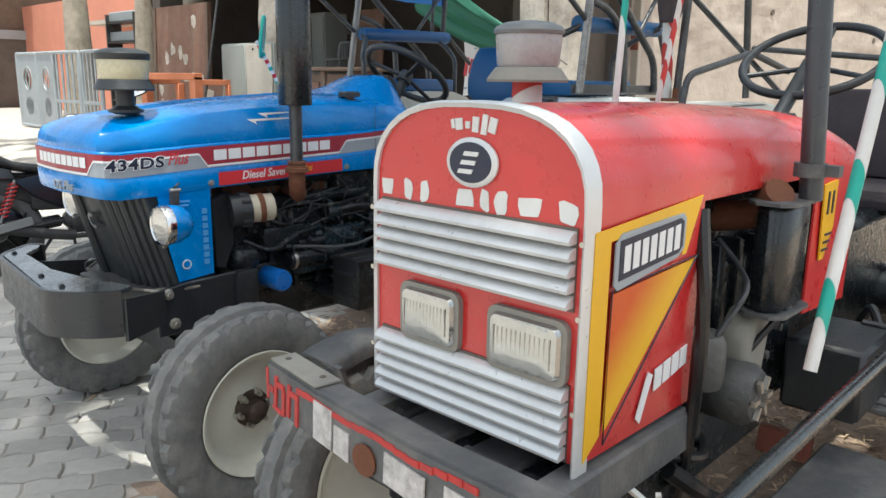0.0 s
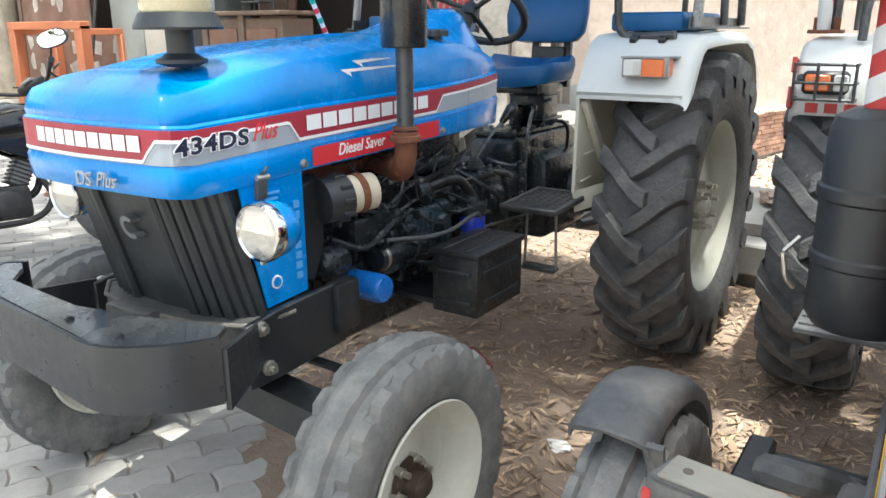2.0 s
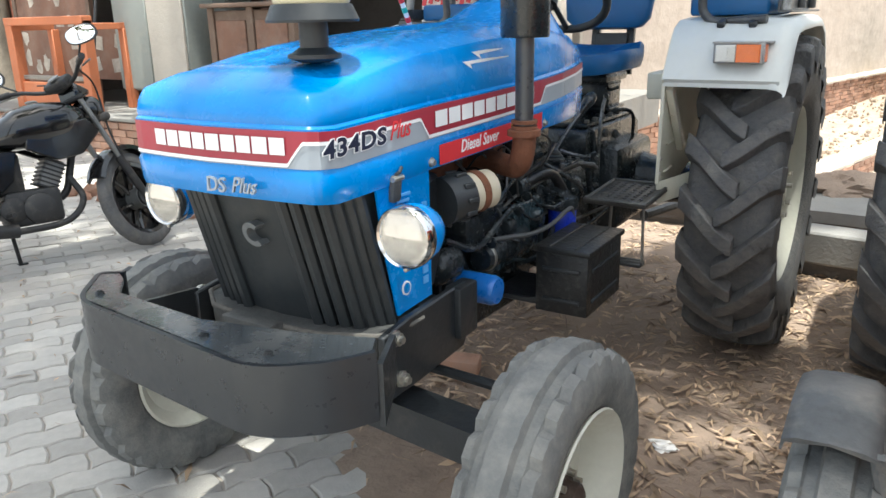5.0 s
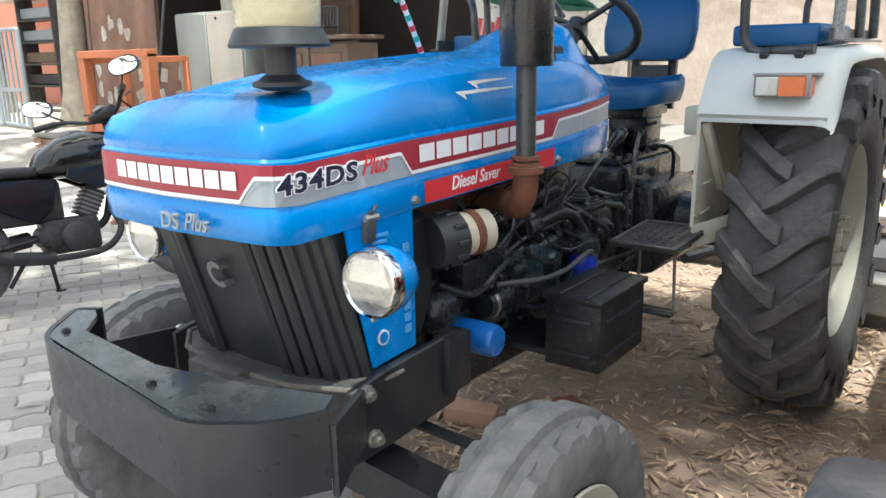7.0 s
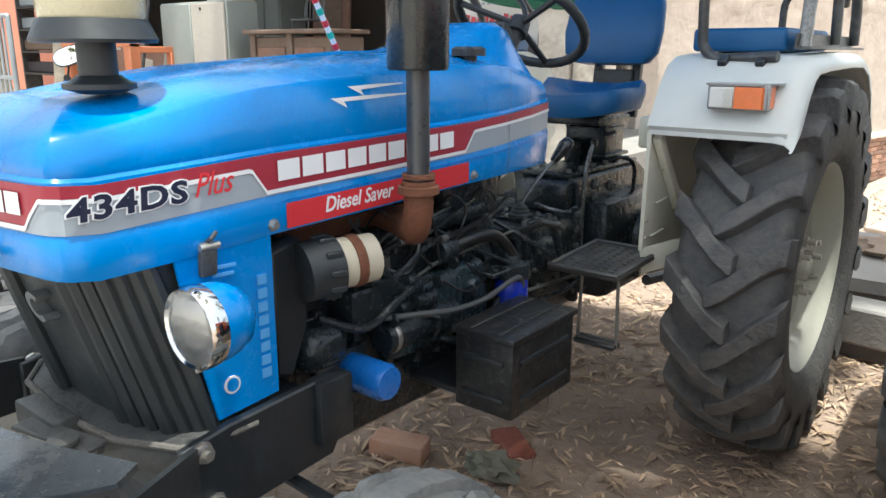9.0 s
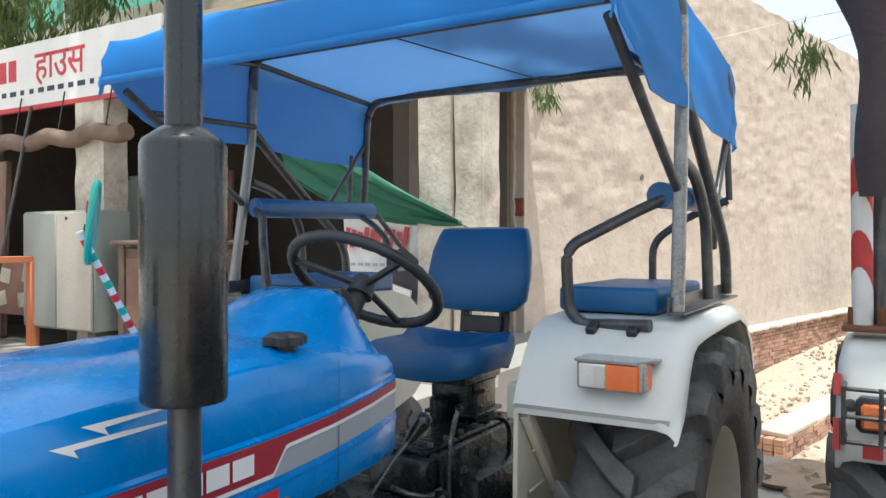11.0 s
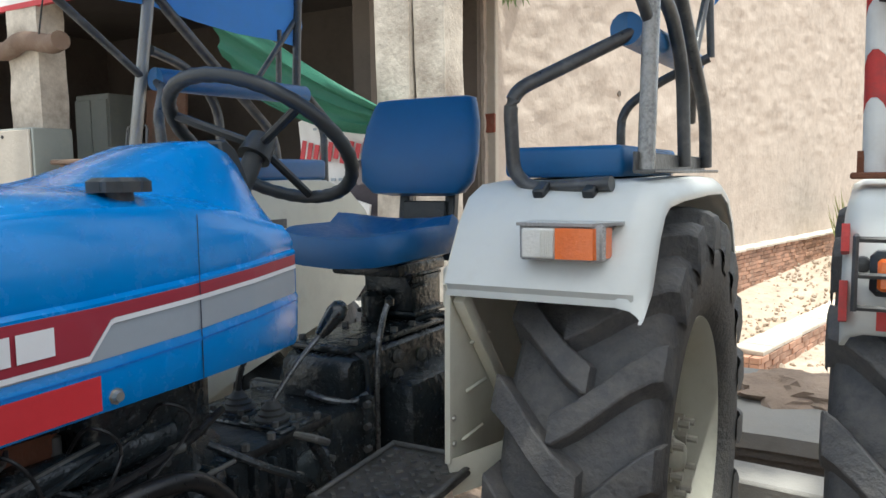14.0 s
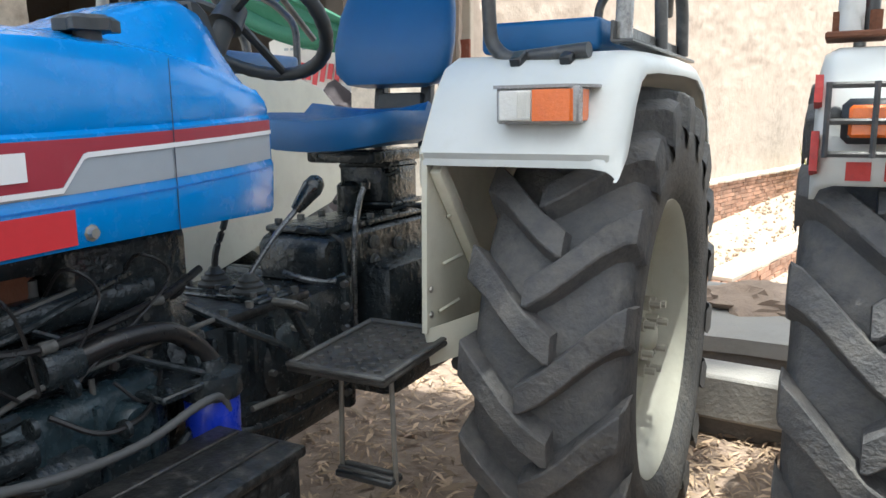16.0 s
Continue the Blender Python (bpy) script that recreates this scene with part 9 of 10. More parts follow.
# ---- the motorcycle ----
M.update(
    gloss=mat("gloss_black_paint", (0.01, 0.01, 0.011), 0.14, 0, 0.15, 5, 0.01, 40, dust=0.12, dustcol=(0.12, 0.11, 0.1), coat=0.6),
    matt=mat("matt_black_plastic", (0.02, 0.02, 0.021), 0.55, 0, 0.15, 8, 0.1, 70, dust=0.25),
    vinyl=mat("black_seat_vinyl", (0.016, 0.016, 0.017), 0.5, 0, 0.15, 8, 0.2, 120, dust=0.2),
    springred=mat("red_spring_paint", (0.5, 0.03, 0.035), 0.35, 0, 0.1, 8, 0.05, 60, dust=0.15),
    alloy=mat("dull_alloy", (0.24, 0.24, 0.235), 0.38, 0.7, 0.15, 9, 0.15, 60, dust=0.2),
    mirrorglass=mat("mirror_glass", (0.85, 0.86, 0.86), 0.03, 1.0, 0.02, 5, 0.0, 10),
)


def build_motorcycle():
    """Built along +y (front) from the rear contact, then turned and leaned on its stand."""
    t = thing("motorcycle", (-3.08, -1.61, 0), "black commuter motorcycle with red rear springs on its side stand", "motorcycle")
    t.matrix_basis = pose(-3.08, -1.61, 0, 0, -9, -14.0)
    B = 1.20                                         # wheelbase

    def mc_wheel(y, w, name):
        r = 0.30
        ring = [(0.0, y + (r - 0.035) * math.cos(a), r + (r - 0.035) * math.sin(a)) for a in [2 * math.pi * i / 44 for i in range(45)]]
        bm = bmesh.new()
        loops = []
        for i in range(44):
            a = 2 * math.pi * i / 44
            d = Vector((0, math.cos(a), math.sin(a)))
            c = Vector((0, y, r)) + d * (r - w * 0.55)
            bump = 0.004 if i % 2 else 0
            loops.append([c + d * ((w * 0.55 + bump) * math.cos(b)) + Vector((w / 2 * math.sin(b), 0, 0)) for b in [2 * math.pi * k / 12 for k in range(12)]])
        loops.append(loops[0])
        rings(bm, [[Vector(p) for p in lp] for lp in loops], cap0=False, cap1=False)
        bmesh.ops.remove_doubles(bm, verts=bm.verts, dist=1e-5)
        wh = part(name, tidy(bm), M["tyre"], t, "black rubber tyre on an alloy wheel", smooth=60)
        part("rim", turned([(0.205, -0.03), (0.228, -0.034), (0.232, -0.03), (0.215, 0), (0.232, 0.03), (0.228, 0.034), (0.205, 0.03), (0.198, 0), (0.205, -0.03)], (0, y, r), "x", 40), M["gloss"], wh)
        for k in range(6):
            a = 2 * math.pi * k / 6 + 0.3
            d, e = Vector((0, math.cos(a), math.sin(a))), Vector((0, -math.sin(a), math.cos(a)))
            c = Vector((0, y, r))
            part("spoke", tube([c + d * 0.05 + e * 0.012, c + d * 0.13, c + d * 0.205 + e * 0.006], 0.011, 6), M["gloss"], wh)
        part("hub", cyl((-0.06, y, r), (0.06, y, r), 0.065, n=20), M["alloy"], wh)
        part("brake_drum", cyl((0.055, y, r), (0.075, y, r), 0.058, n=20), M["matt"], wh)
        return wh
    mc_wheel(0, 0.095, "rear_wheel")
    mc_wheel(B, 0.08, "front_wheel")
    # frame
    for pts in ([(0, 0.05, 0.36), (0, 0.42, 0.36), (0, 0.80, 0.38), (0, 0.93, 0.80)], [(0, 0.93, 0.84), (0, 0.5, 0.68), (0, 0.05, 0.70), (0, -0.25, 0.76)]):
        part("frame_tube", tube(pts, 0.022, 10, 0.08), M["matt"], t)
    for s in (-1, 1):
        part("swing_arm", tube([(s * 0.08, 0.0, 0.30), (s * 0.07, 0.42, 0.36)], 0.018, 8), M["matt"], t)
        sh = part("shock_absorber", tube([(s * 0.11, 0.02, 0.36), (s * 0.105, 0.14, 0.66)], 0.013, 8), M["alloy"], t)
        bm = bmesh.new()
        pts = []
        for i in range(97):
            q = i / 96
            c = Vector((s * 0.11, 0.04, 0.41)).lerp(Vector((s * 0.106, 0.13, 0.635)), q)
            a = q * 2 * math.pi * 8
            pts.append(c + Vector((0.028 * math.cos(a), 0.028 * math.sin(a), 0)))
        tb(bm, pts, 0.0065, 6)
        part("spring", tidy(bm), M["springred"], sh, "red coil spring")
        part("fork_leg", tube([(s * 0.075, B, 0.30), (s * 0.075, 0.93, 0.92)], 0.017, 10), M["alloy"], t, "silver fork tube")
        part("fork_slider", tube([(s * 0.075, B + 0.01, 0.28), (s * 0.075, 1.08, 0.56)], 0.026, 10), M["matt"], t)
        part("foot_peg", tube([(s * 0.1, 0.45, 0.33), (s * 0.2, 0.46, 0.34)], 0.013, 8), M["matt"], t)
        part("rear_peg", tube([(s * 0.1, 0.18, 0.42), (s * 0.18, 0.16, 0.43)], 0.012, 8), M["matt"], t)
        ind = part("indicator", turned([(0.001, 0), (0.022, 0.01), (0.026, 0.035), (0.018, 0.055), (0.001, 0.06)], (s * 0.13, 0.98, 0.78), "x", 14), M["matt"], t)
        if s < 0:
            for v in ind.data.vertices:
                v.co.x = -0.26 - v.co.x
        part("indicator", box((s * 0.12, -0.28, 0.76), (0.06, 0.03, 0.03), (0, 0, 0), 0.01), M["amber"], t, "amber rear indicator")
        # tank shroud and side panel
        part("tank_shroud", plate([(0.62, 0.76), (0.95, 0.82), (1.02, 0.74), (0.90, 0.62), (0.76, 0.60), (0.60, 0.68)], "x", *sorted((s * 0.115, s * 0.14)), 0.008), M["gloss"], t)
        part("side_panel", plate([(0.30, 0.70), (0.56, 0.68), (0.52, 0.52), (0.42, 0.44), (0.24, 0.54), (0.12, 0.66)], "x", *sorted((s * 0.09, s * 0.118)), 0.008), M["gloss"], t)
        part("tail_fairing", plate([(0.12, 0.74), (-0.36, 0.86), (-0.40, 0.83), (-0.28, 0.74), (-0.02, 0.68), (0.14, 0.66)], "x", *sorted((s * 0.075, s * 0.10)), 0.008), M["gloss"], t)
        part("grab_rail", tube([(s * 0.09, -0.02, 0.80), (s * 0.10, -0.25, 0.89), (s * 0.06, -0.40, 0.92)], 0.012, 8, 0.05), M["matt"], t)
        # bars, levers, mirrors
        part("handlebar", tube([(0, 0.90, 0.99), (s * 0.14, 0.88, 1.02), (s * 0.24, 0.82, 1.06), (s * 0.36, 0.72, 1.05)], 0.012, 10, 0.06), M["matt"], t)
        part("grip", tube([(s * 0.27, 0.795, 1.058), (s * 0.37, 0.715, 1.05)], 0.018, 10), M["vinyl"], t)
        part("lever", tube([(s * 0.25, 0.84, 1.05), (s * 0.36, 0.78, 1.04)], 0.006, 6), M["alloy"], t)
        st = part("mirror", tube([(s * 0.24, 0.82, 1.07), (s * 0.295, 0.80, 1.11), (s * 0.34, 0.78, 1.155)], 0.006, 8, 0.03), M["matt"], t)
        for d, m in ((0.0, "matt"), (-0.008, "mirrorglass")):
            bm = bmesh.new()
            lp = []
            for y, k in ((0.012, 0.75), (0.0, 1.0), (-0.004, 0.98)):
                lp.append([(0.086 * k * math.copysign(abs(math.cos(a)) ** 0.75, math.cos(a)) * (0.9 if d else 1), y * (0.25 if d else 1), 0.058 * k * math.copysign(abs(math.sin(a)) ** 0.85, math.sin(a)) * (0.88 if d else 1)) for a in [2 * math.pi * i / 24 for i in range(24)]])
            g = part("mirror_glass" if d else "mirror_shell", tidy(rings(bm, lp)), M[m], st)
            g.matrix_basis = pose(s * 0.365, 0.775 + d, 1.18, -12, -12 * s, 42)
    # tank, seat, tail
    bm = bmesh.new()
    loops = []
    for y, w, z0, z1 in ((0.46, 0.07, 0.70, 0.74), (0.50, 0.11, 0.69, 0.80), (0.60, 0.125, 0.68, 0.86), (0.72, 0.135, 0.68, 0.885), (0.84, 0.13, 0.70, 0.88), (0.92, 0.105, 0.74, 0.855), (0.96, 0.06, 0.78, 0.83)):
        cz, hz = (z0 + z1) / 2, (z1 - z0) / 2
        loops.append([(w * math.copysign(abs(math.cos(a)) ** 0.7, math.cos(a)), y, cz + hz * math.copysign(abs(math.sin(a)) ** 0.7, math.sin(a))) for a in [2 * math.pi * k / 24 for k in range(24)]])
    tank = part("fuel_tank", tidy(rings(bm, loops)), M["gloss"], t, "gloss black fuel tank", smooth=60)
    tank.matrix_basis = Matrix.Translation((0, 0.7, 0.68)) @ Matrix.Diagonal((1.18, 1.06, 1.25, 1)) @ Matrix.Translation((0, -0.7, -0.68))
    part("filler_cap", turned([(0.001, 0), (0.03, 0), (0.032, 0.006), (0.02, 0.012), (0.001, 0.012)], (0, 0.72, 0.882), "z", 18), M["alloy"], tank)
    bm = bmesh.new()
    loops = []
    for y, w, z0, z1 in ((0.50, 0.09, 0.70, 0.755), (0.42, 0.115, 0.69, 0.765), (0.28, 0.13, 0.70, 0.77), (0.14, 0.125, 0.73, 0.795), (0.06, 0.115, 0.76, 0.84), (-0.12, 0.105, 0.80, 0.86), (-0.24, 0.08, 0.83, 0.875), (-0.28, 0.04, 0.85, 0.87)):
        cz, hz = (z0 + z1) / 2, (z1 - z0) / 2
        loops.append([(w * math.copysign(abs(math.cos(a)) ** 0.6, math.cos(a)), y, cz + hz * math.copysign(abs(math.sin(a)) ** 0.8, math.sin(a))) for a in [2 * math.pi * k / 20 for k in range(20)]])
    part("seat", tidy(rings(bm, loops)), M["vinyl"], t, "stepped black vinyl seat", smooth=60)
    part("tail_lamp", box((0, -0.38, 0.85), (0.13, 0.05, 0.05), (-25, 0, 0), 0.012), M["red"], t, "red tail lamp")
    part("rear_mudguard", plate([(-0.20, 0.74), (-0.30, 0.74), (-0.44, 0.48), (-0.45, 0.40), (-0.42, 0.42), (-0.26, 0.66)], "x", -0.06, 0.06, 0.006), M["matt"], t)
    np_ = part("number_plate", box((0, -0.40, 0.60), (0.17, 0.006, 0.11), (-28, 0, 0), 0.003), M["signwhite"], t, "white plate with dark bars")
    for z in (0.02, -0.02):
        part("plate_bar", box((0, -0.405 - z * 0.5, 0.60 + z), (0.13, 0.004, 0.022), (-28, 0, 0)), M["navy"], np_)
    # engine
    part("air_box", box((0, 0.40, 0.56), (0.15, 0.36, 0.24), (0, 0, 0), 0.03, 2), M["matt"], t)
    part("inner_mudguard", box((0, 0.16, 0.60), (0.12, 0.26, 0.16), (-20, 0, 0), 0.03, 2), M["matt"], t)
    part("frame_web", box((0, 0.80, 0.68), (0.10, 0.22, 0.12), (-15, 0, 0), 0.02), M["matt"], t)
    eng = part("engine", box((0, 0.60, 0.36), (0.2, 0.30, 0.2), (0, 0, 0), 0.03, 2), M["matt"], t, "dark air-cooled engine with fins")
    part("crank_cover", turned([(0.001, -0.13), (0.06, -0.13), (0.085, -0.115), (0.09, -0.09), (0.09, 0.09), (0.085, 0.115), (0.06, 0.13), (0.001, 0.13)], (0, 0.62, 0.35), "x", 24), M["matt"], eng)
    part("clutch_cover", turned([(0.001, -0.115), (0.05, -0.115), (0.07, -0.10), (0.07, 0.10), (0.05, 0.115), (0.001, 0.115)], (0, 0.49, 0.36), "x", 24), M["matt"], eng)
    for k in range(7):
        part("cooling_fin", box((0, 0.69 + 0.012 * k, 0.46 + 0.022 * k), (0.13, 0.12, 0.010), (-28, 0, 0)), M["matt"], eng)
    part("cylinder", box((0, 0.73, 0.53), (0.12, 0.11, 0.17), (-28, 0, 0), 0.012), M["alloy"], eng)
    part("carburettor", cyl((0, 0.56, 0.55), (0, 0.46, 0.56), 0.03, n=14), M["alloy"], eng)
    part("exhaust", hose([(0.05, 0.82, 0.50), (0.09, 0.86, 0.36), (0.10, 0.74, 0.25), (0.12, 0.45, 0.24)], 0.019, 10), M["matt"], t)
    mf = part("muffler", tube([(0.125, 0.48, 0.245), (0.13, 0.30, 0.27), (0.14, -0.12, 0.36), (0.14, -0.30, 0.40)], 0.038, 16), M["matt"], t, "matt black muffler")
    part("heat_shield", box((0.18, 0.05, 0.335), (0.012, 0.34, 0.06), (12.5, 0, 0), 0.004), M["alloy"], mf)
    part("chain_case", box((-0.09, 0.2, 0.33), (0.03, 0.44, 0.09), (8, 0, 0), 0.015), M["matt"], t)
    part("side_stand", tube([(-0.06, 0.48, 0.27), (-0.17, 0.52, 0.03)], 0.011, 8), M["matt"], t)
    part("stand_foot", box((-0.175, 0.53, 0.028), (0.05, 0.05, 0.01)), M["matt"], t)
    part("centre_stand", tube([(0.08, 0.36, 0.28), (0.10, 0.24, 0.12)], 0.012, 8), M["matt"], t)
    part("saree_guard", tube([(-0.13, 0.1, 0.36), (-0.14, -0.2, 0.38), (-0.13, -0.16, 0.56), (-0.12, 0.1, 0.6)], 0.008, 8, 0.06), M["alloy"], t)
    # front
    bm = bmesh.new()
    loops = []
    for k in range(13):
        a = radians(15 + 140 * k / 12)
        lp = []
        for x, r in ((-0.065, 0.30), (-0.058, 0.33), (0, 0.345), (0.058, 0.33), (0.065, 0.30), (0.058, 0.30), (0, 0.335), (-0.058, 0.30)):
            lp.append((x, B + r * math.cos(a), 0.31 + r * math.sin(a)))
        loops.append(lp)
    part("front_mudguard", tidy(rings(bm, loops)), M["gloss"], t, "gloss black front mudguard", smooth=60)
    hl = part("headlamp", turned([(0.001, -0.09), (0.05, -0.08), (0.085, -0.03), (0.09, 0.02), (0.082, 0.03), (0.001, 0.045)], (0, 1.05, 0.87), "y", 26), M["gloss"], t, "black headlamp cowl")
    part("headlamp_glass", turned([(0.078, 0.03), (0.06, 0.048), (0.001, 0.058)], (0, 1.05, 0.87), "y", 26), M["glass_dusty"], hl)
    part("visor", plate([(0.92, 0.90), (1.06, 0.97), (1.02, 1.0), (0.92, 1.03)], "x", -0.075, 0.075, 0.02), M["gloss"], hl)
    part("instrument_pod", box((0, 0.89, 1.03), (0.17, 0.09, 0.06), (35, 0, 0), 0.02, 2), M["matt"], t)
    part("dial", turned([(0.001, 0), (0.034, 0), (0.034, 0.006), (0.001, 0.006)], (0, 0, 0), "z", 18), M["alloy"], t).matrix_basis = pose(0, 0.865, 1.06, 35, 0, 0)
    part("yoke", box((0, 0.93, 0.93), (0.2, 0.05, 0.03), (20, 0, 0), 0.01), M["matt"], t)
    part("brake_hose", hose([(0.2, 0.85, 1.05), (0.13, 1.02, 0.98), (0.1, 1.05, 0.7), (0.09, 1.14, 0.4)], 0.006, 6), M["hose"], t)
    part("cable", hose([(-0.24, 0.84, 1.05), (-0.12, 1.0, 1.02), (-0.04, 0.98, 0.86), (0, 0.85, 0.66)], 0.005, 6), M["hose"], t)
    # the steering is turned to the left
    axis = (Vector((0, 0.93, 0.92)) - Vector((0, B, 0.30))).normalized()
    head = Vector((0, 0.93, 0.92))
    turn = Matrix.Translation(head) @ Matrix.Rotation(radians(32), 4, axis) @ Matrix.Translation(-head)
    steered = ("front_wheel", "fork_leg", "fork_slider", "front_mudguard", "headlamp", "instrument_pod", "dial", "yoke", "handlebar", "grip", "lever", "mirror", "brake_hose")
    for ob in t.children:
        if ob.name.split(".")[0] in steered or (ob.name.split(".")[0] == "indicator" and ob.data.materials[0] == M["matt"]):
            ob.matrix_basis = turn @ ob.matrix_basis


build_motorcycle()


# ---- pieces: pavers, bricks, rubble ----
def piece_mesh(name, outline, z0, z1, bev, material):
    """A block from an outline, with a chamfered top edge."""
    c = Vector((sum(p[0] for p in outline) / len(outline), sum(p[1] for p in outline) / len(outline)))
    def shrink(q):
        out = []
        for p in outline:
            d = Vector(p) - c
            out.append(c + d * (1 - q / d.length))
        return out
    bm = bmesh.new()
    a, b = shrink(0.003), shrink(0.003 + bev)
    rings(bm, [[(p.x, p.y, z0) for p in a], [(p.x, p.y, z1 - bev) for p in a], [(p.x, p.y, z1) for p in b]], cap0=False)
    tidy(bm)
    me = bpy.data.meshes.new(name)
    bm.to_mesh(me)
    bm.free()
    me.materials.append(material)
    return me


def joined(name, mesh, mats, material, parent, label):
    """Many copies of one block in one mesh."""
    co = np.empty(len(mesh.vertices) * 3)
    mesh.vertices.foreach_get("co", co)
    co = np.c_[co.reshape(-1, 3), np.ones(len(mesh.vertices))]
    polys = [tuple(p.vertices) for p in mesh.polygons]
    vs, fs = [], []
    for m in mats:
        k = len(vs)
        vs += [tuple(v[:3]) for v in co @ np.array(m).T]
        fs += [tuple(i + k for i in p) for p in polys]
    me = bpy.data.meshes.new(name)
    me.from_pydata(vs, [], fs)
    me.materials.append(material)
    ob = new(name, me)
    ob.parent = parent
    return tagged(ob, label, "", "", "stuff")


def pieces(name, mesh, mats, parent):
    for m in mats:
        ob = new(name, mesh)
        ob.parent = parent
        ob.matrix_basis = m


PL, PW = 0.225, 0.112
outline = [(0, 0), (PL / 4, 0.014), (PL / 2, 0), (PL * 0.75, 0.014), (PL, 0), (PL + 0.008, PW / 2), (PL, PW), (PL * 0.75, PW + 0.014), (PL / 2, PW), (PL / 4, PW + 0.014), (0, PW), (0.008, PW / 2)]
paver_mesh = piece_mesh("paver", outline, -0.05, 0.0, 0.006, M["paver"])
M["paver_rest"] = mat("grey_paver_field", (0.43, 0.41, 0.38), 0.9, 0, 0.14, 2.5, 0.25, 120, dust=0.55, dustcol=(0.51, 0.455, 0.395), dscale=2.0, island=0.2)
pav = setting("pavement", bmesh.new(), M["joint"], "grey interlocking zigzag concrete paving", "pavement")
near, rest = [], []
pr = random.Random(3)
for j in range(-90, 90):
    for i in range(-60, 60):
        u, v = (i + 0.5 * (j % 2)) * PL, j * PW
        a = radians(62)
        x, y = u * math.cos(a) - v * math.sin(a) - 3.0, u * math.sin(a) + v * math.cos(a) - 1.0
        if not (-9.5 < x < paver_edge(y) and -4.4 < y < 1.45):
            continue
        if x < -7 and y > -1.2:
            continue
        m = pose(x, y, 0.001 + pr.uniform(-0.003, 0.003) + ground_height(x, y), pr.uniform(-0.7, 0.7), pr.uniform(-0.7, 0.7), 62 + pr.uniform(-1, 1))
        (near if x > -2.05 and -3.0 < y < -0.35 else rest).append(m)
near, rest = near[:300], rest + near[300:]
pieces("paver", paver_mesh, near, pav)
joined("paver_field", paver_mesh, rest, M["paver_rest"], pav, "grey zigzag paving further off")

brick_mesh = piece_mesh("brick", [(-0.112, -0.052), (0.112, -0.052), (0.112, 0.052), (-0.112, 0.052)], 0.0, 0.068, 0.005, M["brick"])
M["brick_rest"] = mat("dusty_brick_field", (0.36, 0.2, 0.135), 0.9, 0, 0.2, 6, 0.4, 60, dust=0.45, dustcol=(0.4, 0.32, 0.26), island=0.35)


def brick_run(root, ang, length, z0, courses, step=0.077):
    """Courses of bricks along a line that leaves root at the angle from +x."""
    out = []
    d = Vector((math.cos(radians(ang)), math.sin(radians(ang)), 0))
    for c in range(courses):
        u = 0.112 if c % 2 else 0.0
        while u < length:
            p = Vector(root) + d * u + Vector((-d.y, d.x, 0)) * pr.uniform(-0.008, 0.008)
            out.append(pose(p.x, p.y, z0 + c * step, pr.uniform(-1, 1), pr.uniform(-1, 1), ang + pr.uniform(-1.5, 1.5)))
            u += 0.233
    return out


pieces("brick", brick_mesh, brick_run((-9.1, 1.715, 0), 0, 7.5, -0.03, 5)[:290], plat)

# kerb wall in the lot
kerb = setting("kerb", bmesh.new(), M["palebrick"], "brick kerb wall with a pale worn top, in sun", "kerb")
KA = 90 - 12.8
kd = Vector((math.cos(radians(KA)), math.sin(radians(KA)), 0))
kn = Vector((kd.y, -kd.x, 0))
k0 = Vector((0.30, 7.05, 0))
core = k0 + kd * 4.5 - kn * 0.19
part("core", box((core.x, core.y, -1.0), (9.0, 0.26, 0.62), (0, 0, KA)), M["joint"], kerb)
run = brick_run(k0 - kn * 0.045, KA, 9.0, -1.24, 7)
pieces("brick", brick_mesh, [m for m in run if m.translation.y < 11.5][:220], kerb)
joined("brick_field", brick_mesh, [m for m in run if m.translation.y >= 11.5], M["brick_rest"], kerb, "kerb bricks further off")
cap_mesh = piece_mesh("cap_block", [(-0.17, -0.19), (0.17, -0.19), (0.17, 0.19), (-0.17, 0.19)], 0.0, 0.05, 0.012, M["palebrick"])
pieces("cap_block", cap_mesh, [pose(*(k0 + kd * (0.12 + 0.345 * k) - kn * 0.19)[:2], -0.70 + pr.uniform(-0.008, 0.008), 0, 0, KA + pr.uniform(-1, 1)) for k in range(26)], kerb)
end = [pose(*(k0 - kn * (0.06 + 0.12 * k) - kd * 0.06)[:2], -1.24 + 0.077 * c, 0, 0, KA) for c in range(7) for k in range(3)]
pieces("brick", brick_mesh, end, kerb)

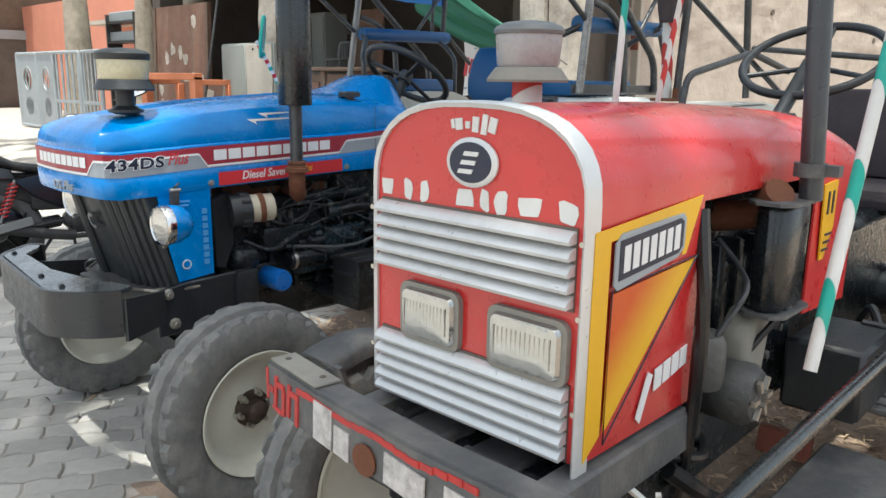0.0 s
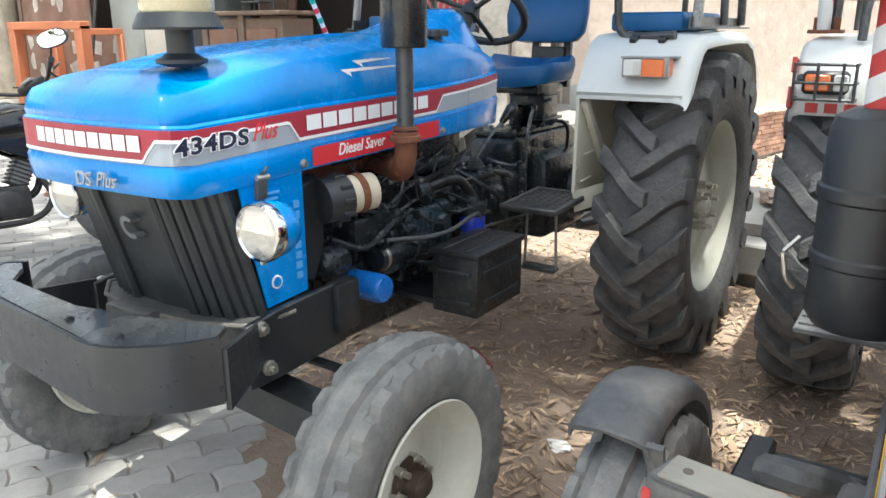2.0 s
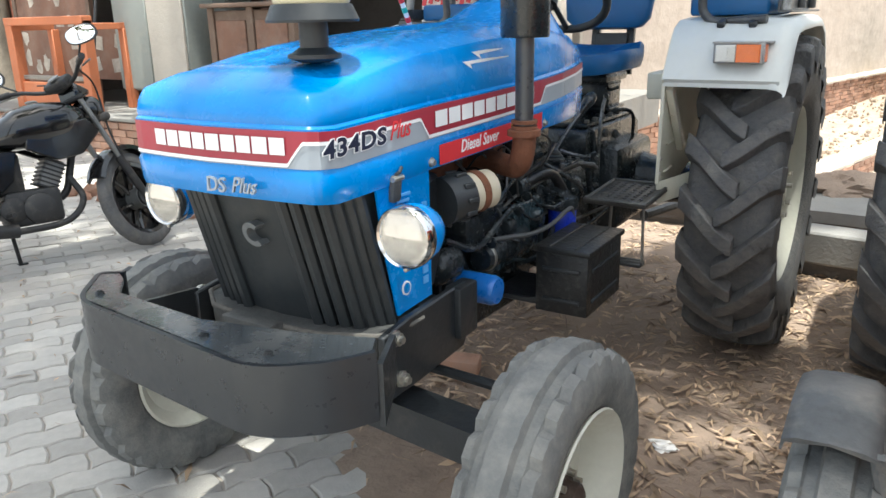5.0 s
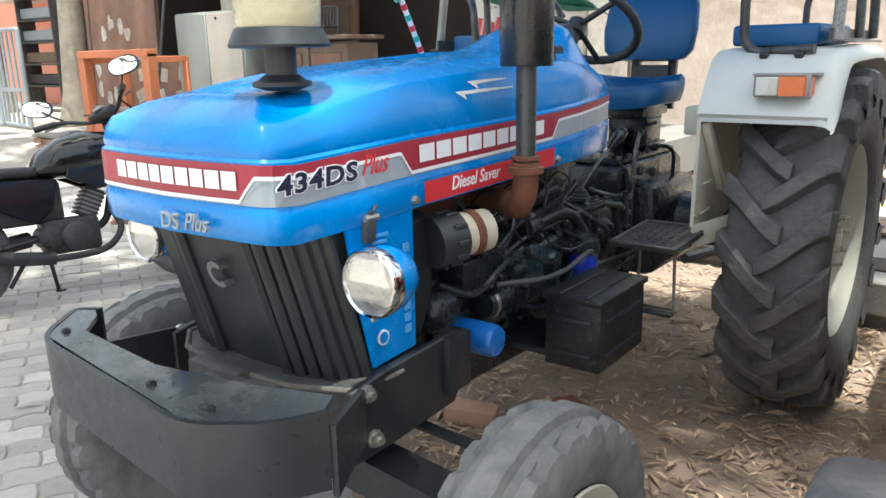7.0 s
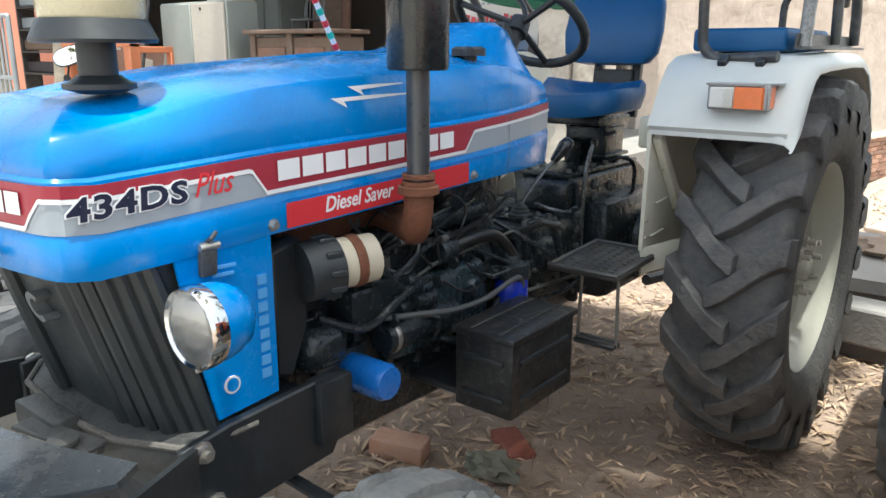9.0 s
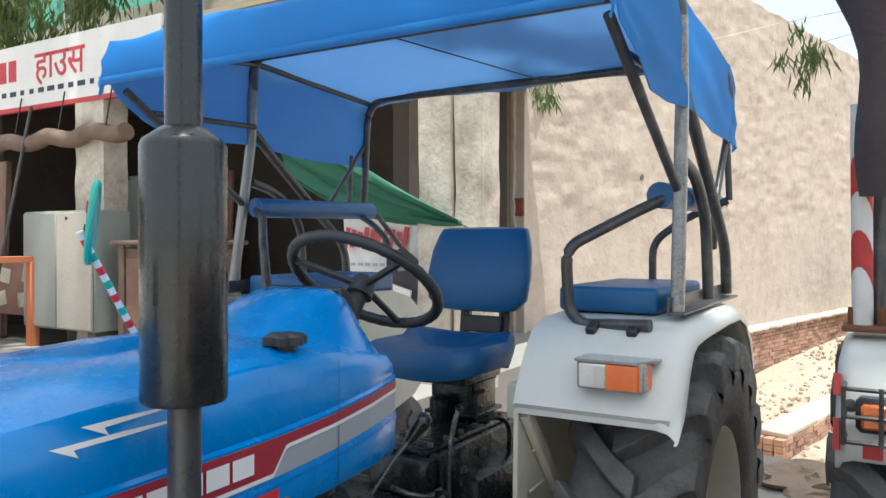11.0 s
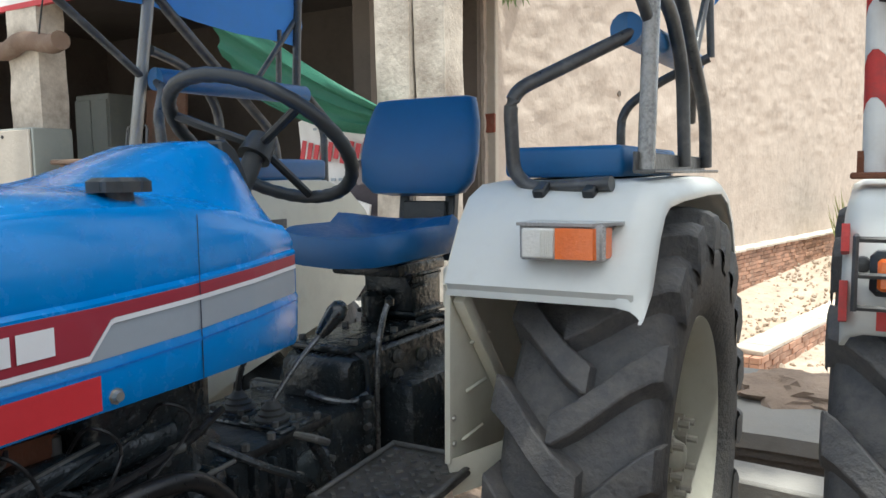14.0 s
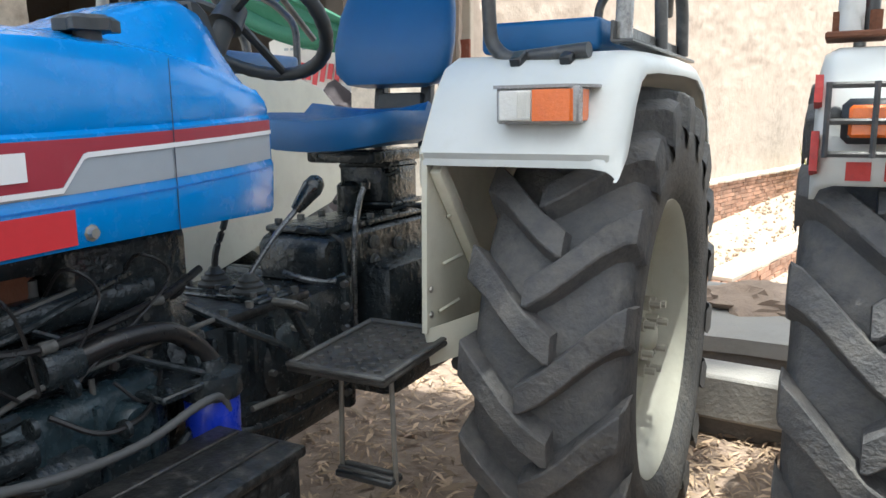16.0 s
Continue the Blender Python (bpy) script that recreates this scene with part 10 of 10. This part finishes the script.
# ledge at the wall's foot
ledge = setting("ledge", bmesh.new(), M["brick"], "low brick ledge along the wall foot", "ledge")
l0 = WROOT + WDIR * 1.2 + WNRM * 0.20
LA = 90 - 14.3
run = brick_run(l0, LA, 14.0, -0.87, 10)
joined("brick_field", brick_mesh, run, M["brick_rest"], ledge, "brown bricks of the ledge")
lc = WROOT + WDIR * 8.2 + WNRM * 0.09
part("core", box((lc.x, lc.y, -0.56), (14.0, 0.18, 0.8), (0, 0, LA)), M["joint"], ledge)
pieces("cap_block", cap_mesh, [pose(*(WROOT + WDIR * (1.35 + 0.35 * k) + WNRM * 0.10)[:2], -0.105 + pr.uniform(-0.01, 0.01), 0, 0, LA + pr.uniform(-2, 2)) for k in range(40)], ledge)

# broken bricks under the platform edge, and stones in the lot
chunk_bm = bmesh.new()
bmesh.ops.create_icosphere(chunk_bm, subdivisions=1, radius=1)
for v in chunk_bm.verts:
    v.co *= 1 + 0.35 * noise.noise(v.co * 2.3)
chunk_mesh = bpy.data.meshes.new("chunk")
chunk_bm.to_mesh(chunk_mesh)
chunk_bm.free()


def chunks(count, area, size, top):
    out = []
    for _ in range(count):
        x, y = pr.uniform(*area[0]), pr.uniform(*area[1])
        s = pr.uniform(*size)
        z = top(x, y) * pr.uniform(0.3, 1.0) + ground_height(x, y)
        out.append(pose(x, y, z + s * 0.3, pr.uniform(0, 360), pr.uniform(0, 360), pr.uniform(0, 360)) @ Matrix.Diagonal((s, s * pr.uniform(0.5, 0.9), s * pr.uniform(0.4, 0.8), 1)))
    return out


rub = tagged(new("brick_rubble"), "heap of broken bricks against the platform edge", "rubble", "", "stuff")
joined("chunk_field", chunk_mesh, chunks(420, ((-4.6, -1.7), (0.15, 1.6)), (0.03, 0.09), lambda x, y: 0.32 * smooth_step(0.2, 1.6, y)), M["brick_rest"], rub, "broken brick lumps")
sto = tagged(new("lot_stones"), "small pale stones strewn over the lot", "stones", "", "stuff")
joined("stone_field", chunk_mesh, chunks(1500, ((-2.2, 3.0), (6.4, 18)), (0.015, 0.06), lambda x, y: 0.0), M["gravel"], sto, "pale stones")
